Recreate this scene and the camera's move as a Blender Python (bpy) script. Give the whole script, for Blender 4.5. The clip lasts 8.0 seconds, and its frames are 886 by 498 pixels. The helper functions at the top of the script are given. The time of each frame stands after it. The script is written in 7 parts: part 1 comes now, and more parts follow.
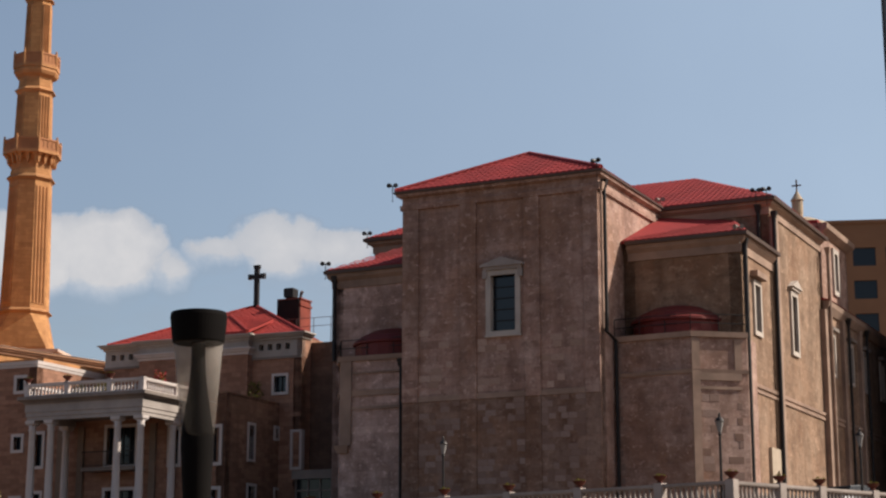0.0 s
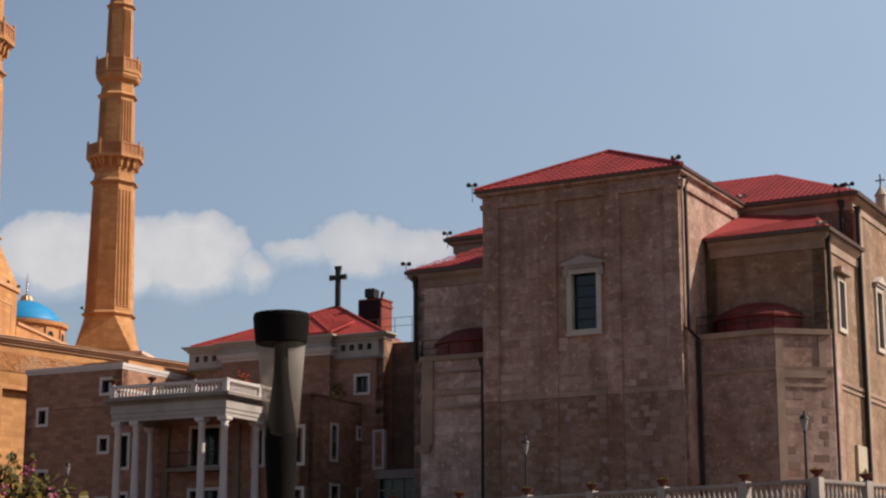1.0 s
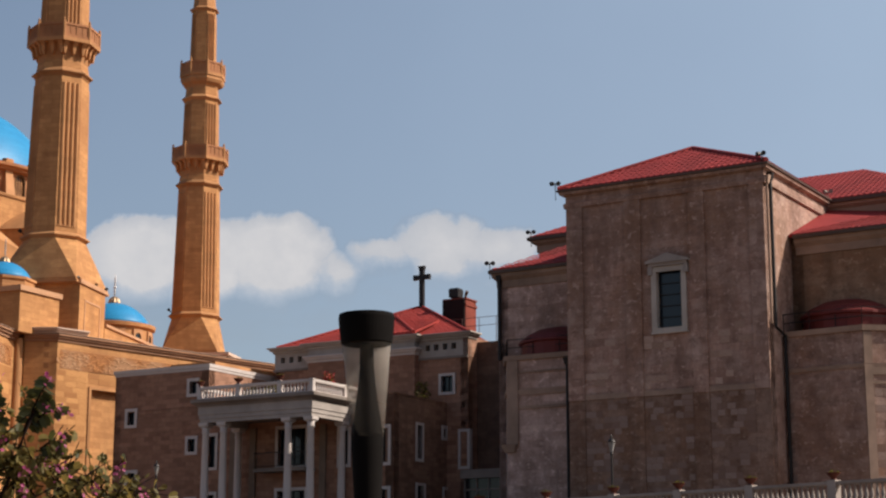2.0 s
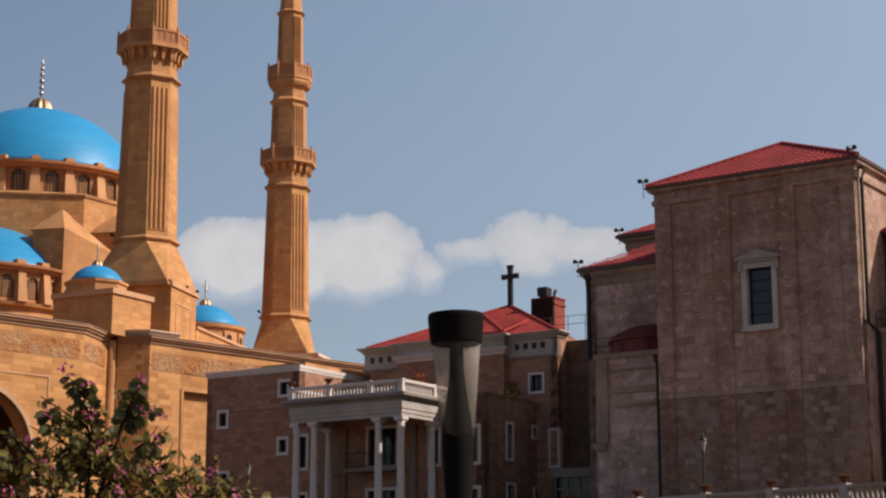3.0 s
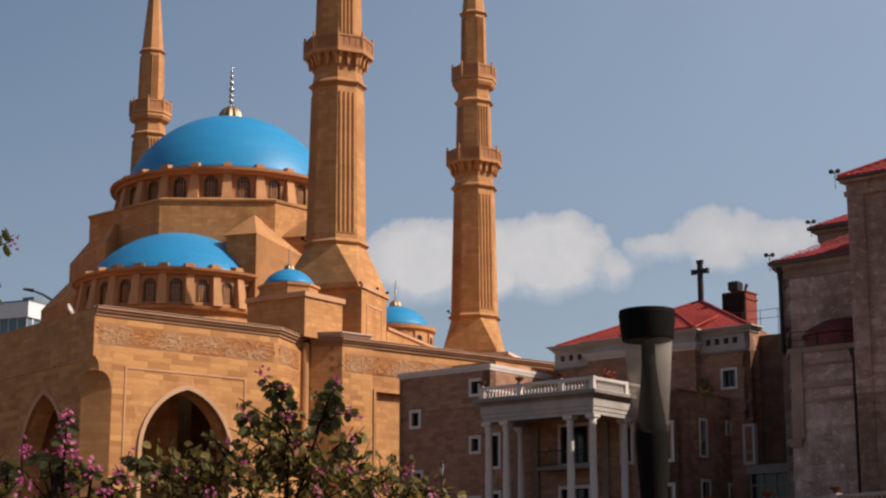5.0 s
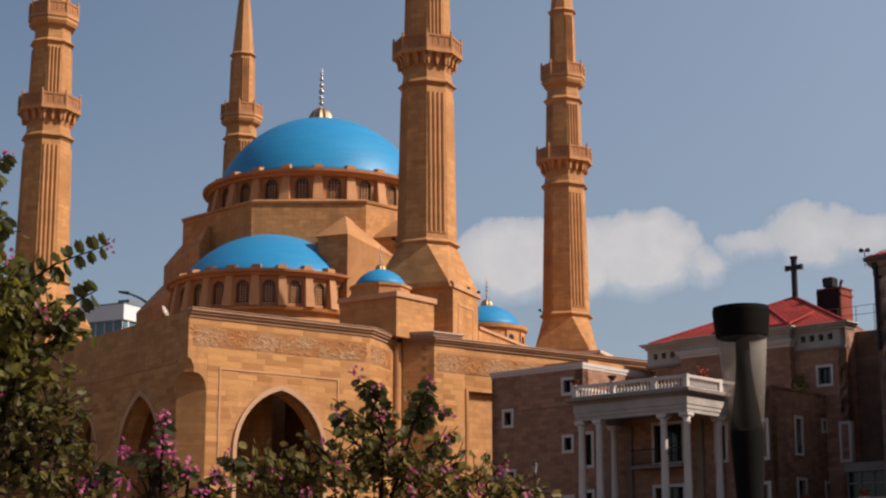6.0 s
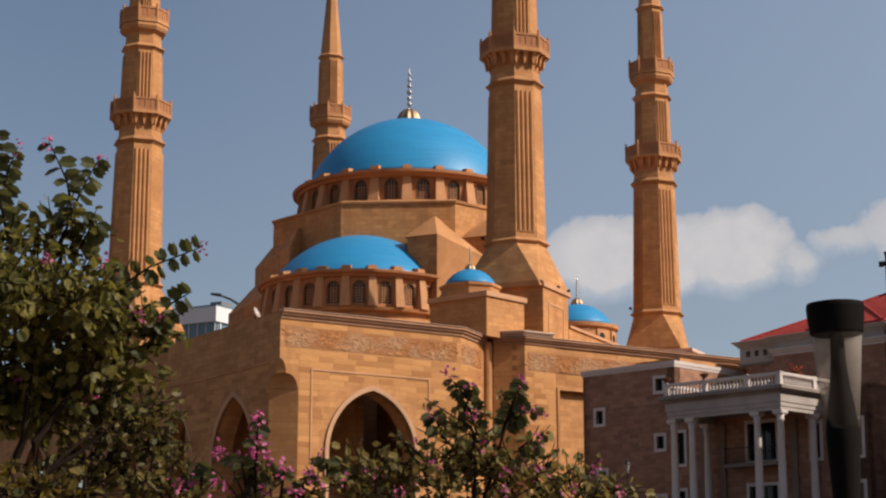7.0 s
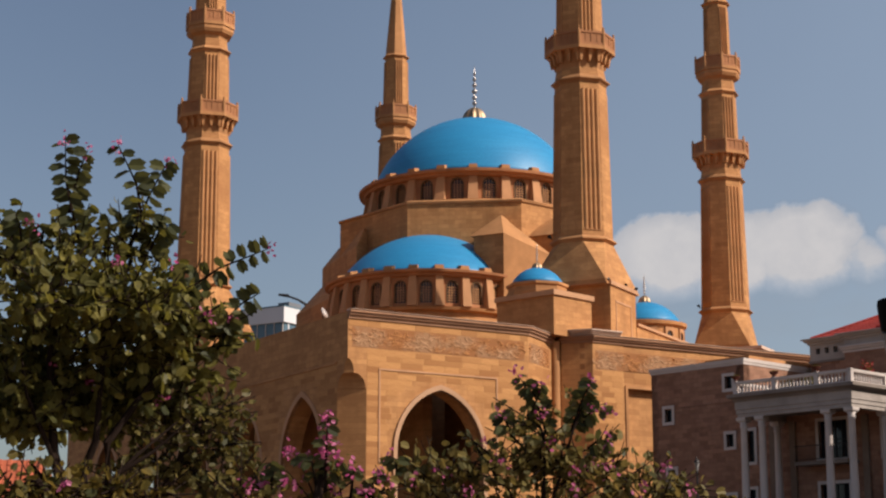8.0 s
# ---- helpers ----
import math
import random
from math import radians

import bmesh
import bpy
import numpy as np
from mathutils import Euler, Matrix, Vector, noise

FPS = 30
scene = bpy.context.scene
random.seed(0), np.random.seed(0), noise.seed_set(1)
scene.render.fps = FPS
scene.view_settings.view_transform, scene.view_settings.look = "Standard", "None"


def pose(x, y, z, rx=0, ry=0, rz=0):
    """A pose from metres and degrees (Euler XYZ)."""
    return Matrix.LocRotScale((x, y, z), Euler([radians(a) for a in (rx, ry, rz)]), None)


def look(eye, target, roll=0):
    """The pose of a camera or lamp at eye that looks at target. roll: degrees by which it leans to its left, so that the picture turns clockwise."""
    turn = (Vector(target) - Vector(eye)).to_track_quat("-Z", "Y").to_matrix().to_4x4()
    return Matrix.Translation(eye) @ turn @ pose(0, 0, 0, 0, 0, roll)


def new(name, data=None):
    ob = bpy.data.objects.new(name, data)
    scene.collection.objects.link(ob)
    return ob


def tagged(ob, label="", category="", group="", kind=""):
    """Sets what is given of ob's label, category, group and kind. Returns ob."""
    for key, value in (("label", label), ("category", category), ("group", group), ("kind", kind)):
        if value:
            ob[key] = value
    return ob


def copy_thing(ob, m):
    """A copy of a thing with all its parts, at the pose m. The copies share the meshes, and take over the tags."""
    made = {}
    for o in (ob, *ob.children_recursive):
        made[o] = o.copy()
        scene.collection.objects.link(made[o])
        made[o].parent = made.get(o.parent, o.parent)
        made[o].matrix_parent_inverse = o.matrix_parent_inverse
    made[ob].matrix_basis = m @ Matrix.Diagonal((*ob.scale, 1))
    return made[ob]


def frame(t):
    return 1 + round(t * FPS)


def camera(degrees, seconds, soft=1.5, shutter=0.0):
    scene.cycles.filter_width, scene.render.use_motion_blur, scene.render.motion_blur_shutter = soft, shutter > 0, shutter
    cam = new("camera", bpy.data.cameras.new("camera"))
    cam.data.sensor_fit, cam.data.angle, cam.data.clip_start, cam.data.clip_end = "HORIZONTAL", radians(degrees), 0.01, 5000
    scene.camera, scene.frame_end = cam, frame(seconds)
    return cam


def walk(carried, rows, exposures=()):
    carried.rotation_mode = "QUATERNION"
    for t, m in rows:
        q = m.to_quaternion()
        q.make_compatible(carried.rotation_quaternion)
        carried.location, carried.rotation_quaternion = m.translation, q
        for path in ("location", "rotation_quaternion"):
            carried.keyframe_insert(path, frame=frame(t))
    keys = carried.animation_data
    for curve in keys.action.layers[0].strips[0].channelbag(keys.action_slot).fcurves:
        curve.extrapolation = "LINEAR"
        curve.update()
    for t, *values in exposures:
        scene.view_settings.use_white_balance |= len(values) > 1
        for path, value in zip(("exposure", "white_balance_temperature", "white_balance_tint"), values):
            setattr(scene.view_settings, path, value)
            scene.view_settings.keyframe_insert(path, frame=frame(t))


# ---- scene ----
EYE = 1.6
cam = camera(28.7, 8.0, soft=2.3)
# The camera stands on one spot and pans; the lens swings a few centimetres sideways with it: seconds, yaw, pitch, roll.
PATH = [
    (0.0, -0.000, 11.993, -0.001),
    (0.5, 1.203, 11.983, -0.008),
    (1.0, 2.713, 11.975, 0.013),
    (1.5, 4.117, 11.965, -0.006),
    (3.0, 8.501, 11.935, 0.000),
    (3.5, 10.076, 11.922, 0.008),
    (4.0, 11.797, 11.905, 0.005),
    (4.5, 13.322, 11.894, 0.010),
    (6.0, 17.894, 11.857, -0.019),
    (6.5, 19.400, 11.849, -0.022),
    (7.0, 20.913, 11.839, -0.017),
    (7.5, 22.155, 11.830, 0.015),
    (8.0, 23.169, 11.813, 0.023),
]
SWING = 0.055 / 23.17                            # metres to the left for each degree of yaw
walk(cam, [(t, pose(-0.98 * SWING * yaw, -0.2 * SWING * yaw, EYE, 90 + pitch, roll, yaw)) for t, yaw, pitch, roll in PATH], [(0.0, 0.97, 6650, 12), (8.0, 0.8, 6800, 14)])

# ---------------------------------------------------------------- light
SUN_AZ, SUN_EL = radians(2.4), radians(38.6)      # azimuth anticlockwise from +x
world = bpy.data.worlds.new("world")
scene.world = world
world.use_nodes = True
wt = world.node_tree
sky = wt.nodes.new("ShaderNodeTexSky")
sky.sky_type = "NISHITA"
sky.sun_disc = False
sky.sun_elevation = SUN_EL
sky.sun_rotation = radians(90) - SUN_AZ
sky.dust_density = 2.4
sky.air_density = 1.0
wt.nodes["Background"].inputs[1].default_value = 0.054
wt.links.new(sky.outputs[0], wt.nodes["Background"].inputs[0])
sun_data = bpy.data.lights.new("sun", "SUN")
sun_data.energy, sun_data.angle, sun_data.color = 3.05, radians(0.5), (1.0, 0.93, 0.82)
sun = new("sun", sun_data)
sun_dir = Vector((math.cos(SUN_AZ) * math.cos(SUN_EL), math.sin(SUN_AZ) * math.cos(SUN_EL), math.sin(SUN_EL)))
sun.matrix_world = look(sun_dir * 300, (0, 0, 0))


# ---------------------------------------------------------------- materials
class Nodes:
    """A short hand for building node materials."""

    def __init__(self, name, rough=0.8, metal=0.0):
        self.mat = bpy.data.materials.new(name)
        self.mat.use_nodes = True
        self.t = self.mat.node_tree
        self.b = self.t.nodes["Principled BSDF"]
        self.b.inputs["Roughness"].default_value = rough
        self.b.inputs["Metallic"].default_value = metal
        self.b.inputs["Specular IOR Level"].default_value = 0.3
        self.co = self.t.nodes.new("ShaderNodeTexCoord").outputs["Object"]

    def node(self, kind, **inputs):
        n = self.t.nodes.new(kind)
        for key, value in inputs.items():
            sock = n.inputs[key]
            if hasattr(value, "is_output"):
                self.t.links.new(value, sock)
            else:
                sock.default_value = value
        return n

    def noise(self, scale, detail=4.0, rough=0.6, vec=None):
        n = self.node("ShaderNodeTexNoise", Vector=vec or self.co)
        n.inputs["Scale"].default_value = scale
        n.inputs["Detail"].default_value = detail
        n.inputs["Roughness"].default_value = rough
        return n.outputs["Fac"]

    def stretch(self, sx, sy, sz, vec=None):
        n = self.node("ShaderNodeMapping", Vector=vec or self.co)
        n.inputs["Scale"].default_value = (sx, sy, sz)
        return n.outputs[0]

    def ramp(self, fac, stops):
        n = self.node("ShaderNodeValToRGB", Fac=fac)
        e = n.color_ramp.elements
        while len(e) < len(stops):
            e.new(0.5)
        for el, (p, c) in zip(e, stops):
            el.position, el.color = p, (*c, 1) if len(c) == 3 else c
        return n.outputs[0]

    def grey(self, fac, lo, hi, a=0.0, b=1.0):
        n = self.node("ShaderNodeMapRange", Value=fac)
        for key, value in (("From Min", lo), ("From Max", hi), ("To Min", a), ("To Max", b)):
            n.inputs[key].default_value = value
        return n.outputs[0]

    def mix(self, fac, a, b, mode="MIX"):
        n = self.t.nodes.new("ShaderNodeMix")
        n.data_type, n.blend_type = "RGBA", mode
        for sock, value in ((n.inputs[0], fac), (n.inputs[6], a), (n.inputs[7], b)):
            if hasattr(value, "is_output"):
                self.t.links.new(value, sock)
            else:
                sock.default_value = value if not isinstance(value, tuple) or len(value) == 4 else (*value, 1)
        return n.outputs[2]

    def color(self, value):
        if hasattr(value, "is_output"):
            self.t.links.new(value, self.b.inputs["Base Color"])
        else:
            self.b.inputs["Base Color"].default_value = (*value, 1)
        return self

    def bump(self, fac, strength=0.3, dist=0.02):
        n = self.node("ShaderNodeBump", Height=fac)
        n.inputs["Strength"].default_value, n.inputs["Distance"].default_value = strength, dist
        self.t.links.new(n.outputs[0], self.b.inputs["Normal"])
        return self

    def wall_uv(self):
        """Along the wall and up, for walls that follow the local axes."""
        s = self.node("ShaderNodeSeparateXYZ", Vector=self.co)
        a = self.node("ShaderNodeMath")
        self.t.links.new(s.outputs[0], a.inputs[0])
        self.t.links.new(s.outputs[1], a.inputs[1])
        c = self.node("ShaderNodeCombineXYZ", X=a.outputs[0], Y=s.outputs[2])
        return c.outputs[0]

    def courses(self, c1, c2, mortar, width, height, joint=0.012):
        n = self.node("ShaderNodeTexBrick", Vector=self.wall_uv())
        n.inputs["Color1"].default_value = (*c1, 1)
        n.inputs["Color2"].default_value = (*c2, 1)
        n.inputs["Mortar"].default_value = (*mortar, 1)
        n.inputs["Scale"].default_value = 1.0
        n.inputs["Mortar Size"].default_value = joint
        n.inputs["Brick Width"].default_value = width
        n.inputs["Row Height"].default_value = height
        n.inputs["Bias"].default_value = -0.1
        return n.outputs["Color"], n.outputs["Fac"]


def ashlar(name, c1, c2, mortar, stain, width, height, stain_from=0.5, stain_to=0.75, streak=0.35, joint=0.012, rough=0.85, patch=None):
    m = Nodes(name, rough)
    col, fac = m.courses(c1, c2, mortar, width, height, joint)
    big = m.noise(0.22, 6.0, 0.65)
    col = m.mix(m.grey(big, stain_from, stain_to), col, stain)
    if patch:
        mott = m.noise(0.50, 8.0, 0.74)
        col = m.mix(m.grey(mott, 0.46, 0.58, 0.0, 0.8), col, patch)
        damp = m.noise(0.32, 8.0, 0.72, m.stretch(1.6, 1.6, 0.4))
        col = m.mix(m.grey(damp, 0.49, 0.62, 0.0, 0.65), col, tuple(0.75 * c for c in stain))
        rust = m.noise(0.15, 8.0, 0.72, m.stretch(1.0, 1.0, 0.8))
        col = m.mix(m.grey(rust, 0.47, 0.60, 0.0, 0.7), col, (0.225, 0.112, 0.06))
        lime = m.noise(0.24, 8.0, 0.76, m.stretch(1.0, 1.0, 1.2))
        col = m.mix(m.grey(lime, 0.52, 0.64, 0.0, 0.6), col, tuple(1.12 * c for c in patch))
        spots = m.noise(1.4, 7.0, 0.78, m.stretch(1.0, 1.0, 1.5))
        col = m.mix(m.grey(spots, 0.5, 0.62, 0.0, 0.6), col, tuple(0.75 * c for c in stain))
        col = m.mix(m.grey(m.noise(2.4, 5.0, 0.74, m.stretch(1.1, 1.1, 1.5)), 0.56, 0.64, 0.0, 0.75), col, tuple(1.35 * c for c in patch))
        tone, joints = m.courses((1.18, 1.17, 1.16), (0.78, 0.76, 0.75), (0.84, 0.83, 0.82), width * 0.8, height, joint)
        col = m.mix(0.65, col, tone, "MULTIPLY")
    else:
        mott = m.noise(0.8, 7.0, 0.72, m.stretch(1.0, 1.0, 1.4))
        col = m.mix(m.grey(mott, 0.47, 0.63, 0.0, 0.5), col, stain)
        pale = m.noise(1.4, 6.0, 0.7, m.stretch(0.8, 0.8, 1.6))
        col = m.mix(m.grey(pale, 0.52, 0.66, 0.0, 0.45), col, tuple(1.15 * c for c in c1))
    run = m.noise(1.0, 5.0, 0.6, m.stretch(0.9, 0.9, 0.12))
    col = m.mix(m.grey(run, 0.45, 0.75, 0.0, streak), col, tuple(0.55 * c for c in stain))
    grain = m.noise(6.0, 6.0, 0.7)
    col = m.mix(m.grey(grain, 0.3, 0.7, 0.0, 0.35), col, tuple(0.7 * c for c in c1))
    m.color(col)
    h = m.mix(0.35, fac, grain)
    return m.bump(h, 0.5, 0.03).mat


def plain(name, color, rough=0.7, metal=0.0, var=0.25, scale=3.0, bump=0.15):
    m = Nodes(name, rough, metal)
    a = m.noise(scale * 0.25, 5.0, 0.65)
    b = m.noise(scale * 4.0, 5.0, 0.7)
    dark = tuple(c * (1 - var) for c in color)
    light = tuple(min(1.0, c * (1 + var * 0.4)) for c in color)
    col = m.mix(m.grey(a, 0.35, 0.65), dark, light)
    col = m.mix(m.grey(b, 0.4, 0.7, 0.0, 0.4), col, dark)
    m.color(col)
    return m.bump(b, bump, 0.01).mat


SAND = ashlar("ochre_sandstone", (0.536, 0.266, 0.103), (0.355, 0.162, 0.062), (0.268, 0.118, 0.047), (0.304, 0.130, 0.049), 1.3, 0.4, 0.46, 0.76, 0.4)
SAND_PLAIN = plain("ochre_dressed_stone", (0.453, 0.216, 0.089), 0.85, var=0.36, scale=1.2)
SAND_PALE = plain("pale_dressed_stone", (0.484, 0.263, 0.144), 0.85, var=0.2, scale=1.5)
RED_STONE = plain("reddish_dressed_stone", (0.41, 0.178, 0.080), 0.85, var=0.34, scale=1.2)
PALE_COPING = plain("pale_pink_coping", (0.60, 0.44, 0.35), 0.8, var=0.2, scale=1.5)
ARCH_STONE = plain("pale_arch_stone", (0.46, 0.27, 0.16), 0.85, var=0.2, scale=1.5)
CORNICE_STONE = plain("brown_cornice_stone", (0.34, 0.18, 0.105), 0.85, var=0.25, scale=1.5)


def carved(name, tawny, pale):
    """Frieze stone whose slabs differ: some tawny, some pale and dusty."""
    m = Nodes(name, 0.88)
    col = m.mix(m.grey(m.noise(0.45, 3.0, 0.6), 0.44, 0.56), tawny, pale)
    col = m.mix(m.grey(m.noise(5.0, 5.0, 0.7), 0.4, 0.7, 0.0, 0.2), col, tuple(0.6 * c for c in tawny))
    return m.color(col).mat


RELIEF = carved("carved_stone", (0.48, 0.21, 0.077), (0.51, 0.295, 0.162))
# the same stone darkened: shade between the strokes, put into the ground's colour
BAND = carved("shaded_frieze_ground", (0.275, 0.112, 0.04), (0.31, 0.165, 0.085))


def dome_tiles(name):
    """Blue glazed mosaic in rows, weathered paler in bands and spots."""
    m = Nodes(name, 0.45)
    m.b.inputs["Specular IOR Level"].default_value = 0.3
    rows = m.noise(1.0, 3.0, 0.6, m.stretch(0.25, 0.25, 4.0))
    col = m.mix(m.grey(rows, 0.35, 0.68), (0.017, 0.205, 0.42), (0.022, 0.24, 0.47))
    blot = m.noise(0.9, 6.0, 0.7)
    col = m.mix(m.grey(blot, 0.5, 0.72, 0.0, 0.35), col, (0.035, 0.25, 0.47))
    grain = m.noise(7.0, 4.0, 0.7)
    col = m.mix(m.grey(grain, 0.45, 0.7, 0.0, 0.45), col, (0.008, 0.11, 0.29))
    m.color(col)
    return m.bump(m.mix(0.7, rows, grain), 0.12, 0.02).mat


BLUE = dome_tiles("blue_dome_tiles")
GOLD = plain("gilded_metal", (0.36, 0.26, 0.17), 0.55, 1.0, var=0.2)
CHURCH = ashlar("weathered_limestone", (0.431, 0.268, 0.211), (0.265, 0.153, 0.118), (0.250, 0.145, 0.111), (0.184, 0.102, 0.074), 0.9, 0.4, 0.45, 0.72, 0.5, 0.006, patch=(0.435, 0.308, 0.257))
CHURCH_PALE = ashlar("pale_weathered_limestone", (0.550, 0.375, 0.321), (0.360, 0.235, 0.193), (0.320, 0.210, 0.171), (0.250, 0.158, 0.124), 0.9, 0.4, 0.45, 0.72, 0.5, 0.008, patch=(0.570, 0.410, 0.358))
# side walls: tan plaster tone, darkened in colour to offset the sun there
TAN_STONE = ashlar("tan_limestone_toned_for_sun", (0.315, 0.200, 0.132), (0.225, 0.134, 0.083), (0.20, 0.12, 0.077), (0.135, 0.077, 0.046), 0.9, 0.4, 0.45, 0.72, 0.6, 0.006, patch=(0.33, 0.23, 0.162))
# rubble's own brown, with the shade low on the choir darkened into it
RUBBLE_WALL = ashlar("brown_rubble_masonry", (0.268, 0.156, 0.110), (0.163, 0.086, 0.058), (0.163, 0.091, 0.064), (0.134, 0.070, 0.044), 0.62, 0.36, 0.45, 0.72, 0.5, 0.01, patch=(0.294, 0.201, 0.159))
CHURCH_TRIM = plain("grey_limestone_trim", (0.335, 0.228, 0.172), 0.85, var=0.35, scale=2.0)
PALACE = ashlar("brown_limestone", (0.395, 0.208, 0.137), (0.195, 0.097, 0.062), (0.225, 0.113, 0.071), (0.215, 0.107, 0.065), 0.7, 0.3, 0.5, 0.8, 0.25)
# streaked palace stone, darkened in colour for the church's shade on the end wall
END_STONE = ashlar("shaded_brown_limestone", (0.335, 0.185, 0.122), (0.185, 0.095, 0.06), (0.205, 0.105, 0.068), (0.12, 0.063, 0.04), 0.7, 0.3, 0.45, 0.75, 0.5)
# darker again: the deep shade of the gap by the church, in colour
GAP_STONE = ashlar("gap_shaded_limestone", (0.20, 0.115, 0.08), (0.105, 0.055, 0.038), (0.12, 0.065, 0.044), (0.075, 0.042, 0.03), 0.7, 0.3, 0.42, 0.7, 0.5)
WHITE = plain("white_painted_stone", (0.57, 0.50, 0.465), 0.6, var=0.15, scale=2.0)
ROOF = plain("red_roof_tiles", (0.30, 0.031, 0.03), 0.75, var=0.3, scale=2.0)
ROOF_RED = plain("red_painted_metal", (0.14, 0.02, 0.018), 0.55, var=0.25, scale=2.0)
PIPE = plain("dark_iron", (0.025, 0.022, 0.022), 0.5, 0.3, var=0.2)
GUTTER = plain("brown_gutter_metal", (0.10, 0.07, 0.06), 0.5, 0.2, var=0.2)
# near-black sheets: the shade inside rooms, vents and niche, put into colour
DARK = plain("interior_shade_black", (0.02, 0.018, 0.016), 0.9, var=0.3)
TERRA = plain("terracotta", (0.11, 0.03, 0.02), 0.8)
OCHRE = plain("ochre_render", (0.29, 0.15, 0.078), 0.85, var=0.15, scale=0.6)
GREY_GROUND = plain("pale_paving", (0.18, 0.122, 0.084), 0.9, var=0.3, scale=0.5)
BARK = plain("brown_bark", (0.022, 0.014, 0.011), 0.9, var=0.4, scale=20)
BARK.node_tree.nodes["Principled BSDF"].inputs["Specular IOR Level"].default_value = 0.05


def glass_mat(name, color, rough=0.08):
    m = Nodes(name, rough)
    m.color(color)
    m.b.inputs["Specular IOR Level"].default_value = 0.4
    return m.bump(m.noise(0.8, 2.0), 0.05, 0.02).mat


PANE = glass_mat("dark_window_glass", (0.010, 0.013, 0.018))
ROOF_BRIGHT = plain("bright_red_roof_tiles", (0.33, 0.036, 0.028), 0.75, var=0.28, scale=2.0)
ROOF_ORANGE = plain("orange_roof_tiles", (0.37, 0.09, 0.042), 0.75, var=0.25, scale=2.0)
ATTIC = plain("cream_dressed_stone", (0.40, 0.35, 0.31), 0.75, var=0.25, scale=2.0)
# white stone darkened in its colour, for the shaded porch frieze
PORCH_STONE = plain("shaded_white_stone", (0.38, 0.33, 0.30), 0.7, var=0.25, scale=2.0)
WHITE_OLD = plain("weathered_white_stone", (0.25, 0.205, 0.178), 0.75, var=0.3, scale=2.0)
BALUSTRADE = plain("whitewashed_balustrade", (0.33, 0.28, 0.25), 0.75, var=0.3, scale=2.0)
PALE_PATCH = plain("pale_plaster", (0.42, 0.34, 0.26), 0.85, var=0.25, scale=2.0)
BRIGHT_WHITE = plain("white_cladding", (0.6, 0.6, 0.62), 0.5, var=0.06, scale=0.3)
LANTERN = plain("milky_lantern_glass", (0.22, 0.215, 0.21), 0.3, var=0.2)
CREAM = plain("cream_plaster", (0.42, 0.32, 0.22), 0.8, var=0.2, scale=1.0)
BRICK_RED = plain("red_brick", (0.20, 0.042, 0.026), 0.85, var=0.35, scale=4.0)
# brick with the shade of the chimney's front put into its colour
CHIMNEY_SHADE = plain("shaded_brick", (0.014, 0.008, 0.007), 0.9, var=0.4, scale=4.0)
LAMP_BLACK = plain("black_lacquer", (0.0045, 0.0034, 0.003), 0.8, 0.0, var=0.3, scale=6.0, bump=0.05)
LAMP_BLACK.node_tree.nodes["Principled BSDF"].inputs["Specular IOR Level"].default_value = 0.08
SLATE = plain("grey_concrete", (0.16, 0.17, 0.19), 0.8, var=0.2, scale=0.5)
BLUE_GLASS = plain("blue_grey_glazing", (0.10, 0.17, 0.22), 0.15, 0.0, var=0.25, scale=0.5, bump=0.02)


def clear_glass(name):
    """Thin clear glass, milkier towards its head, whose gloss grows towards the edges."""
    m = Nodes(name, 0.25)
    tr = m.t.nodes.new("ShaderNodeBsdfTransparent")
    tr.inputs[0].default_value = (0.93, 0.92, 0.9, 1)
    face = m.node("ShaderNodeBsdfDiffuse", Color=(0.46, 0.40, 0.34, 1))
    through_glow = m.node("ShaderNodeBsdfTranslucent", Color=(0.6, 0.52, 0.44, 1))
    milk_layer = m.node("ShaderNodeMixShader", Fac=0.6)
    m.t.links.new(face.outputs[0], milk_layer.inputs[1])
    m.t.links.new(through_glow.outputs[0], milk_layer.inputs[2])
    up = m.node("ShaderNodeSeparateXYZ", Vector=m.co).outputs[2]
    body = m.node("ShaderNodeMixShader", Fac=m.mix(m.grey(up, 3.6, 4.5), (0.035, 0.035, 0.035), m.ramp(m.noise(4.0, 4.0), [(0.3, (0.04, 0.04, 0.04)), (0.7, (0.07, 0.07, 0.07))])))
    m.t.links.new(tr.outputs[0], body.inputs[1])
    m.t.links.new(milk_layer.outputs[0], body.inputs[2])
    gl = m.t.nodes.new("ShaderNodeBsdfGlossy")
    gl.inputs["Color"].default_value = (0.5, 0.48, 0.46, 1)
    gl.inputs["Roughness"].default_value = 0.3
    lw = m.t.nodes.new("ShaderNodeLayerWeight")
    lw.inputs["Blend"].default_value = 0.3
    mx = m.node("ShaderNodeMixShader", Fac=m.grey(lw.outputs["Facing"], 0.3, 1.0, 0.0, 0.2))
    m.t.links.new(body.outputs[0], mx.inputs[1])
    m.t.links.new(gl.outputs[0], mx.inputs[2])
    m.t.links.new(mx.outputs[0], m.t.nodes["Material Output"].inputs[0])
    return m.mat


WINDOW_STONE = plain("pale_window_stone", (0.46, 0.40, 0.35), 0.8, var=0.25, scale=2.0)
PALACE_PALE = plain("pale_brown_stone", (0.24, 0.17, 0.125), 0.85, var=0.25, scale=2.0)
FROST = clear_glass("lamp_glass")


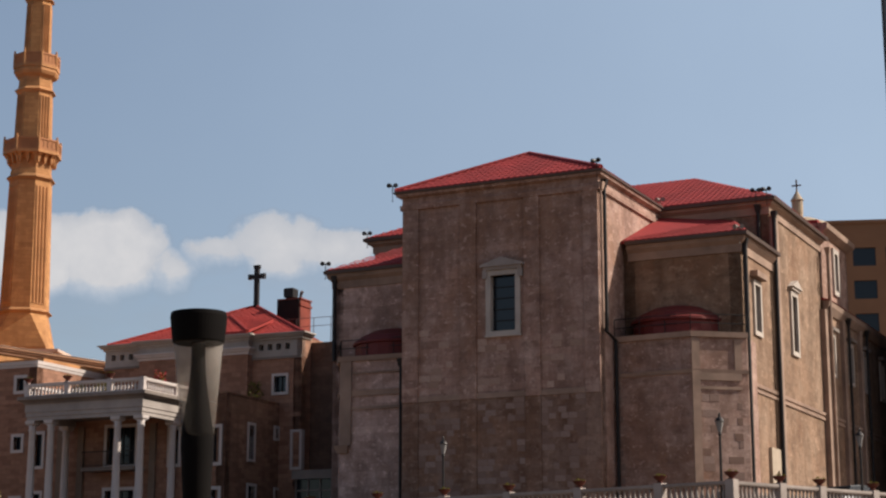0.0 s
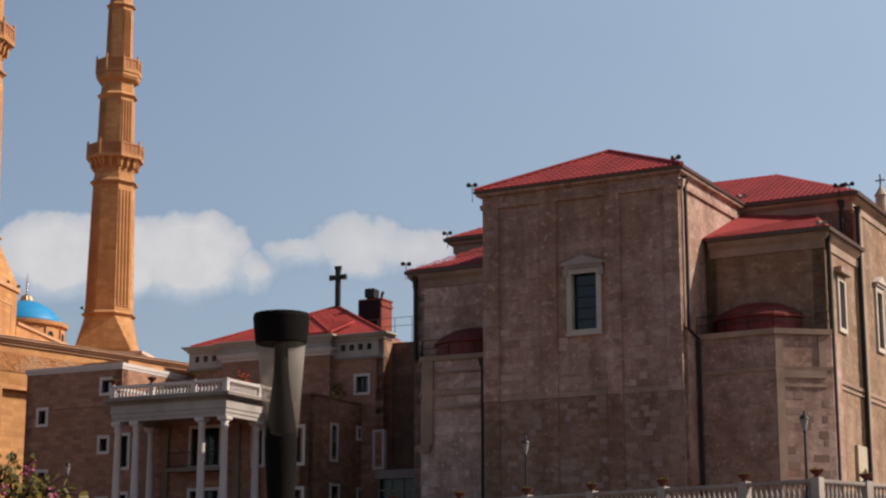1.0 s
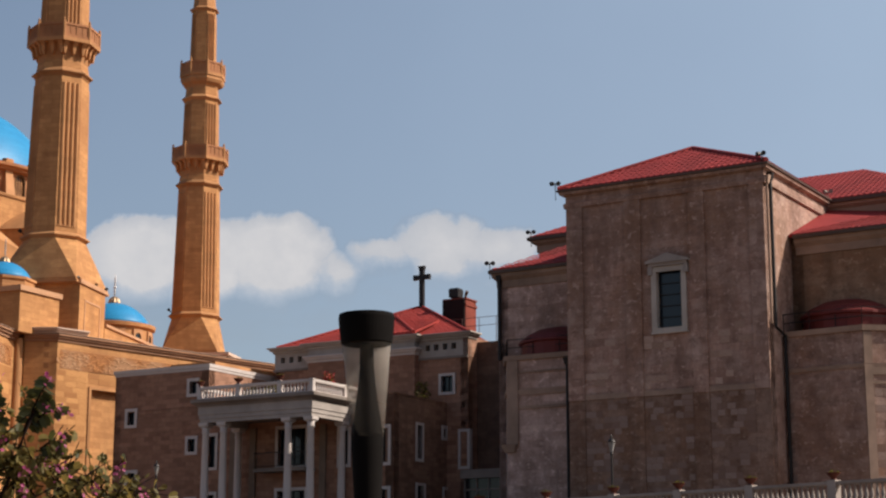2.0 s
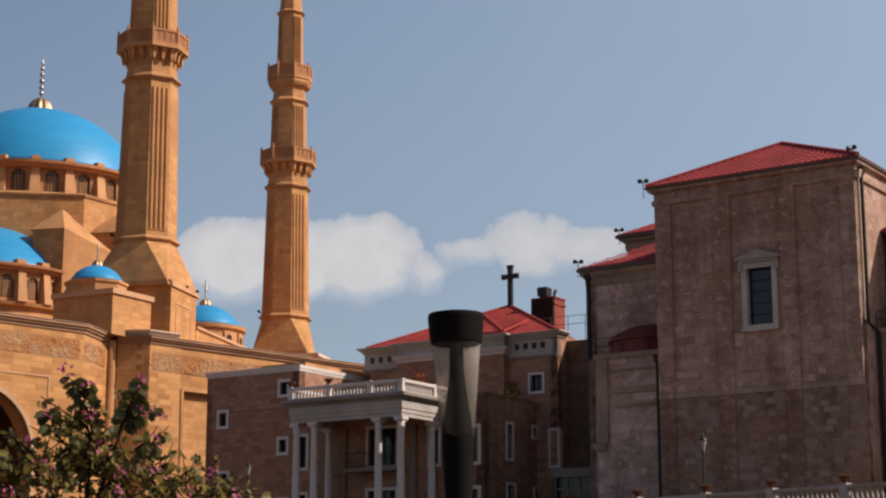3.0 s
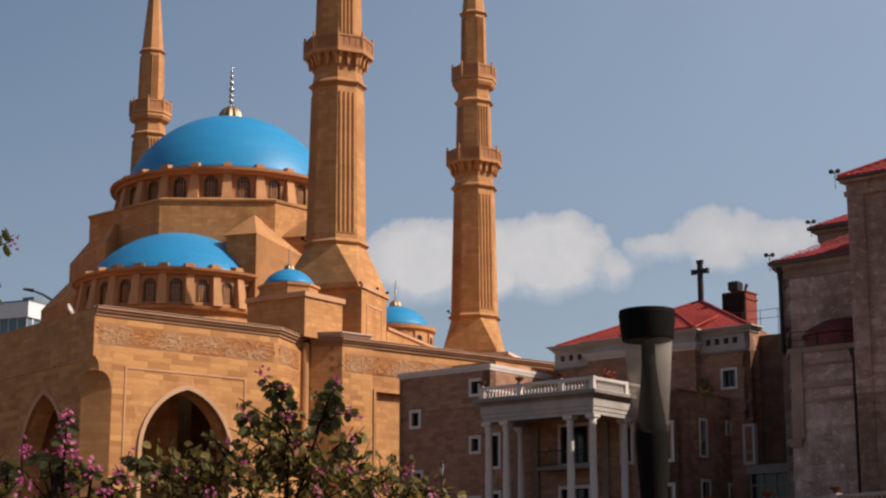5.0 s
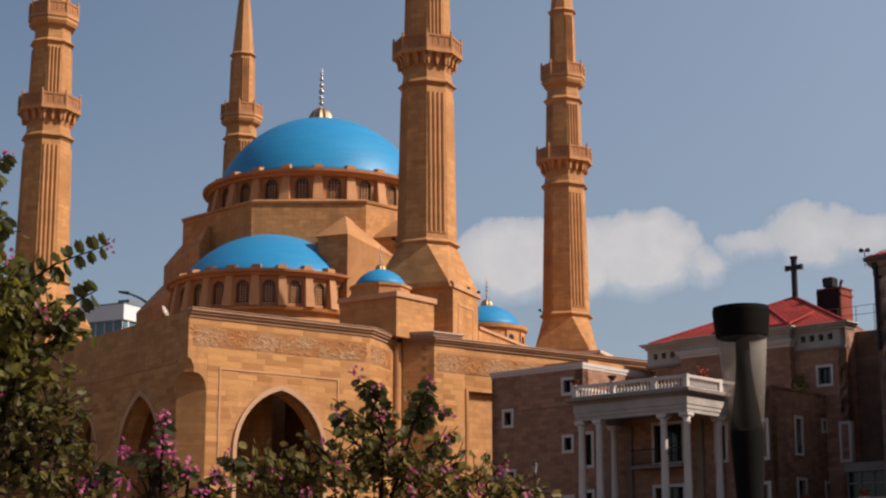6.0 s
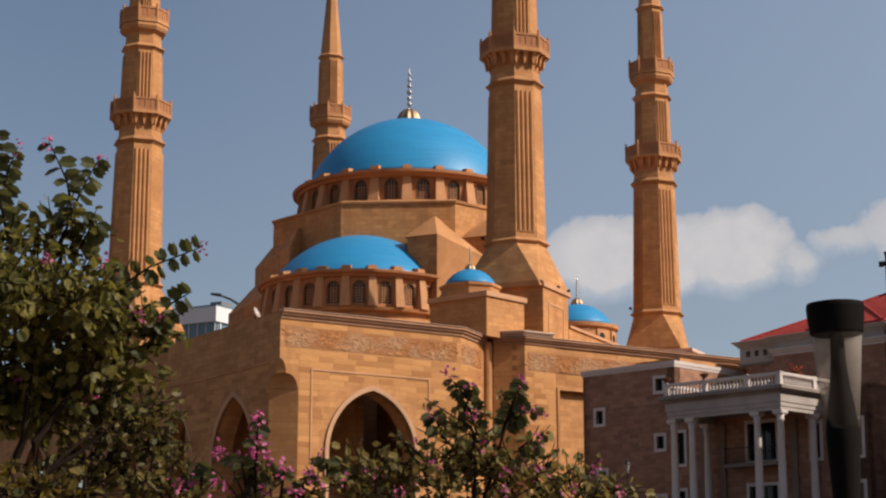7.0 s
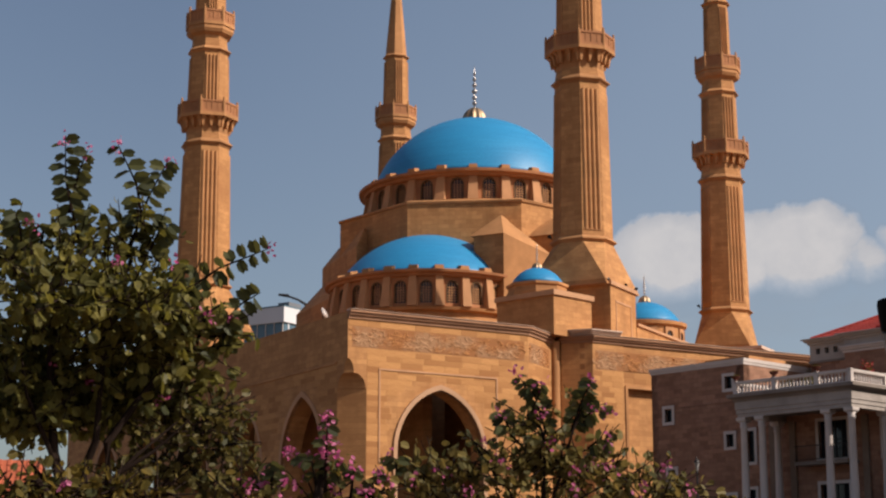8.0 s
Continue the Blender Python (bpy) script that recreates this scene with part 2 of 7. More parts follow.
def milk_glass(name, c):
    m = Nodes(name, 0.7)
    col = m.mix(m.grey(m.noise(5.0, 4.0), 0.3, 0.7), c, tuple(0.8 * v for v in c))
    up = m.node("ShaderNodeSeparateXYZ", Vector=m.co).outputs[2]
    col = m.mix(m.grey(up, 3.6, 4.45), (0.16, 0.14, 0.125), col)          # painted darker towards the foot, where the light in the glass fades
    m.color(col)
    tr = m.node("ShaderNodeBsdfTranslucent", Color=col)
    mx = m.node("ShaderNodeMixShader", Fac=0.5)
    m.t.links.new(m.b.outputs[0], mx.inputs[1])
    m.t.links.new(tr.outputs[0], mx.inputs[2])
    clear = m.node("ShaderNodeMixShader", Fac=m.grey(up, 3.6, 4.5, 0.58, 0.25))
    m.t.links.new(mx.outputs[0], clear.inputs[1])
    m.t.links.new(m.t.nodes.new("ShaderNodeBsdfTransparent").outputs[0], clear.inputs[2])
    m.t.links.new(clear.outputs[0], m.t.nodes["Material Output"].inputs[0])
    return m.mat


GLOW_SHELL = milk_glass("pale_glow_shell", (0.52, 0.475, 0.43))


# ---------------------------------------------------------------- building kit
def part(name, bm, material, parent, label="", smooth=False):
    me = bpy.data.meshes.new(name)
    bmesh.ops.recalc_face_normals(bm, faces=bm.faces)
    bm.to_mesh(me)
    bm.free()
    if smooth:
        for p in me.polygons:
            p.use_smooth = True
    me.materials.append(material)
    ob = new(name, me)
    ob.parent = parent
    if label:
        ob["label"] = label
    return ob


def share(name, mesh, parent, m):
    ob = new(name, mesh)
    ob.parent = parent
    ob.matrix_basis = m
    return ob


def thing(name, m, label, category, group="", kind=""):
    ob = new(name)
    ob.matrix_basis = m
    return tagged(ob, label, category, group, kind)


def B():
    return bmesh.new()


def box(bm, x0, x1, y0, y1, z0, z1):
    v = [bm.verts.new((x, y, z)) for z in (z0, z1) for x, y in ((x0, y0), (x1, y0), (x1, y1), (x0, y1))]
    for f in ((3, 2, 1, 0), (4, 5, 6, 7), (0, 1, 5, 4), (1, 2, 6, 5), (2, 3, 7, 6), (3, 0, 4, 7)):
        bm.faces.new([v[i] for i in f])
    return bm


def loft(bm, rings, caps=True):
    """Joins rings of equal length with faces."""
    vs = [[bm.verts.new(p) for p in ring] for ring in rings]
    n = len(vs[0])
    for a, b in zip(vs, vs[1:]):
        for i in range(n):
            bm.faces.new((a[i], a[(i + 1) % n], b[(i + 1) % n], b[i]))
    if caps:
        bm.faces.new(vs[0][::-1])
        bm.faces.new(vs[-1])
    return bm


def prism(bm, poly, z0, z1):
    return loft(bm, [[(x, y, z) for x, y in poly] for z in (z0, z1)])


def circle(r, z, n, cx=0.0, cy=0.0, phase=0.0):
    return [(cx + r * math.cos(phase + 2 * math.pi * i / n), cy + r * math.sin(phase + 2 * math.pi * i / n), z) for i in range(n)]


def lathe(bm, prof, n=48, cx=0.0, cy=0.0, phase=0.0):
    return loft(bm, [circle(r, z, n, cx, cy, phase) for r, z in prof])


def square(s, z, cx=0.0, cy=0.0):
    return [(cx - s, cy - s, z), (cx + s, cy - s, z), (cx + s, cy + s, z), (cx - s, cy + s, z)]


def tube(bm, pts, radii, n=6):
    """A tapered tube along points."""
    rings = []
    for i, p in enumerate(pts):
        a, b = Vector(pts[max(i - 1, 0)]), Vector(pts[min(i + 1, len(pts) - 1)])
        q = (b - a).to_track_quat("Z", "Y")
        rings.append([tuple(Vector(p) + q @ Vector((radii[i] * math.cos(2 * math.pi * k / n), radii[i] * math.sin(2 * math.pi * k / n), 0))) for k in range(n)])
    return loft(bm, rings)


def wall(bm, p, q, z0, z1, thick, holes=()):
    """A straight wall from p to q whose outer face is on the right of p>q; holes are (s0, s1, z0, z1) through it."""
    d = Vector((q[0] - p[0], q[1] - p[1], 0))
    length = d.length
    d.normalize()
    inward = Vector((-d.y, d.x, 0))
    xs = sorted({0.0, length, *(h[0] for h in holes), *(h[1] for h in holes)})
    zs = sorted({z0, z1, *(h[2] for h in holes), *(h[3] for h in holes)})
    solid = lambda i, j: 0 <= i < len(xs) - 1 and 0 <= j < len(zs) - 1 and not any(h[0] <= (xs[i] + xs[i + 1]) / 2 <= h[1] and h[2] <= (zs[j] + zs[j + 1]) / 2 <= h[3] for h in holes)
    at = lambda s, z, k: Vector((p[0], p[1], 0)) + d * s + inward * (thick * k) + Vector((0, 0, z))
    quad = lambda *c: bm.faces.new([bm.verts.new(x) for x in c])
    for i in range(len(xs) - 1):
        for j in range(len(zs) - 1):
            if not solid(i, j):
                continue
            a, b, c, e = xs[i], xs[i + 1], zs[j], zs[j + 1]
            quad(at(a, c, 0), at(b, c, 0), at(b, e, 0), at(a, e, 0))
            quad(at(a, c, 1), at(a, e, 1), at(b, e, 1), at(b, c, 1))
            if not solid(i - 1, j):
                quad(at(a, c, 0), at(a, e, 0), at(a, e, 1), at(a, c, 1))
            if not solid(i + 1, j):
                quad(at(b, c, 0), at(b, c, 1), at(b, e, 1), at(b, e, 0))
            if not solid(i, j - 1):
                quad(at(a, c, 0), at(a, c, 1), at(b, c, 1), at(b, c, 0))
            if not solid(i, j + 1):
                quad(at(a, e, 0), at(b, e, 0), at(b, e, 1), at(a, e, 1))
    bmesh.ops.remove_doubles(bm, verts=bm.verts, dist=1e-4)
    return bm


def moulding(bm, path, prof, closed=False):
    """Sweeps a profile of (out, z) along a plan path; out is to the right of the way."""
    n = len(path)
    rows = []
    for i, p in enumerate(path):
        P = Vector(p)
        dirs = []
        if closed or i > 0:
            dirs.append((P - Vector(path[i - 1])).normalized())
        if closed or i < n - 1:
            dirs.append((Vector(path[(i + 1) % n]) - P).normalized())
        nrm = [Vector((d.y, -d.x)) for d in dirs]
        m = nrm[0] if len(nrm) == 1 else (nrm[0] + nrm[1]) / max(0.2, 1 + nrm[0].dot(nrm[1]))
        rows.append([bm.verts.new((P.x + m.x * o, P.y + m.y * o, z)) for o, z in prof])
    k = len(prof)
    for i in range(n if closed else n - 1):
        a, b = rows[i], rows[(i + 1) % n]
        for j in range(k):
            bm.faces.new((a[j], b[j], b[(j + 1) % k], a[(j + 1) % k]))
    if not closed:
        bm.faces.new(rows[0])
        bm.faces.new(rows[-1][::-1])
    return bm


def cornice(z, h, out):
    """A stepped cornice profile whose top is at z."""
    return [(-0.25, z - h), (0.25 * out, z - h), (0.3 * out, z - 0.7 * h), (0.65 * out, z - 0.55 * h), (0.7 * out, z - 0.3 * h), (out, z - 0.22 * h), (out, z), (-0.25, z)]


def at_angle(r, a, z=0.0, cx=0.0, cy=0.0):
    """A wall frame (x along, y inward) on a circle of radius r."""
    return Matrix.Translation((cx + r * math.cos(a), cy + r * math.sin(a), z)) @ Matrix.Rotation(a + math.pi / 2, 4, "Z")


def pointed(w, spring, rise, n=10):
    """A pointed arch's outline from its left springing to the right one: (s, z)."""
    r = (w * w / 4 + rise * rise) / w
    top = math.asin(min(1.0, rise / r))
    pts = [(-w / 2 + r - r * math.cos(top * i / n), spring + r * math.sin(top * i / n)) for i in range(n + 1)]
    return pts + [(-s, z) for s, z in pts[-2::-1]]


def arch_wall(bm, start, length, z0, z1, thick, arches, y=0.0, along="x", n=10):
    """A wall with arched openings: arches are (centre, width, spring, rise, foot)."""
    flip = (lambda s, d, z: (s, y + d, z)) if along == "x" else (lambda s, d, z: (y + d, s, z))
    edges = [start]
    for c, w, sp, ri, ft in arches:
        edges += [c - w / 2, c + w / 2]
    edges.append(start + length)
    quad = lambda *c: bm.faces.new([bm.verts.new(flip(*x)) for x in c])

    def slab(pts):
        for d in (0, thick):
            bm.faces.new([bm.verts.new(flip(s, d, z)) for s, z in pts])
    for i in range(0, len(edges), 2):
        a, b = edges[i], edges[i + 1]
        slab([(a, z0), (b, z0), (b, z1), (a, z1)])
    for c, w, sp, ri, ft in arches:
        pts = [(c + s, z) for s, z in pointed(w, sp, ri, n)]
        for (s0, h0), (s1, h1) in zip(pts, pts[1:]):
            slab([(s0, h0), (s1, h1), (s1, z1), (s0, z1)])
        full = [(c - w / 2, ft)] + pts + [(c + w / 2, ft)]
        for (s0, h0), (s1, h1) in zip(full, full[1:]):
            quad((s0, 0, h0), (s0, thick, h0), (s1, thick, h1), (s1, 0, h1))
        if ft > z0 + 0.01:
            slab([(c - w / 2, z0), (c + w / 2, z0), (c + w / 2, ft), (c - w / 2, ft)])
            quad((c - w / 2, 0, ft), (c + w / 2, 0, ft), (c + w / 2, thick, ft), (c - w / 2, thick, ft))
    a, b = start, start + length
    quad((a, 0, z1), (b, 0, z1), (b, thick, z1), (a, thick, z1))
    quad((a, 0, z0), (a, 0, z1), (a, thick, z1), (a, thick, z0))
    quad((b, 0, z0), (b, 0, z1), (b, thick, z1), (b, thick, z0))
    bmesh.ops.remove_doubles(bm, verts=bm.verts, dist=1e-4)
    return bm


def arch_band(bm, c, w, spring, rise, z0, width, out, depth, y=0.0, along="x"):
    """A raised band round an arched opening."""
    flip = (lambda s, d, z: (s, y + d, z)) if along == "x" else (lambda s, d, z: (y + d, s, z))
    inner = [(c - w / 2, z0)] + [(c + s, z) for s, z in pointed(w, spring, rise)] + [(c + w / 2, z0)]
    outer = [(c - w / 2 - width, z0)] + [(c + s, z) for s, z in pointed(w + 2 * width, spring, rise + width * 1.2)] + [(c + w / 2 + width, z0)]
    rows = [[bm.verts.new(flip(s, d, z)) for s, z in line] for line, d in ((inner, depth), (inner, -out), (outer, -out), (outer, depth))]
    for a, b in zip(rows, rows[1:] + rows[:1]):
        for i in range(len(a) - 1):
            bm.faces.new((a[i], a[i + 1], b[i + 1], b[i]))
    return bm


def frame_band(bm, x0, x1, z0, z1, w, y0, y1):
    """A rectangular surround in a wall frame: inner opening x0..x1, z0..z1, width w."""
    box(bm, x0 - w, x0, y0, y1, z0 - w, z1 + w)
    box(bm, x1, x1 + w, y0, y1, z0 - w, z1 + w)
    box(bm, x0, x1, y0, y1, z1, z1 + w)
    box(bm, x0, x1, y0, y1, z0 - w, z0)
    return bm


def window(parent, m, w, h, fw, frame_mat, depth=0.25, bars=(0, 0), proud=0.06, pane_mat=None, label=""):
    """A window in a wall frame whose origin is the middle of the opening's foot."""
    ob = part("window", frame_band(B(), -w / 2, w / 2, 0, h, fw, -proud, depth), frame_mat, parent, label)
    ob.matrix_basis = m
    part("pane", box(B(), -w / 2, w / 2, depth - 0.03, depth, 0, h), pane_mat or PANE, ob)
    if bars[0] or bars[1]:
        bm = B()
        for i in range(bars[0]):
            x = -w / 2 + w * (i + 1) / (bars[0] + 1)
            box(bm, x - 0.03, x + 0.03, depth - 0.09, depth - 0.032, 0, h)
        for i in range(bars[1]):
            z = h * (i + 1) / (bars[1] + 1)
            box(bm, -w / 2, w / 2, depth - 0.085, depth - 0.033, z - 0.025, z + 0.025)
        part("glazing_grid", bm, PIPE, ob)
    return ob


def side(x, y, z):
    """The wall frame of a wall that runs along +y and faces +x."""
    return pose(x, y, z, 0, 0, 90)


def walls(bm, x0, x1, y0, y1, z0, z1, thick=0.6, front=(), right=()):
    wall(bm, (x0, y0), (x1, y0), z0, z1, thick, front)
    wall(bm, (x1, y0), (x1, y1), z0, z1, thick, right)
    wall(bm, (x1, y1), (x0, y1), z0, z1, thick)
    wall(bm, (x0, y1), (x0, y0), z0, z1, thick)
    return bm


def roof_faces(name, faces, mat, parent, step=0.34, rib=0.02):
    """A tiled roof: faces are polygons whose first edge is the eave; rows of cover tiles run up each of them."""
    bm = B()
    for f in faces:
        bm.faces.new([bm.verts.new(p) for p in f])
    geom = bmesh.ops.extrude_face_region(bm, geom=bm.faces[:])
    bmesh.ops.translate(bm, verts=[v for v in geom["geom"] if isinstance(v, bmesh.types.BMVert)], vec=(0, 0, 0.14))
    roof = part(name, bm, mat, parent)
    verts, quads = [], []
    for f in faces:
        p = [Vector(c) + Vector((0, 0, 0.14)) for c in f]
        u = (p[1] - p[0]).normalized()
        n = u.cross(p[2] - p[0]).normalized()
        if n.z < 0:
            n = -n
        v = n.cross(u)
        flat = [((c - p[0]).dot(u), (c - p[0]).dot(v)) for c in p]
        if sum(c[1] for c in flat) < 0:
            v = -v
            flat = [(a, -b) for a, b in flat]
        lo, hi = min(a for a, b in flat), max(a for a, b in flat)
        for i in range(int((hi - lo) / step)):
            s = lo + (i + 0.5) * step
            cuts = []
            for (a0, b0), (a1, b1) in zip(flat, flat[1:] + flat[:1]):
                if min(a0, a1) <= s < max(a0, a1):
                    cuts.append(b0 + (b1 - b0) * (s - a0) / (a1 - a0))
            if len(cuts) < 2 or max(cuts) - min(cuts) < 0.2:
                continue
            base = len(verts)
            rows = max(1, int((max(cuts) - min(cuts)) / 0.45))
            for k in range(rows):
                v0 = min(cuts) + (max(cuts) - min(cuts)) * k / rows
                v1 = min(cuts) + (max(cuts) - min(cuts)) * (k + 1) / rows
                j = len(verts)
                for vv, lift in ((v0, 0.03), (v1, 0.0)):
                    for du, dn in ((-0.1, 0), (-0.06, rib), (0.06, rib), (0.1, 0)):
                        c = p[0] + u * (s + du) + v * vv + n * (dn + lift)
                        verts.append(tuple(c))
                quads += [(j + q, j + q + 1, j + q + 5, j + q + 4) for q in range(3)] + [(j, j + 1, j + 2, j + 3)]
    me = bpy.data.meshes.new("tile_cover")
    me.from_pydata(verts, [], quads)
    me.materials.append(mat)
    ob = new("tile_cover", me)
    ob.parent = roof
    tagged(ob, kind="stuff")
    return roof


def hip_faces(x0, x1, y0, y1, z, zr, in0, in1, over=0.45):
    """Faces of a hipped roof with its ridge along y; in0, in1 are the hips' insets."""
    xm = (x0 + x1) / 2
    x0, x1, y0, y1 = x0 - over, x1 + over, y0 - over, y1 + over
    a, b = (xm, y0 + in0, zr), (xm, y1 - in1, zr)
    c = [(x0, y0, z), (x1, y0, z), (x1, y1, z), (x0, y1, z)]
    return [[c[0], c[1], a], [c[1], c[2], b, a], [c[2], c[3], b], [c[3], c[0], a, b]]


def hip_faces_x(x0, x1, y0, y1, z, zr, inset, over=0.45):
    ym = (y0 + y1) / 2
    x0, x1, y0, y1 = x0 - over, x1 + over, y0 - over, y1 + over
    a, b = (x0 + inset, ym, zr), (x1 - inset, ym, zr)
    c = [(x0, y0, z), (x1, y0, z), (x1, y1, z), (x0, y1, z)]
    return [[c[0], c[1], b, a], [c[1], c[2], b], [c[2], c[3], a, b], [c[3], c[0], a]]


def ridge_caps(lines, mat, parent):
    for p, q in lines:
        part("ridge_cap", tube(B(), [p, q], [0.13, 0.13], 8), mat, parent)


def eave_box(bm, x0, x1, y0, y1, z0, z1, w, out):
    """A frame of four bars round a rectangle."""
    return moulding(bm, [(x0, y0), (x1, y0), (x1, y1), (x0, y1)], [(-w, z0), (out, z0), (out, z1), (-w, z1)], True)


# ---------------------------------------------------------------- ground
bm = B()
bm.faces.new([bm.verts.new((x, y, 0)) for x, y in ((-2500, -2500), (2500, -2500), (2500, 2500), (-2500, 2500))])
tagged(part("ground", bm, GREY_GROUND, None), "pale dusty paved ground", "ground", kind="structure")

# ---------------------------------------------------------------- sky backdrop with cumulus
def cloud_material():
    m = Nodes("distant_cumulus", 1.0)
    t = m.t
    sep = m.node("ShaderNodeSeparateXYZ", Vector=m.co)
    warp = m.node("ShaderNodeTexNoise", Vector=m.stretch(0.02, 0.02, 0.02))
    warp.inputs["Detail"].default_value = 6.0
    warp.inputs["Scale"].default_value = 1.0
    ws = m.node("ShaderNodeSeparateXYZ", Vector=warp.outputs["Color"])

    def math_node(op, a, b=None):
        n = t.nodes.new("ShaderNodeMath")
        n.operation = op
        for sock, value in zip(n.inputs, (a, b)):
            if value is None:
                continue
            if hasattr(value, "is_output"):
                t.links.new(value, sock)
            else:
                sock.default_value = value
        return n.outputs[0]
    x = math_node("ADD", sep.outputs[0], math_node("MULTIPLY", math_node("SUBTRACT", ws.outputs[0], 0.5), 55.0))
    z = math_node("ADD", sep.outputs[2], math_node("MULTIPLY", math_node("SUBTRACT", ws.outputs[1], 0.5), 42.0))
    body = None
    for cx, cz, rx, rz, top in CLOUDS:
        dx = math_node("DIVIDE", math_node("SUBTRACT", x, cx), rx)
        dz = math_node("DIVIDE", math_node("SUBTRACT", z, cz), rz)
        dz = math_node("MAXIMUM", dz, math_node("MULTIPLY", dz, -0.55))      # round heads over deeper, softer bellies
        d = math_node("ADD", math_node("MULTIPLY", dx, dx), math_node("MULTIPLY", dz, dz))
        f = math_node("MULTIPLY", math_node("SUBTRACT", 1.0, d), top)
        body = f if body is None else math_node("MAXIMUM", body, f)
    fine = m.noise(0.012, 7.0, 0.62)
    low = m.grey(z, 480.0, 645.0, -0.6, 0.12)                    # ragged, thin undersides
    dens = math_node("ADD", math_node("ADD", body, math_node("MULTIPLY", math_node("SUBTRACT", fine, 0.5), 0.8)), low)
    alpha = m.grey(math_node("MULTIPLY", dens, m.grey(z, 510.0, 672.0, 0.14, 3.2)), 0.0, 1.0, 0.0, 0.91)
    haze = m.grey(m.noise(0.006, 5.0, 0.55, m.stretch(0.7, 1, 1.6)), 0.45, 0.70, 0.0, 0.46)
    haze = math_node("MULTIPLY", haze, m.grey(sep.outputs[2], 700.0, 590.0))
    edge = math_node("MULTIPLY", m.grey(sep.outputs[0], -900.0, -450.0), m.grey(sep.outputs[0], 900.0, 500.0))
    alpha = math_node("MULTIPLY", math_node("MAXIMUM", alpha, haze), edge)
    # a pale haze glow, painted in to brighten the sky towards the sun's side
    side_glow = m.grey(sep.outputs[0], -1250.0, 1300.0, 0.0, 0.55)
    side_glow = math_node("MULTIPLY", side_glow, m.grey(m.noise(0.0022, 3.0, 0.5), 0.3, 0.7, 0.93, 1.07))
    col = m.mix(m.grey(dens, 0.1, 0.9), (0.50, 0.53, 0.58), (0.75, 0.74, 0.735))
    col = m.mix(m.grey(m.noise(0.02, 6.0), 0.35, 0.7, 0.0, 0.35), col, (0.52, 0.54, 0.58))
    col = m.mix(alpha, SIDE_GLOW, col)
    alpha = math_node("MAXIMUM", alpha, side_glow)
    em = m.node("ShaderNodeEmission", Color=col)
    em.inputs["Strength"].default_value = CLOUD_GLOW
    tr = t.nodes.new("ShaderNodeBsdfTransparent")
    mx = m.node("ShaderNodeMixShader", Fac=alpha)
    t.links.new(tr.outputs[0], mx.inputs[1])
    t.links.new(em.outputs[0], mx.inputs[2])
    t.links.new(mx.outputs[0], t.nodes["Material Output"].inputs[0])
    return m.mat


# centre, radii and fullness of each cloud head: metres across and up on the backdrop
CLOUDS = ((-295, 612, 112, 84, 1.3), (-190, 606, 110, 82, 1.3), (-62, 616, 118, 88, 1.3), (45, 588, 66, 52, 0.8), (235, 640, 100, 62, 0.66), (345, 645, 80, 40, 0.6), (130, 628, 70, 36, 0.5))
CLOUD_GLOW = 0.48
SIDE_GLOW = (0.52, 0.68, 0.87)
bm = B()
bm.faces.new([bm.verts.new(p) for p in ((-2400, 0, 60), (2400, 0, 60), (2400, 0, 1700), (-2400, 0, 1700))])
backdrop = part("backdrop", bm, cloud_material(), None)
backdrop.matrix_basis = pose(3000 * math.sin(radians(-10)), 3000 * math.cos(radians(-10)), 0, 0, 0, 10)
tagged(backdrop, "distant white cumulus clouds low in the sky", "sky", kind="structure")

# ---------------------------------------------------------------- mosque
mosque = thing("mosque", pose(-52.9, 106.72, 0, 0, 0, 54), "ochre sandstone mosque with large blue domes", "mosque")
HALL = Matrix(mosque.matrix_basis).inverted() @ pose(-61.64, 151.83, 0, 0, 0, -4.9)     # the prayer hall is turned against the street front


def hall_part(name, bm, mat, label="", smooth=False, parent=None):
    ob = part(name, bm, mat, parent or mosque, label, smooth)
    ob.matrix_basis = HALL
    return ob


TOP, CUT, SIDE_END = 22.1, 18.75, 58.5
ARCH = (7.45, 7.1, 12.55, 4.45, 0)
front_wall = part("front_wall", arch_wall(B(), 1.5, 13.5, 0, TOP - 0.05, 1.6, [ARCH]), SAND, mosque)
SIDE_ARCHES = [(c, 6.5, 12.2, 4.6, 0) for c in (7.1, 17.2, 27.3, 37.4, 47.5)]
side_wall = part("side_wall", arch_wall(B(), 1.5, SIDE_END - 1.5, 0, TOP - 0.02, 1.6, SIDE_ARCHES, along="y"), SAND, mosque)
for c, w, sp, ri, ft in SIDE_ARCHES:
    part("arch_band", arch_band(B(), c, w, sp, ri, 0, 0.35, 0.06, 0.3, along="y"), SAND_PALE, mosque)
part("arch_band", arch_band(B(), *ARCH[:4], 0, 0.3, 0.17, 0.4), ARCH_STONE, mosque, "pale pinkish arch moulding")
part("side_string", box(B(), -0.07, 0.1, 1.6, SIDE_END, 18.55, 18.7), SAND_PLAIN, mosque)
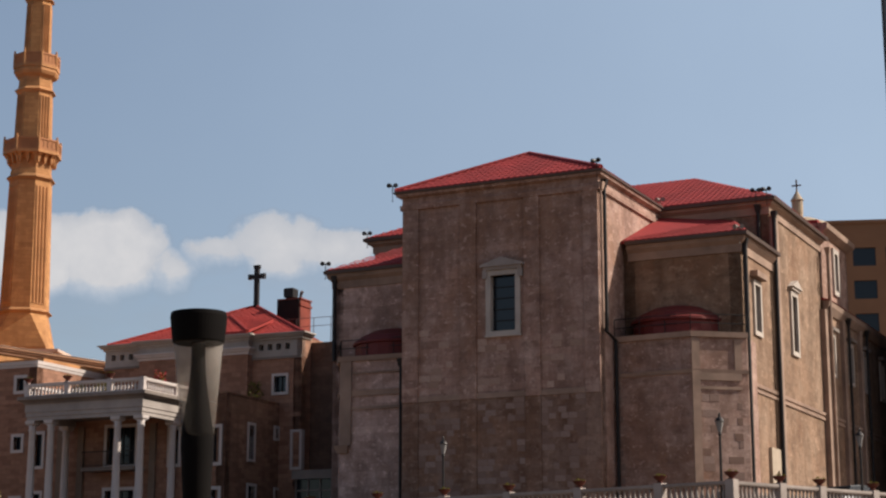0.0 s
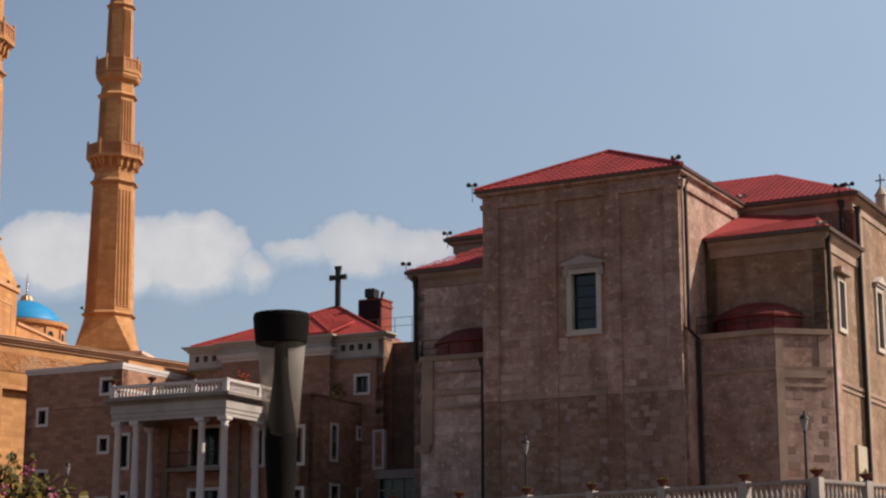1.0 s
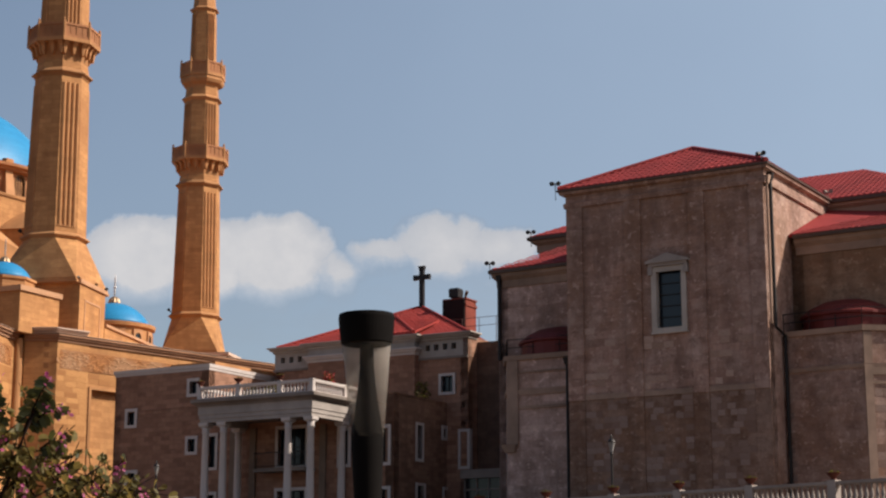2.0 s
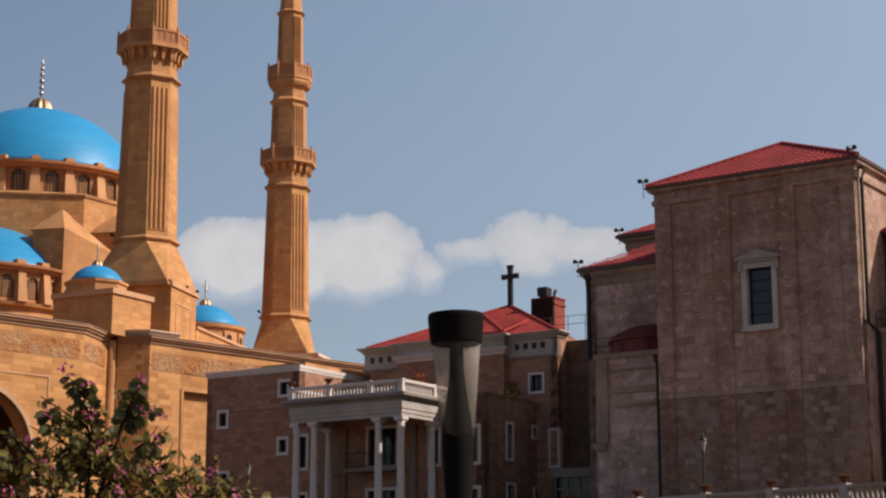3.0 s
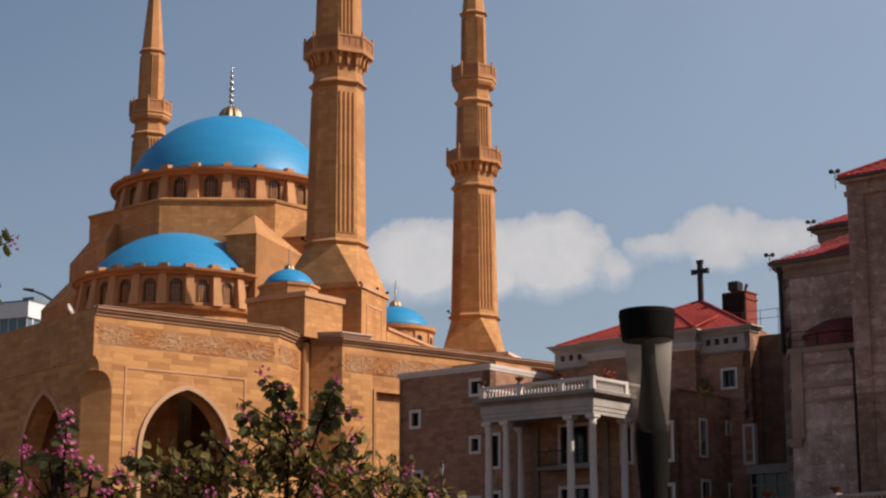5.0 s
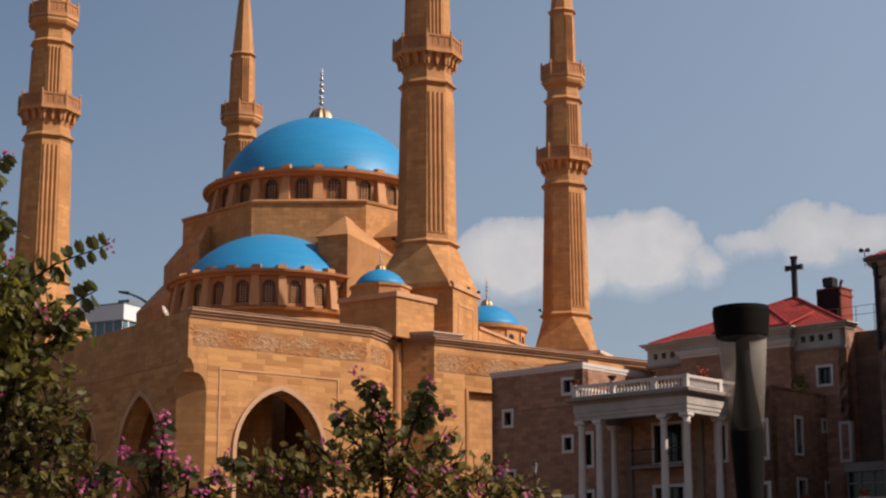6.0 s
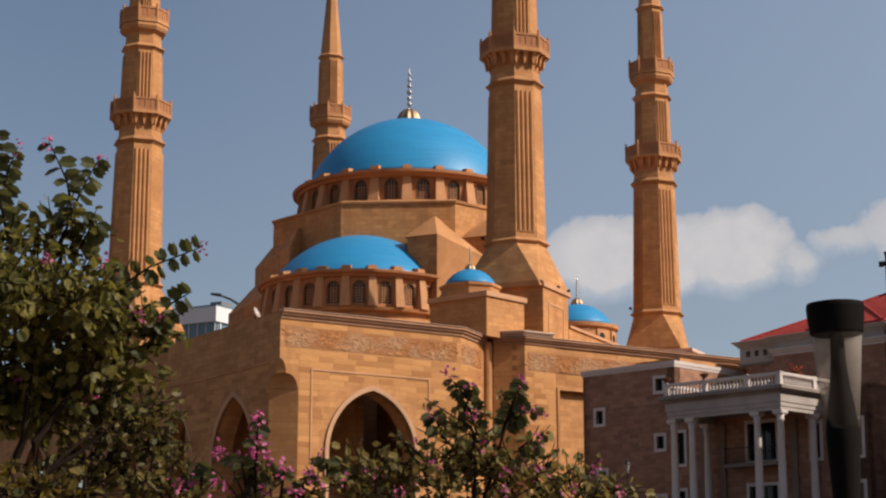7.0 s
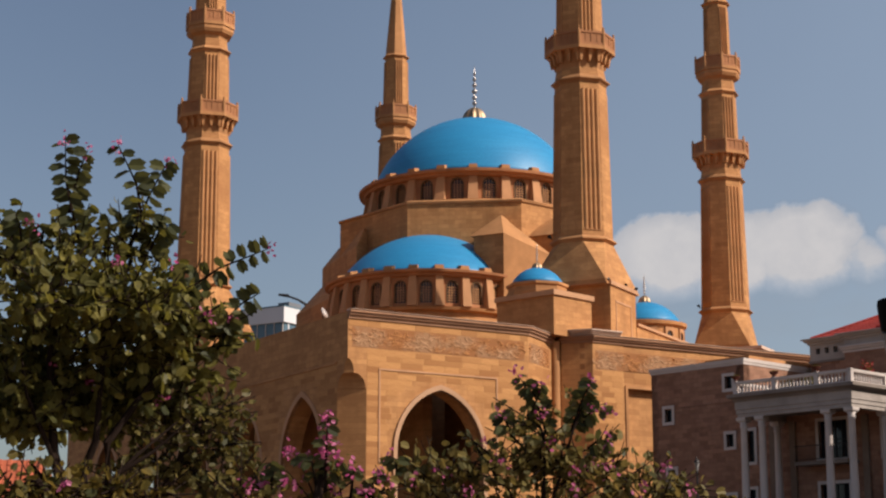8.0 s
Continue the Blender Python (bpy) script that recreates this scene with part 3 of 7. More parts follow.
# the street corner is cut back below and corbelled out above
part("corner_block", box(B(), 0, 1.5, 0, 1.5, CUT, TOP - 0.05), SAND, mosque)
rings = []
for k0, k1, za, zb in ((0.02, 0.5, 18.75, 17.8), (0.52, 1.44, 17.78, 16.75)):
    for i in range(9):
        a = i * math.pi / 16
        k, z = k0 + (k1 - k0) * math.sin(a), zb + (za - zb) * math.cos(a)
        rings.append([(k, 0.004, z), (1.5, 0.004, z), (1.5, 1.5, z), (0.004, 1.5, z), (0.004, k, z)])
part("corner_corbel", loft(B(), rings), SAND, mosque)
part("corner_face", prism(B(), [(1.5, 0.0), (1.5, 1.5), (0.0, 1.5)], 0, 16.76), SAND, mosque)
part("angled_wall", prism(B(), [(15.0, 0), (18.9, 2.7), (18.9, 12), (15.0, 12)], 0, TOP - 0.06), SAND, mosque)
part("recess_wall", prism(B(), [(18.9, 3.4), (20.0, 3.4), (20.0, 12), (18.9, 12)], 0, TOP - 0.2), SAND, mosque)
part("corner_pipe", tube(B(), [(19.3, 2.75, 0), (19.3, 2.75, TOP - 0.3)], [0.36, 0.36], 16), SAND_PLAIN, mosque)
pier_part = part("pier", prism(B(), [(21.35, 0.7), (24.2, 0.7), (24.2, 6), (19.7, 6), (19.7, 2.5)], 0, TOP - 0.04), SAND, mosque)
wing_wall = part("wing_wall", wall(B(), (24.2, 0.75), (72, 0.75), 0, TOP - 0.05, 1.2, [(0.4, 5.2, 4.0, 18.3), (7.2, 12.0, 4.0, 18.3)]), SAND, mosque)
part("wing_panel", box(B(), 24.4, 37.0, 1.25, 1.6, 3.5, 18.5), SAND, mosque)
for x0 in (24.6, 31.4):
    part("panel_frame", frame_band(B(), x0, x0 + 4.8, 4.0, 18.3, 0.22, 0.66, 0.9), SAND_PLAIN, mosque)
part("wing_back", box(B(), 24.2, 72, 1.95, 14, 0, TOP - 0.3), SAND_PLAIN, mosque)
part("portico_roof", box(B(), 1.6, 15.0, 1.6, SIDE_END, TOP - 1.2, TOP - 0.6), SAND_PLAIN, mosque)
part("porch_back_wall", box(B(), 9.5, 10.3, 6.0, SIDE_END, 0, TOP - 1.2), SAND, mosque)
part("porch_cross_wall", arch_wall(B(), 1.6, 8.4, 0, TOP - 1.2, 0.8, [(5.6, 4.6, 11.0, 3.6, 0)], y=11.8), SAND, mosque)
part("front_cornice", moulding(B(), [(-0.0, 0), (15.0, 0), (18.9, 2.7)], cornice(TOP + 0.02, 0.55, 0.42)), CORNICE_STONE, mosque, "brown moulded cornice")
part("cornice_cap", moulding(B(), [(-0.0, 0), (15.0, 0), (18.9, 2.7)], cornice(TOP + 0.12, 0.1, 0.45)), PALE_COPING, mosque, "pale cornice edge")
part("wing_cornice", moulding(B(), [(19.7, 2.5), (21.35, 0.7), (72, 0.7)], cornice(TOP + 0.02, 0.5, 0.4)), CORNICE_STONE, mosque, "brown moulded cornice")
part("cornice_cap", moulding(B(), [(19.7, 2.5), (21.35, 0.7), (72, 0.7)], cornice(TOP + 0.12, 0.1, 0.43)), PALE_COPING, mosque, "pale cornice edge")
part("pier_cap", moulding(B(), [(19.9, 2.2), (21.2, 0.72), (23.9, 0.72)], cornice(TOP + 0.5, 0.42, 0.5)), PALE_COPING, mosque)
part("pier_cap_top", prism(B(), [(21.2, 0.75), (23.9, 0.75), (23.9, 3), (19.9, 3), (19.9, 2.3)], TOP - 0.06, TOP + 0.48), PALE_COPING, mosque)
# shallow rectangular frame on the front
bm = B()
for x0, x1, z0, z1 in ((2.45, 12.28, 18.1, 18.22), (2.45, 2.57, 11.6, 18.1), (12.16, 12.28, 8.0, 18.1), (2.45, 3.3, 11.6, 11.7)):
    box(bm, x0, x1, -0.07, 0.02, z0, z1)
part("front_frame", bm, SAND_PALE, mosque)


def carved_band(length, z0, z1, seed):
    """Interlaced carved strokes on a sunk band."""
    rnd = random.Random(seed)
    bm = B()
    s = 0.15
    while s < length - 0.2:
        x, z = s, rnd.uniform(z0 + 0.1, z1 - 0.1)
        a = rnd.uniform(0, 6.28)
        turn = rnd.uniform(-1.1, 1.1)
        line = [(x, z)]
        for k in range(rnd.randint(3, 6)):
            a += turn + rnd.uniform(-0.3, 0.3)
            x, z = x + 0.15 * math.cos(a), min(z1 - 0.05, max(z0 + 0.05, z + 0.085 * math.sin(a)))
            line.append((x, z))
        w = rnd.uniform(0.017, 0.032)
        for (xa, za), (xb, zb) in zip(line, line[1:]):
            d = math.hypot(xb - xa, zb - za) or 1.0
            ox, oz = -(zb - za) / d * w, (xb - xa) / d * w
            f = [(xa - ox, za - oz), (xb - ox, zb - oz), (xb + ox, zb + oz), (xa + ox, za + oz)]
            lo = [bm.verts.new((p, 0.01, q)) for p, q in f]
            hi = [bm.verts.new((p, -0.055, q)) for p, q in f]
            bm.faces.new(hi)
            for i in range(4):
                bm.faces.new((lo[i], lo[(i + 1) % 4], hi[(i + 1) % 4], hi[i]))
        s += rnd.uniform(0.045, 0.08)
    return bm


def frieze(m, length, seed):
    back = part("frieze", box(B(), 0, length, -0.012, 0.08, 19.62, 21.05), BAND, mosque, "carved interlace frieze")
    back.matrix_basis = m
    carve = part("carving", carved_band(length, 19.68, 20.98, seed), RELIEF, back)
    tagged(carve, kind="stuff")


frieze(pose(0.35, 0, 0), 14.3, 1)
frieze(pose(15.0, 0, 0, 0, 0, math.degrees(math.atan2(2.7, 3.9))) @ pose(0.25, 0, 0), 4.1, 2)
frieze(pose(21.6, 0.7, 0), 24.7, 3)

# prayer hall
hall_part("hall_block", box(B(), -21, 20.4, -19, 19, 0, 24.6), SAND)
oct8 = lambda r, z: circle(r, z, 8, 0, 0, 0)
hall_part("hall_tier", loft(B(), [oct8(13.4, 24.5), oct8(13.4, 37.75), oct8(12.9, 37.95)]), SAND)
hall_part("tier_coping", loft(B(), [oct8(13.55, 37.5), oct8(13.6, 37.7), oct8(13.4, 37.78)]), SAND_PLAIN)
hall_part("tier_ledge", lathe(B(), [(11.2, 37.9), (11.5, 37.92), (11.5, 38.15), (11.2, 38.2)], 64), SAND_PLAIN)


def west_tier(r0, z0, r1, z1, z2):
    fix = lambda r, z: [(-5.0, r * 0.924, z), (-r * 0.924, r * 0.383, z), (-r * 0.924, -r * 0.383, z), (-5.5, -r * 0.88, z)]
    return loft(B(), [fix(r0, z0), fix(r0, z1), fix(r1, z2)])


hall_part("west_step", west_tier(14.9, 24.0, 13.3, 34.2, 36.2), SAND)
hall_part("west_step", west_tier(17.4, 24.0, 15.0, 29.7, 32.3), SAND)
# stepped buttress with a hipped cap beside the lower dome
hall_part("buttress", box(B(), 6.6, 9.5, -13.2, -5.0, 24.5, 33.9), SAND)
hall_part("buttress_cap", loft(B(), [[(6.3, -13.4, 33.9), (9.6, -13.4, 33.9), (9.8, -2.0, 33.9), (6.3, -2.0, 33.9)], [(8.1, -11.0, 36.1), (8.2, -11.0, 36.1), (8.2, -10.8, 36.1), (8.1, -10.8, 36.1)]]), SAND_PLAIN)
bm = loft(B(), [[(9.6, -13.4, z0), (12.75, -9.7, z1), (9.6, -6.0, z1), (7.6, -9.7, z0)] for z0, z1 in ((24.5, 24.5), (33.9, 32.1))])
hall_part("rear_buttress", bm, SAND_PLAIN)
bm = B()
apex, foot = (8.15, -11.0, 36.1), [(9.6, -13.4, 33.9), (12.75, -9.7, 32.1), (9.6, -6.0, 32.1)]
for p, q in zip(foot, foot[1:]):
    bm.faces.new([bm.verts.new(v) for v in (p, q, apex)])
hall_part("rear_cap", bm, SAND_PLAIN)
hall_part("buttress", box(B(), 9.6, 12.6, -8.6, -2.0, 24.5, 34.4), SAND)
hall_part("buttress_cap", loft(B(), [[(9.4, -8.8, 34.4), (12.8, -8.8, 34.4), (12.8, -2.0, 34.4), (9.4, -2.0, 34.4)], [(11.1, -6.6, 36.4), (11.2, -6.6, 36.4), (11.2, -2.0, 36.4), (11.1, -2.0, 36.4)]]), SAND_PLAIN)


def drum(r, z0, z1, bays, first, last, cy, ww, wh, pier_w, cx=0.0, turn=0.0):
    """A windowed drum: a core, arched bays with pierced screens, wedge piers between them."""
    core = hall_part("drum", lathe(B(), [(r - 0.25, z0 - 0.4), (r - 0.25, z1 + 0.1)], 64, cx, cy), RED_STONE)
    step = 2 * math.pi / bays
    width = 2 * (r + 0.02) * math.tan(step / 2)
    foot = z0 + 0.35
    bay = part("drum_bay", arch_wall(B(), -width / 2, width, z0, z1, 0.2, [(0.0, ww, foot + wh - ww / 2, ww / 2, foot)], n=6), RED_STONE, core)
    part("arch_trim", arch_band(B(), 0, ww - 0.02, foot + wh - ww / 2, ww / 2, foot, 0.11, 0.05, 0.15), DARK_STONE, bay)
    bm = B()
    bm.faces.new([bm.verts.new((s, 0.16, z)) for s, z in [(-ww / 2, foot)] + pointed(ww, foot + wh - ww / 2, ww / 2, 6) + [(ww / 2, foot)]])
    part("screen", bm, PANE, bay)
    bm = B()
    for k in range(1, 4):
        x = -ww / 2 + ww * k / 4
        top = foot + wh - ww / 2 + math.sqrt(max(0.0, ww * ww / 4 - x * x))
        box(bm, x - 0.025, x + 0.025, 0.10, 0.15, foot, top)
    for k in range(1, 7):
        z = foot + (wh - ww * 0.3) * k / 7
        box(bm, -ww / 2 + 0.02, ww / 2 - 0.02, 0.105, 0.145, z - 0.025, z + 0.025)
    part("lattice", bm, SAND_PLAIN, bay)
    w0, w1 = pier_w * 0.5, pier_w * 0.36
    pier = part("drum_pier", loft(B(), [[(-w0, -0.75, z0), (w0, -0.75, z0), (w0, 0.1, z0), (-w0, 0.1, z0)], [(-w1, -0.28, z1), (w1, -0.28, z1), (w1, 0.1, z1), (-w1, 0.1, z1)]]), SAND_PALE2, core)
    for i in range(first, last):
        m = at_angle(r, turn - math.pi / 2 + (i + 0.5) * step, 0, cx, cy)
        if i == first:
            bay.matrix_basis = m
        else:
            copy_thing(bay, m)
        m = at_angle(r, turn - math.pi / 2 + i * step, 0, cx, cy)
        if i == first:
            pier.matrix_basis = m
        else:
            copy_thing(pier, m)
    return core


SAND_PALE2 = plain("buff_pier_stone", (0.47, 0.235, 0.112), 0.85, var=0.2, scale=1.5)
# brown stone with the shade round the drum windows put into its colour
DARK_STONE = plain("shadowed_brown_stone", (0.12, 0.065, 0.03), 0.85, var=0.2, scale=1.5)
core = drum(10.3, 38.1, 40.55, 22, 0, 22, 0.0, 1.06, 1.85, 1.0, turn=radians(-6.6))
part("drum_eave", lathe(B(), [(10.2, 40.5), (10.75, 40.55), (10.85, 40.75), (11.25, 40.85), (11.3, 41.1), (10.9, 41.2), (9.8, 41.25)], 64), RED_STONE, core)


def merlons(core, r, z, bays, cy, cx=0.0, turn=0.0):
    blk = part("merlon", loft(B(), [[(-0.42, -0.3, z), (0.42, -0.3, z), (0.42, 0.5, z), (-0.42, 0.5, z)], [(-0.36, -0.28, z + 0.42), (0.36, -0.28, z + 0.42), (0.36, 0.5, z + 0.55), (-0.36, 0.5, z + 0.55)]]), SAND_PLAIN, core)
    for i in range(bays):
        m = at_angle(r, turn - math.pi / 2 + i * 2 * math.pi / bays, 0, cx, cy)
        if i:
            copy_thing(blk, m)
        else:
            blk.matrix_basis = m


merlons(core, 10.35, 41.2, 22, 0.0, turn=radians(-6.6))


def dome_prof(r, z0, rise, n):
    """A cap of a sphere: foot radius, foot height, rise."""
    big = (r * r + rise * rise) / (2 * rise)
    foot = math.asin((big - rise) / big)
    ring = lambda i: foot + (math.pi / 2 - foot) * i / n
    return [(big * math.cos(ring(i)), z0 + rise - big + big * math.sin(ring(i))) for i in range(n)] + [(0.03, z0 + rise)]


def finial(cx, cy, z, s, parent):
    """A gilded melon base with a stem of balls."""
    bm = B()
    rings = []
    for i in range(9):
        a = i * math.pi / 2 / 8
        rings.append([(cx + s * 1.2 * math.cos(a) * (1 + 0.07 * math.cos(10 * k * math.pi / 30 * 2 / 2)) * math.cos(k * math.pi / 30) + 0.0, cy + s * 1.2 * math.cos(a) * (1 + 0.07 * math.cos(10 * k * math.pi / 30)) * math.sin(k * math.pi / 30), z - 0.1 + s * 1.6 * math.sin(a)) for k in range(60)])
    loft(bm, rings)
    base = part("finial", bm, GOLD, parent, "gilded ribbed finial base", True)
    prof = [(0.2, 1.2), (0.10, 1.5)]
    for zc, rr in ((1.95, 0.24), (2.5, 0.25), (3.15, 0.28), (3.8, 0.24), (4.4, 0.2), (4.95, 0.15)):
        prof += [(0.07, zc - rr), (rr * 0.75, zc - rr * 0.6), (rr, zc), (rr * 0.75, zc + rr * 0.6), (0.07, zc + rr)]
    prof += [(0.04, 5.3), (0.01, 5.9)]
    part("stem", lathe(B(), [(r * s, z + h * s) for r, h in prof], 16, cx, cy), SILVER, base, "stacked metal balls", True)


SILVER = plain("tarnished_metal", (0.42, 0.38, 0.36), 0.35, 0.9, var=0.25)
main = hall_part("main_dome", lathe(B(), dome_prof(10.1, 41.15, 7.5, 24), 72, 0.12), BLUE, "blue tiled main dome", True)
finial(0, 0, 48.55, 1.0, main)
SD, SX = -10.8, 0.75
core = drum(8.6, 27.0, 29.7, 24, -9, 10, SD, 0.9, 1.85, 0.85, SX, radians(4.7))
part("drum_foot", lathe(B(), [(8.65, 24.5), (8.65, 26.6), (9.1, 26.7), (9.2, 26.95), (8.4, 27.05)], 64, SX, SD), SAND_PLAIN, core)
part("drum_eave", lathe(B(), [(8.5, 29.6), (8.95, 29.65), (9.05, 29.85), (9.35, 29.95), (9.4, 30.15), (9.05, 30.25), (7.0, 30.3)], 64, SX, SD), RED_STONE, core)
merlons(core, 8.45, 30.22, 24, SD, SX, radians(4.7))
hall_part("half_dome", lathe(B(), dome_prof(8.25, 30.2, 4.7, 20), 64, SX, SD), BLUE, "blue tiled lower dome", True)
# corner turrets with small domes
TURRET = [(14.5, -24.7), (20.05, -26.1), (21.35, -21.8), (18.8, -21.0), (18.8, -14.5), (14.5, -14.5)]
tur = hall_part("turret", prism(B(), TURRET, 22.4, 25.8), SAND)
part("turret_coping", moulding(B(), TURRET, [(-0.4, 25.5), (0.18, 25.5), (0.18, 25.9), (-0.4, 25.9)], True), SAND_PALE, tur)
part("turret_drum", lathe(B(), [(2.5, 25.7), (2.5, 26.35), (2.35, 26.4), (2.35, 26.75), (2.5, 26.85), (2.5, 27.05), (1.6, 27.1)], 8, 17.0, -22.5, math.pi / 8), SAND_PLAIN, tur)
small = part("turret_dome", lathe(B(), dome_prof(2.12, 27.05, 1.42, 10), 40, 17.0, -22.5), BLUE, tur, "small blue dome", True)
finial(17.0, -22.5, 28.45, 0.36, tur)
tur.matrix_basis = mosque.matrix_basis.inverted() @ Matrix.Translation((0, 0, 1.6)) @ Matrix.Scale(0.985, 4) @ Matrix.Translation((0, 0, -1.6)) @ mosque.matrix_basis @ HALL
tur = hall_part("side_turret", lathe(B(), [(3.3, 22.0), (3.3, 25.7), (3.6, 25.85), (3.65, 26.15), (3.2, 26.25)], 48, 19.2, -4.8), SAND_PLAIN)
part("turret_dome", lathe(B(), dome_prof(3.15, 26.2, 2.05, 12), 44, 19.2, -4.8), BLUE, tur, "small blue dome", True)
finial(19.2, -4.8, 28.25, 0.45, tur)
arch = part("blind_window", arch_wall(B(), -0.5, 1.0, 23.9, 25.6, 0.12, [(0, 0.6, 25.0, 0.3, 24.1)], n=5), SAND_PALE2, tur)
bm = B()
bm.faces.new([bm.verts.new((s, 0.1, z)) for s, z in [(-0.3, 24.1)] + pointed(0.6, 25.0, 0.3, 5) + [(0.3, 24.1)]])
part("screen", bm, PANE, arch)
for i in range(12):
    m = at_angle(3.4, -math.pi / 2 + i * 0.5236, 0, 19.2, -4.8)
    if i:
        copy_thing(arch, m)
    else:
        arch.matrix_basis = m
# pedestal of the street-side minaret and level parapet behind it
ped = hall_part("pedestal", box(B(), 18.9, 22.95, -21.7, -16.4, 0, 26.95), SAND)
part("pedestal_coping", eave_box(B(), 18.9, 22.95, -21.7, -16.4, 26.75, 27.08, 0.4, 0.16), SAND_PALE, ped)
sunk = part("panel_frame", frame_band(B(), -1.5, 1.5, 22.6, 25.5, 0.14, -0.05, 0.03), SAND_PALE, ped)
sunk.matrix_basis = side(22.95, -19.05, 0)
for x, y, a in ((22.9, -21.6, -40), (23.0, -18.4, 10), (22.95, -16.6, 60)):
    spot = part("spot_lamp", tube(B(), [(0, 0, 0.12), (0, -0.12, 0.16), (0, -0.3, 0.12)], [0.06, 0.1, 0.13], 8), PIPE, ped, "small black spot lamp on the coping")
    spot.matrix_basis = pose(x, y, 27.06, 0, 0, a)
    part("bracket", tube(B(), [(0, 0, 0), (0, -0.05, 0.16)], [0.03, 0.03], 6), PIPE, spot)
part("cable", tube(B(), [(22.99, -21.5, 27.1), (23.02, -20.4, 26.98), (23.02, -19.2, 26.97), (23.0, -18.4, 27.1)], [0.025] * 4, 5), PIPE, ped)
REAR = ((-16.4, 24.2), (14.0, 24.15))
hall_part("rear_parapet", loft(B(), [[(22.4, y, 15), (23.0, y, 15), (23.0, y, z), (22.4, y, z)] for y, z in REAR]), SAND)
hall_part("rear_coping", loft(B(), [[(22.3, y, z), (23.16, y, z), (23.16, y, z + 0.22), (22.3, y, z + 0.22)] for y, z in REAR]), SAND_PALE)
block_m4 = part("minaret_plinth", box(B(), -1.9, 1.9, -1.8, 1.8, 0, 25.4), SAND, mosque)
block_m4.matrix_basis = mosque.matrix_basis.inverted() @ pose(-37.75, 161.6, 0.3, 0, 0, -4.9)
part("plinth_slab", box(B(), -2.15, 2.15, -2.1, 2.0, 25.4, 25.68), PALE_COPING, block_m4)


def minaret_foot(s, flare, r):
    """A square foot with a ledge whose corners taper in triangles to the octagonal shaft."""
    corners = lambda h, z: [(sx * (h - (0.02 if j else 0.0)), sy * (h - (0.0 if j else 0.02)), z) for sx, sy, first in ((1, 1, 0), (-1, 1, 1), (-1, -1, 0), (1, -1, 1)) for j in (first, 1 - first)]
    bm = loft(B(), [corners(s, 0), corners(s, 26.7), corners(flare, 26.9), corners(flare, 27.2)], caps=False)
    top = circle(r, 30.7, 8, phase=math.pi / 8)
    low = corners(flare, 27.2)
    for i in range(8):
        j = (i + 1) % 8
        bm.faces.new([bm.verts.new(p) for p in (low[i], low[j], top[j], top[i])])
    bm.faces.new([bm.verts.new(p) for p in top])
    bmesh.ops.remove_doubles(bm, verts=bm.verts, dist=1e-4)
    return bm


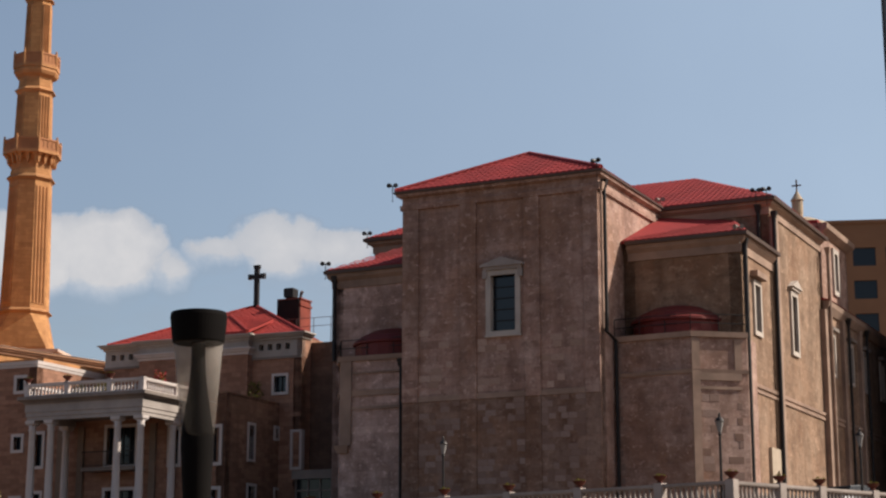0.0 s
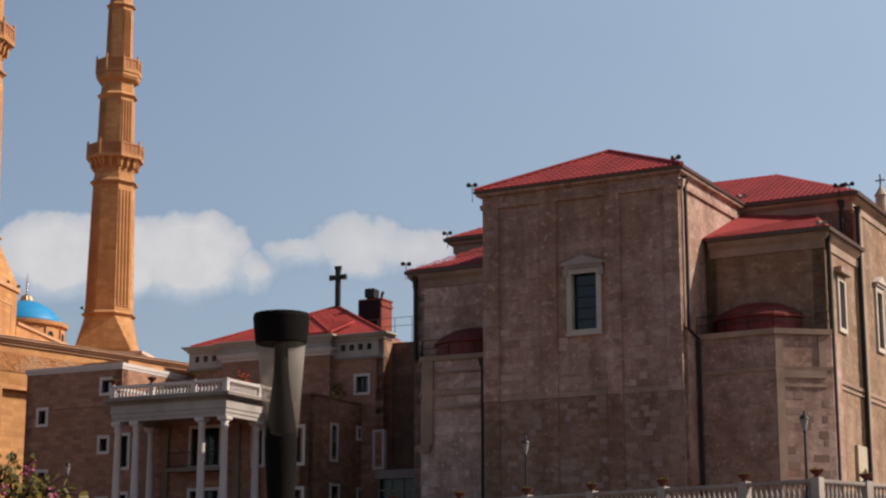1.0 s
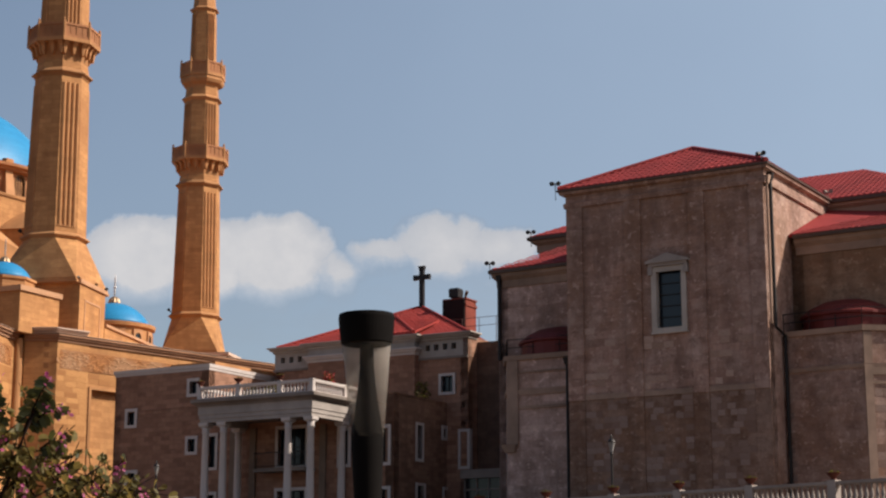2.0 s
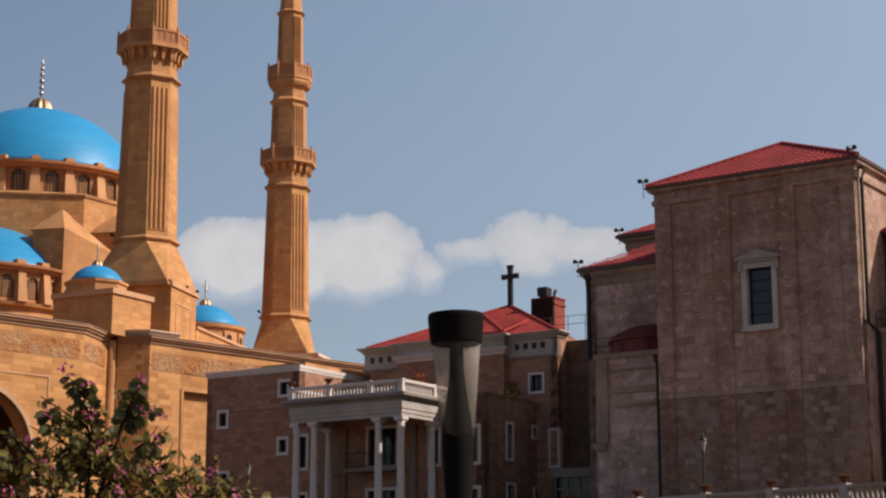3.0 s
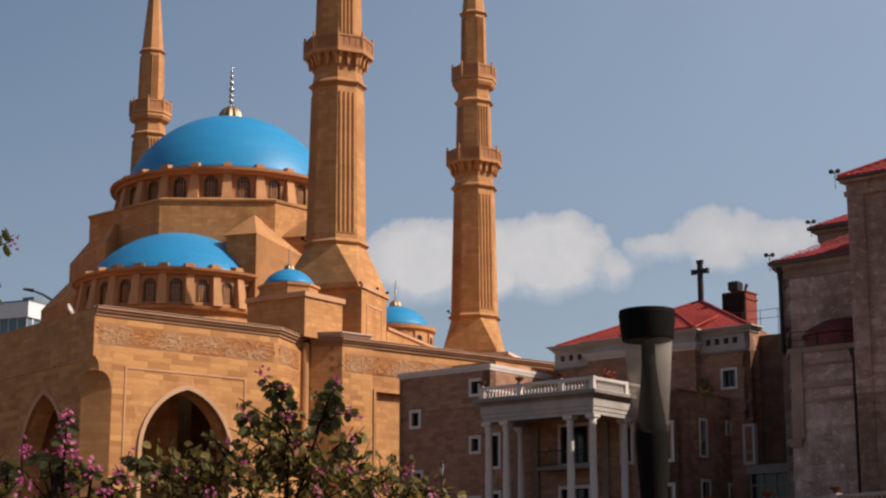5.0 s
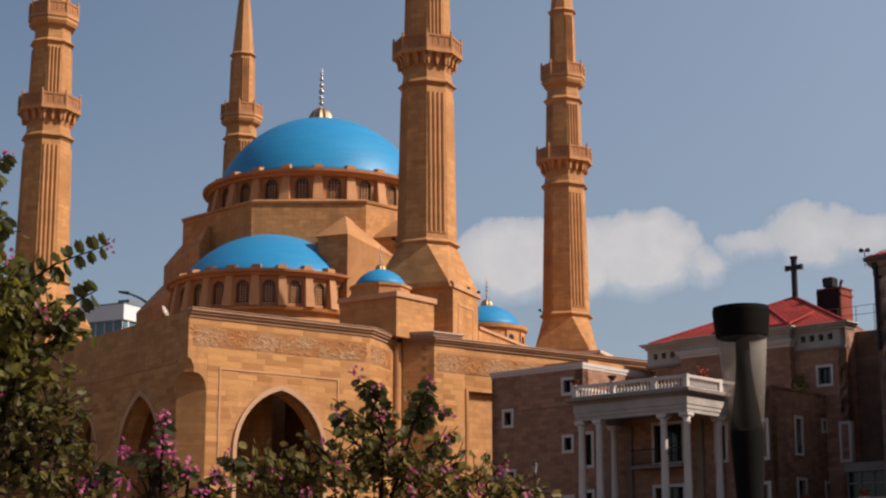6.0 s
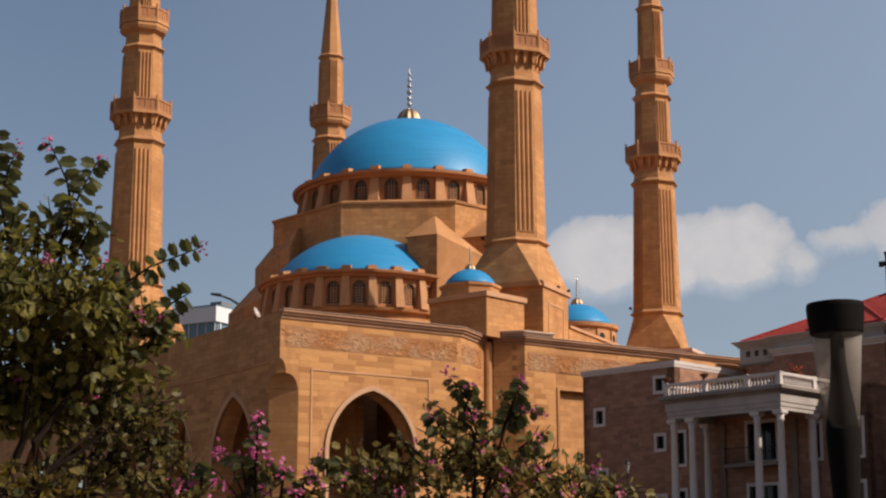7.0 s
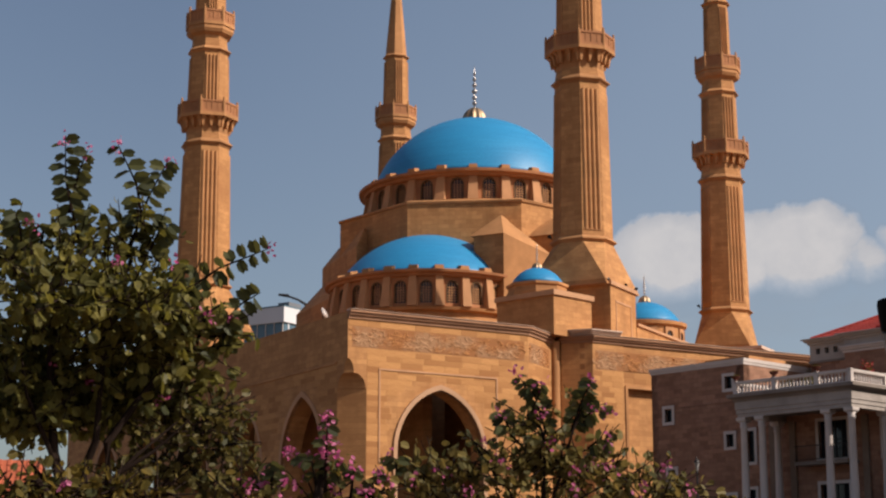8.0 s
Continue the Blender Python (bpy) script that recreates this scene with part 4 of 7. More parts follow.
def minaret():
    ob = thing("minaret", pose(0, 0, 0, 0, 0, -4.9), "tall ochre stone minaret with two balconies", "minaret", "minarets round the mosque")
    ph = math.pi / 8
    k = 1 / math.cos(ph)
    base = part("base", minaret_foot(2.8, 3.3, 2.25 * k), SAND, ob)
    part("base_coping", eave_box(B(), -3.3, 3.3, -3.3, 3.3, 26.8, 27.0, 0.5, 0.12), SAND_PLAIN, base)

    def stage(name, r0, z0, r1, z1, n, gap, rr, top=0.55):
        sh = part(name, lathe(B(), [(r0 * k, z0), (r1 * k, z1)], 8, phase=ph), SAND, ob)
        face = 2 * r1 * math.tan(ph)
        pitch = face * 0.72 / n
        lean = math.atan2(r0 - r1, z1 - z0)
        length = z1 - z0 - gap - top
        bm = B()
        prof = [(-rr, 0.03), (-rr * 0.8, -0.08), (0, -0.15), (rr * 0.8, -0.08), (rr, 0.03)]
        loft(bm, [[(x, y, z) for x, y in prof] for z in (0, length)])
        box(bm, -rr * 1.25, rr * 1.25, -0.07, 0.03, -0.12, 0.0)
        rib = part("rib", bm, SAND_PLAIN, sh)
        done = False
        for f in range(4):
            for j in range(n + 1):
                m = at_angle(r0 - (r0 - r1) * gap / (z1 - z0), math.pi / 4 + f * math.pi / 2, z0 + gap) @ Matrix.Translation(((j - n / 2) * pitch, 0, 0)) @ Matrix.Rotation(-lean, 4, "X")
                if done:
                    copy_thing(rib, m)
                else:
                    rib.matrix_basis, done = m, True
        return sh

    def collar(z, r, h, parent):
        part("collar", lathe(B(), [(r * k, z - h), ((r + 0.1) * k, z - h * 0.6), ((r + 0.3) * k, z - h * 0.2), ((r + 0.3) * k, z), ((r + 0.12) * k, z + h * 0.45), (r * k * 0.97, z + h * 0.9)], 8, phase=ph), SAND_PLAIN, parent)

    def balcony(name, z, r0, r1, corbelled=True):
        """Corbels, floor slab, parapet panels and posts; z is the floor."""
        body = [(r0 * 1.04 * k, z - 0.95), (r1 * 0.8 * k, z - 0.36)] if corbelled else [(r0 * 1.04 * k, z - 1.2), (r1 * 0.9 * k, z - 0.95), (r1 * 0.97 * k, z - 0.65), (r1 * 0.95 * k, z - 0.32)]
        g = part(name, lathe(B(), [(r0 * k, z - 1.75)] + body + [(r1 * k, z - 0.3), (r1 * k, z), (r0 * 0.6 * k, z)], 8, phase=ph), SAND_PLAIN, ob)
        width = 2 * r1 * math.tan(ph)
        if corbelled:
            corb = part("corbel", loft(B(), [[(-0.06, 0.1, z - 1.25), (0.06, 0.1, z - 1.25), (0.06, 0.5, z - 1.25), (-0.06, 0.5, z - 1.25)], [(-0.17, -0.0, z - 0.62), (0.17, -0.0, z - 0.62), (0.17, 0.6, z - 0.62), (-0.17, 0.6, z - 0.62)], [(-0.2, -0.28, z - 0.3), (0.2, -0.28, z - 0.3), (0.2, 0.6, z - 0.3), (-0.2, 0.6, z - 0.3)]]), SAND_PLAIN, g)
        bm = B()
        w = width / 2 - 0.1
        for z0, z1 in ((0.0, 0.22), (1.02, 1.2)):
            box(bm, -w, w, 0.02, 0.2, z + z0, z + z1)
        box(bm, -w, w, 0.09, 0.14, z + 0.22, z + 1.02)
        for x in (-w, -0.05, w - 0.1):
            box(bm, x, x + 0.1, 0.04, 0.19, z + 0.22, z + 1.02)
        for x in (-w / 2, w / 2):
            box(bm, x - 0.03, x + 0.03, 0.06, 0.17, z + 0.3, z + 0.95)
        panel = part("parapet_panel", bm, RED_STONE, g)
        post = part("post", loft(B(), [circle(0.13, z, 8), circle(0.13, z + 1.3, 8), circle(0.08, z + 1.36, 8), circle(0.11, z + 1.48, 8), circle(0.02, z + 1.62, 8)]), SAND_PLAIN, g)
        for i in range(8):
            mm = at_angle(r1 - 0.02, i * math.pi / 4, 0)
            if i:
                copy_thing(panel, mm)
            else:
                panel.matrix_basis = mm
            for j in range(3 if corbelled else 0):
                mc = mm @ Matrix.Translation(((j - 1) * width * 0.34, 0.32, 0))
                if i or j:
                    copy_thing(corb, mc)
                else:
                    corb.matrix_basis = mc
            mp = Matrix.Translation(((r1 - 0.12) * k * math.cos(ph + i * math.pi / 4), (r1 - 0.12) * k * math.sin(ph + i * math.pi / 4), 0))
            if i:
                copy_thing(post, mp)
            else:
                post.matrix_basis = mp
        return g

    s1 = stage("shaft", 2.27, 30.8, 1.98, 44.0, 3, 0.9, 0.15)
    collar(30.9, 2.25, 0.35, s1)
    collar(44.4, 1.97, 0.4, s1)
    part("neck", lathe(B(), [(1.98 * k, 44.5), (1.85 * k, 45.4)], 8, phase=ph), SAND, ob)
    balcony("gallery", 47.05, 1.85, 2.72)
    s2 = stage("upper_shaft", 1.8, 47.0, 1.65, 53.2, 3, 0.3, 0.13, 0.3)
    collar(53.55, 1.63, 0.35, s2)
    part("upper_neck", lathe(B(), [(1.63 * k, 53.6), (1.55 * k, 54.7)], 8, phase=ph), SAND, ob)
    balcony("upper_gallery", 56.1, 1.52, 2.2, False)
    s3 = stage("top_shaft", 1.29, 56.0, 1.16, 63.0, 3, 0.3, 0.095, 0.3)
    collar(63.3, 1.12, 0.3, s3)
    spot = part("spot_lamp", loft(B(), [[(-0.1, y, z) for y, z in ((-0.09, -0.09), (0.09, -0.09), (0.09, 0.09), (-0.09, 0.09))], [(0.14, y, z) for y, z in ((-0.15, -0.15), (0.15, -0.15), (0.15, 0.15), (-0.15, 0.15))]]), PIPE, ob, "black spot lamp on the ledge")
    spot.matrix_basis = pose(-2.5, -1.0, 31.5, 0, -50, 180)
    part("bracket", tube(B(), [(-0.1, 0, 0), (-0.4, 0, 0.05)], [0.04, 0.04], 6), PIPE, spot)
    part("spire", lathe(B(), [(1.14 * k, 63.3), (0.6 * k, 70.0), (0.05, 76.0)], 8, phase=ph), SAND_PLAIN, ob)
    return ob


first = minaret()
for i, (x, y) in enumerate(((-82.4, 136.0), (-43.85, 131.35), (-79.2, 171.4), (-41.33, 168.5))):
    m = pose(x, y, 0, 0, 0, -4.9 if i < 3 else 3.0)
    if i:
        last = copy_thing(first, m)
    else:
        first.matrix_basis = m
# the rear minaret stands on a slimmer foot
for ob in last.children:
    if ob.name.startswith("base"):
        foot = minaret_foot(2.2, 2.75, 2.22 / math.cos(math.pi / 8))
        slim = bpy.data.meshes.new("base")
        foot.to_mesh(slim)
        slim.materials.append(SAND)
        ob.data = slim
        for ledge in ob.children:
            ledge.matrix_basis = Matrix.Diagonal((0.83, 0.83, 1, 1))
# ---------------------------------------------------------------- church
church = thing("church", pose(-2.35, 89.8, 0, 0, 0, -26), "weathered grey limestone church with red tiled roofs", "church")
EAVE, LOW = 23.5, 20.4

choir = part("choir_wall", walls(B(), 0.3, 11.28, 0, 9.6, 0, EAVE, 0.7, [(5.06, 6.46, 15.85, 18.75)]), CHURCH, church)
part("choir_back", box(B(), 0.7, 10.8, 8.0, 8.8, 0, EAVE), CHURCH, church)
for x0, x1 in ((0.28, 1.2), (3.64, 4.54), (7.24, 8.09), (10.5, 11.3)):
    part("pilaster", box(B(), x0, x1, -0.11, 0.02, 12.45, 22.75), CHURCH, choir)
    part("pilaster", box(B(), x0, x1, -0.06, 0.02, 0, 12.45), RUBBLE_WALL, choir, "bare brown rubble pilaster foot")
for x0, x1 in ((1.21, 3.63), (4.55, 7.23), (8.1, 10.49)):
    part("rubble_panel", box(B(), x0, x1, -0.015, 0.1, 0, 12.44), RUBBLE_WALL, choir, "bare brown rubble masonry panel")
part("string_course", box(B(), 1.22, 10.48, -0.07, 0.02, 12.45, 12.72), CHURCH_TRIM, choir)
part("architrave", moulding(B(), [(0.3, 9.5), (0.3, 0), (11.28, 0), (11.28, 9.5)], [(-0.1, 22.7), (0.14, 22.7), (0.16, 22.95), (0.06, 23.0), (0.06, 23.35), (0.3, 23.42), (0.34, 23.56), (-0.1, 23.56)]), CHURCH, choir)
w = window(choir, pose(6.06, 0, 15.85), 1.38, 2.9, 0.27, WINDOW_STONE, 0.3, (0, 4), 0.12)
bm = box(B(), -1.05, 1.05, -0.22, 0.0, 3.18, 3.34)
loft(bm, [[(-1.2, y, 3.34), (1.2, y, 3.34), (1.2, y, 3.44), (0.0, y, 3.82), (-1.2, y, 3.44)] for y in (-0.32, 0.0)])
for s in (-1, 1):
    box(bm, s * 0.98 - 0.12, s * 0.98 + 0.12, -0.2, 0, 2.75, 3.18)
part("pediment", bm, BALUSTRADE, w)
part("sill", box(B(), -1.0, 1.0, -0.18, 0.0, -0.3, -0.2), WINDOW_STONE, w)
roof_faces("choir_roof", hip_faces(0.3, 11.28, 0, 22, 23.6, 26.1, 4.55, 0.2, 0.36), ROOF, church)
ridge_caps([((-0.06, -0.36, 23.76), (5.79, 4.19, 26.24)), ((11.64, -0.36, 23.76), (5.79, 4.19, 26.24)), ((5.79, 4.19, 26.24), (5.79, 15, 26.24))], ROOF, church)
part("choir_gutter", moulding(B(), [(0.0, 9.2), (0.0, -0.3), (11.58, -0.3), (11.58, 9.2)], [(-0.2, 23.58), (0.12, 23.58), (0.14, 23.68), (-0.2, 23.68)]), GUTTER, church)

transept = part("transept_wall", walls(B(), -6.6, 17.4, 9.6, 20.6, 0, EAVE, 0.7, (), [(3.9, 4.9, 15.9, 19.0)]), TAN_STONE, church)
part("transept_inner", box(B(), 15.0, 15.4, 10.4, 20.0, 0, 23), CHURCH, church)
part("transept_cornice", moulding(B(), [(-6.6, 20), (-6.6, 9.6), (17.4, 9.6), (17.4, 20.6)], [(-0.1, 22.8), (0.08, 22.8), (0.1, 23.2), (0.32, 23.35), (0.35, 23.55), (-0.1, 23.55)]), CHURCH_TRIM, transept)
roof_faces("transept_roof", hip_faces_x(-6.6, 17.4, 9.6, 20.6, 23.6, 26.55, 6.2), ROOF, church)
part("transept_gutter", moulding(B(), [(-7.0, 20), (-7.0, 9.2), (17.8, 9.2), (17.8, 21)], [(-0.2, 23.5), (0.12, 23.5), (0.14, 23.68), (-0.2, 23.68)]), GUTTER, church)
w = window(transept, side(17.4, 14.0, 15.9), 1.0, 3.1, 0.25, WINDOW_STONE, 0.3, (0, 4), 0.14)
bm = box(B(), -0.85, 0.85, -0.25, 0.0, 3.4, 3.55)
loft(bm, [[(-1.0, y, 3.55), (1.0, y, 3.55), (0.0, y, 4.0)] for y in (-0.35, 0.0)])
part("pediment", bm, WINDOW_STONE, w)

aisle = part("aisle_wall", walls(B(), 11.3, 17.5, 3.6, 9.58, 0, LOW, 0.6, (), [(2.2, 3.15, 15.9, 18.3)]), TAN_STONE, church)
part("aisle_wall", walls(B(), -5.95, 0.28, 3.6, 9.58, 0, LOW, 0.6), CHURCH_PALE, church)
part("aisle_inner", box(B(), 15.2, 15.5, 4.3, 9.0, 0, 20), CHURCH, church)
part("aisle_cornice", moulding(B(), [(11.55, 3.6), (17.5, 3.6), (17.5, 9.55)], [(-0.1, 19.6), (0.08, 19.6), (0.1, 20.0), (0.3, 20.2), (0.34, 20.42), (-0.1, 20.42)]), CHURCH_TRIM, aisle)
part("aisle_cornice", moulding(B(), [(-5.95, 9.5), (-5.95, 3.6), (0.2, 3.6)], [(-0.1, 19.6), (0.08, 19.6), (0.1, 20.0), (0.3, 20.2), (0.34, 20.42), (-0.1, 20.42)]), CHURCH_TRIM, aisle)
w = window(aisle, side(17.5, 6.27, 15.9), 0.95, 2.4, 0.24, WINDOW_STONE, 0.3, (0, 3), 0.12)
part("window_cornice", box(B(), -0.95, 0.95, -0.4, 0.0, 2.75, 3.05), CHURCH_TRIM, w)
roof_faces("aisle_roof", [[(11.3, 3.2, 20.5), (17.85, 3.2, 20.5), (15.4, 9.6, 22.55), (11.3, 9.6, 23.1)], [(17.85, 3.2, 20.5), (17.85, 9.6, 20.5), (15.4, 9.6, 22.55)]], ROOF, church)
roof_faces("aisle_roof", [[(-6.3, 3.2, 20.5), (0.3, 3.2, 20.5), (0.3, 9.6, 23.1), (-3.9, 9.6, 22.55)], [(-6.3, 9.6, 20.5), (-6.3, 3.2, 20.5), (-3.9, 9.6, 22.55)]], ROOF, church)
part("aisle_gutter", moulding(B(), [(11.55, 3.2), (17.9, 3.2), (17.9, 9.55)], [(-0.2, 20.4), (0.12, 20.4), (0.14, 20.58), (-0.2, 20.58)]), GUTTER, church)
part("aisle_gutter", moulding(B(), [(-6.25, 9.5), (-6.25, 3.25), (0.2, 3.25)], [(-0.2, 20.4), (0.12, 20.4), (0.14, 20.58), (-0.2, 20.58)]), GUTTER, church)

CHAP = 15.2


def chapel(poly, apse, side_face, stone):
    """A low angled chapel with coping, sunk panel and a red half dome behind a railing."""
    body = part("chapel_wall", prism(B(), poly, 0, CHAP), stone, church)
    edge = poly[:3] if side_face > 0 else poly[-3:]
    part("coping", moulding(B(), edge, [(-0.4, CHAP - 0.05), (0.14, CHAP - 0.05), (0.16, CHAP + 0.22), (-0.4, CHAP + 0.22)]), CHURCH_TRIM, body)
    part("band", moulding(B(), edge, [(-0.1, 13.35), (0.07, 13.35), (0.1, 13.55), (-0.1, 13.55)]), CHURCH_TRIM, body)
    part("apse_dome", lathe(B(), [(2.35, CHAP), (2.35, CHAP + 0.9), (2.5, CHAP + 0.95), (2.5, CHAP + 1.05), (2.1, CHAP + 1.4), (1.4, CHAP + 1.75), (0.5, CHAP + 1.95), (0.02, CHAP + 2.0)], 24, *apse), ROOF_RED, body, "red painted half dome")
    bm = B()
    for p, q in zip(edge, edge[1:]):
        p, q = Vector((*p, CHAP + 0.22)), Vector((*q, CHAP + 0.22))
        for h in (0.45, 0.9):
            tube(bm, [p + Vector((0, 0, h)), q + Vector((0, 0, h))], [0.025, 0.025], 5)
        n = int((q - p).length / 1.3)
        for i in range(n + 1):
            c = p.lerp(q, i / n)
            tube(bm, [c, c + Vector((0, 0, 0.9))], [0.025, 0.025], 5)
    part("railing", bm, PIPE, body)
    return body


right_chapel = chapel([(11.3, 2.0), (15.4, 1.7), (17.72, 3.52), (17.6, 5.5), (11.3, 5.5)], (14.0, 4.2), 1, CHURCH)
left_chapel = chapel([(0.28, 5.5), (-5.8, 5.5), (-5.95, 4.3), (-4.5, 1.9), (0.28, 2.0)], (-2.2, 4.2), -1, CHURCH_PALE)
# sunk panel with bands on the angled face
m = m_angled = Matrix.Translation((15.4, 1.7, 0)) @ Matrix.Rotation(math.atan2(1.82, 2.32), 4, "Z")
for bm_args in ((0.0, 0.42, -0.09, 0.05, 0, 15.1), (0.42, 2.6, -0.07, 0.05, 13.0, 13.35), (0.42, 2.6, -0.05, 0.05, 12.55, 12.7), (2.25, 2.62, -0.06, 0.05, 13.4, 15.1)):
    ob = part("panel_band", box(B(), *bm_args), CHURCH_TRIM, right_chapel)
    ob.matrix_basis = m
for z, h in ((14.45, 0.1), (13.25, 0.12), (12.5, 0.16)):
    part("panel_band", box(B(), -4.4, -0.1, 1.86, 2.02, z, z + h), CHURCH_TRIM, left_chapel)
part("panel_band", box(B(), -4.48, -3.8, 1.8, 2.0, 10.6, 15.15), CHURCH_TRIM, left_chapel)
part("bracket", loft(B(), [[(-4.6, 1.75, 10.2), (-4.0, 1.75, 10.2), (-4.0, 2.1, 10.2), (-4.6, 2.1, 10.2)], [(-4.75, 1.6, 10.6), (-3.85, 1.6, 10.6), (-3.85, 2.1, 10.6), (-4.75, 2.1, 10.6)]]), CHURCH_TRIM, left_chapel)

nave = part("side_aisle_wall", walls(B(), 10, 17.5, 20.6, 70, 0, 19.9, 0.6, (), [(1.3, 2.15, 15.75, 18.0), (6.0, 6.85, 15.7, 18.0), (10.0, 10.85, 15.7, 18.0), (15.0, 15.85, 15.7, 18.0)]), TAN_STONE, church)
part("side_aisle_inner", box(B(), 15.2, 15.5, 21.3, 69, 0, 19.5), CHURCH, church)
part("side_aisle_roof", loft(B(), [[(10, 20.6, 19.9), (17.95, 20.6, 19.9), (17.95, 70, 19.9), (10, 70, 19.9)], [(10, 20.6, 22.5), (10.4, 20.6, 22.5), (10.4, 70, 22.5), (10, 70, 22.5)]]), ROOF, church)
part("side_cornice", moulding(B(), [(17.5, 20.7), (17.5, 70)], [(-0.1, 19.2), (0.1, 19.2), (0.35, 19.6), (0.4, 19.9), (-0.1, 19.9)]), CHURCH_TRIM, nave)
STRING = [(-0.1, 12.72), (0.07, 12.72), (0.08, 12.86), (0.0, 12.88), (0.0, 12.98), (0.08, 13.0), (0.11, 13.16), (-0.1, 13.16)]
part("side_string", moulding(B(), [(17.5, 3.8), (17.5, 9.6)], STRING), CHURCH_TRIM, nave)
part("side_string", moulding(B(), [(17.42, 9.7), (17.42, 20.6), (17.52, 20.62), (17.52, 70)], STRING), CHURCH_TRIM, nave)
for y in (22.33, 27.03, 31.03, 36.03):
    w = window(nave, side(17.5, y, 15.75), 0.83, 2.2, 0.22, WINDOW_STONE, 0.3, (0, 3), 0.12)
    part("window_cornice", box(B(), -0.75, 0.75, -0.35, 0.0, 2.5, 2.7), WHITE_OLD, w)
for y, wd in ((9.7, 0.7), (20.2, 0.8), (24.6, 0.6), (29.2, 0.6)):
    part("buttress_strip", box(B(), 17.38, 17.72, y, y + wd, 0, 19.3 if y > 20 else 22.7), CHURCH_TRIM, nave)
tower = part("clerestory_block", walls(B(), 10.5, 17.46, 20.62, 27.5, 19.9, 24.6, 0.5, (), [(3.2, 4.0, 21.0, 23.3)]), CHURCH, church)
part("clerestory_cornice", moulding(B(), [(17.46, 20.7), (17.46, 27.5), (11, 27.5)], [(-0.1, 24.0), (0.1, 24.0), (0.45, 24.3), (0.5, 24.6), (-0.1, 24.6)]), CHURCH_TRIM, tower)
part("clerestory_lid", box(B(), 10.5, 17.4, 20.62, 27.5, 24.6, 24.8), ROOF, tower)
window(tower, side(17.46, 24.2, 21.0), 0.8, 2.3, 0.3, WINDOW_STONE, 0.25, (0, 3), 0.14)
part("nave_wall", walls(B(), 0, 11.5, 20.6, 70, 0, EAVE, 0.6), CHURCH, church)
roof_faces("nave_roof", hip_faces(0, 11.5, 20.6, 70, 23.6, 26.35, 0.2, 0.2), ROOF, church)
part("far_aisle_wall", walls(B(), -6.5, -0.02, 20.62, 70, 0, LOW, 0.6), CHURCH, church)
roof_faces("far_aisle_roof", [[(-6.9, 70, 20.5), (-6.9, 20.6, 20.5), (0, 20.6, 22.4), (0, 70, 22.4)]], ROOF, church)
# wall-foot niche with a pale arched surround
bm = arch_wall(B(), -0.85, 1.7, 6.0, 10.1, 0.18, [(0.35, 0.55, 8.7, 0.3, 6.0)], n=5)
niche = part("niche", bm, PALE_PATCH, church, "pale patch with an arched niche")
niche.matrix_basis = pose(17.68, 8.4, 0, 0, 0, 90)
bm = B()
bm.faces.new([bm.verts.new((s, 0.15, z)) for s, z in [(0.35 - 0.275, 6.0)] + [(0.35 + a, z) for a, z in pointed(0.55, 8.7, 0.3, 5)] + [(0.625, 6.0)]])
part("niche_back", bm, DARK, niche)


def pipe(pts, r=0.075, mat=None):
    ob = part("downpipe", tube(B(), pts, [r] * len(pts), 8), mat or PIPE, church)
    hop = Vector(pts[0])
    part("hopper", loft(B(), [[(hop.x + a * 0.1, hop.y + b * 0.1, hop.z - 0.3) for a, b in ((-1, -1), (1, -1), (1, 1), (-1, 1))], [(hop.x + a * 0.18, hop.y + b * 0.18, hop.z + 0.1) for a, b in ((-1, -1), (1, -1), (1, 1), (-1, 1))]]), mat or PIPE, ob)


pipe([(11.46, 0.5, 23.2), (11.46, 0.5, 15.5), (11.46, 1.75, 15.2), (11.46, 1.8, 5.5)], 0.1)
pipe([(11.42, 0.12, 23.0), (11.42, 0.12, 15.6)], 0.05, CHURCH_TRIM)
pipe([(-0.8, 1.84, 15.0), (-0.8, 1.84, 5.5)], 0.08)
pipe([(-5.8, 3.4, 20.2), (-5.8, 3.4, 15.5)], 0.12)
pipe([(17.72, 3.75, 20.2), (17.72, 3.75, 5.5)], 0.13)
pipe([(16.9, 9.4, 23.2), (16.9, 9.4, 21.4)], 0.1)
pipe([(17.75, 9.45, 22.8), (17.75, 9.45, 5.5)], 0.12)
pipe([(17.85, 20.95, 23.0), (17.85, 20.95, 5.5)], 0.11, CHURCH_TRIM)
pipe([(17.85, 25.5, 19.4), (17.85, 25.5, 5.5)], 0.09)
pipe([(17.85, 30.5, 19.4), (17.85, 30.5, 5.5)], 0.09)


def floodlight(x, y, z, a, mat=None):
    """Two small spot lamps on a bent bracket at a roof corner."""
    br = part("floodlight", tube(B(), [(0, 0, -0.9), (0, -0.1, -0.1), (0, 0.0, 0.25)], [0.035, 0.035, 0.03], 6), mat or PIPE, church, "pair of spot lamps on a bracket")
    br.matrix_basis = pose(x, y, z - 0.1, 0, 0, a) @ Matrix.Scale(0.75, 4)
    for s in (-1, 1):
        p = Vector((s * 0.15, 0, 0.3))
        part("lamp_head", tube(B(), [p + Vector((0, 0.14, 0.06)), p, p + Vector((s * 0.1, -0.25, -0.05))], [0.06, 0.13, 0.17], 10), mat or PIPE, br)
    part("cross_arm", tube(B(), [(-0.2, 0, 0.25), (0.2, 0, 0.25)], [0.025, 0.025], 6), mat or PIPE, br)


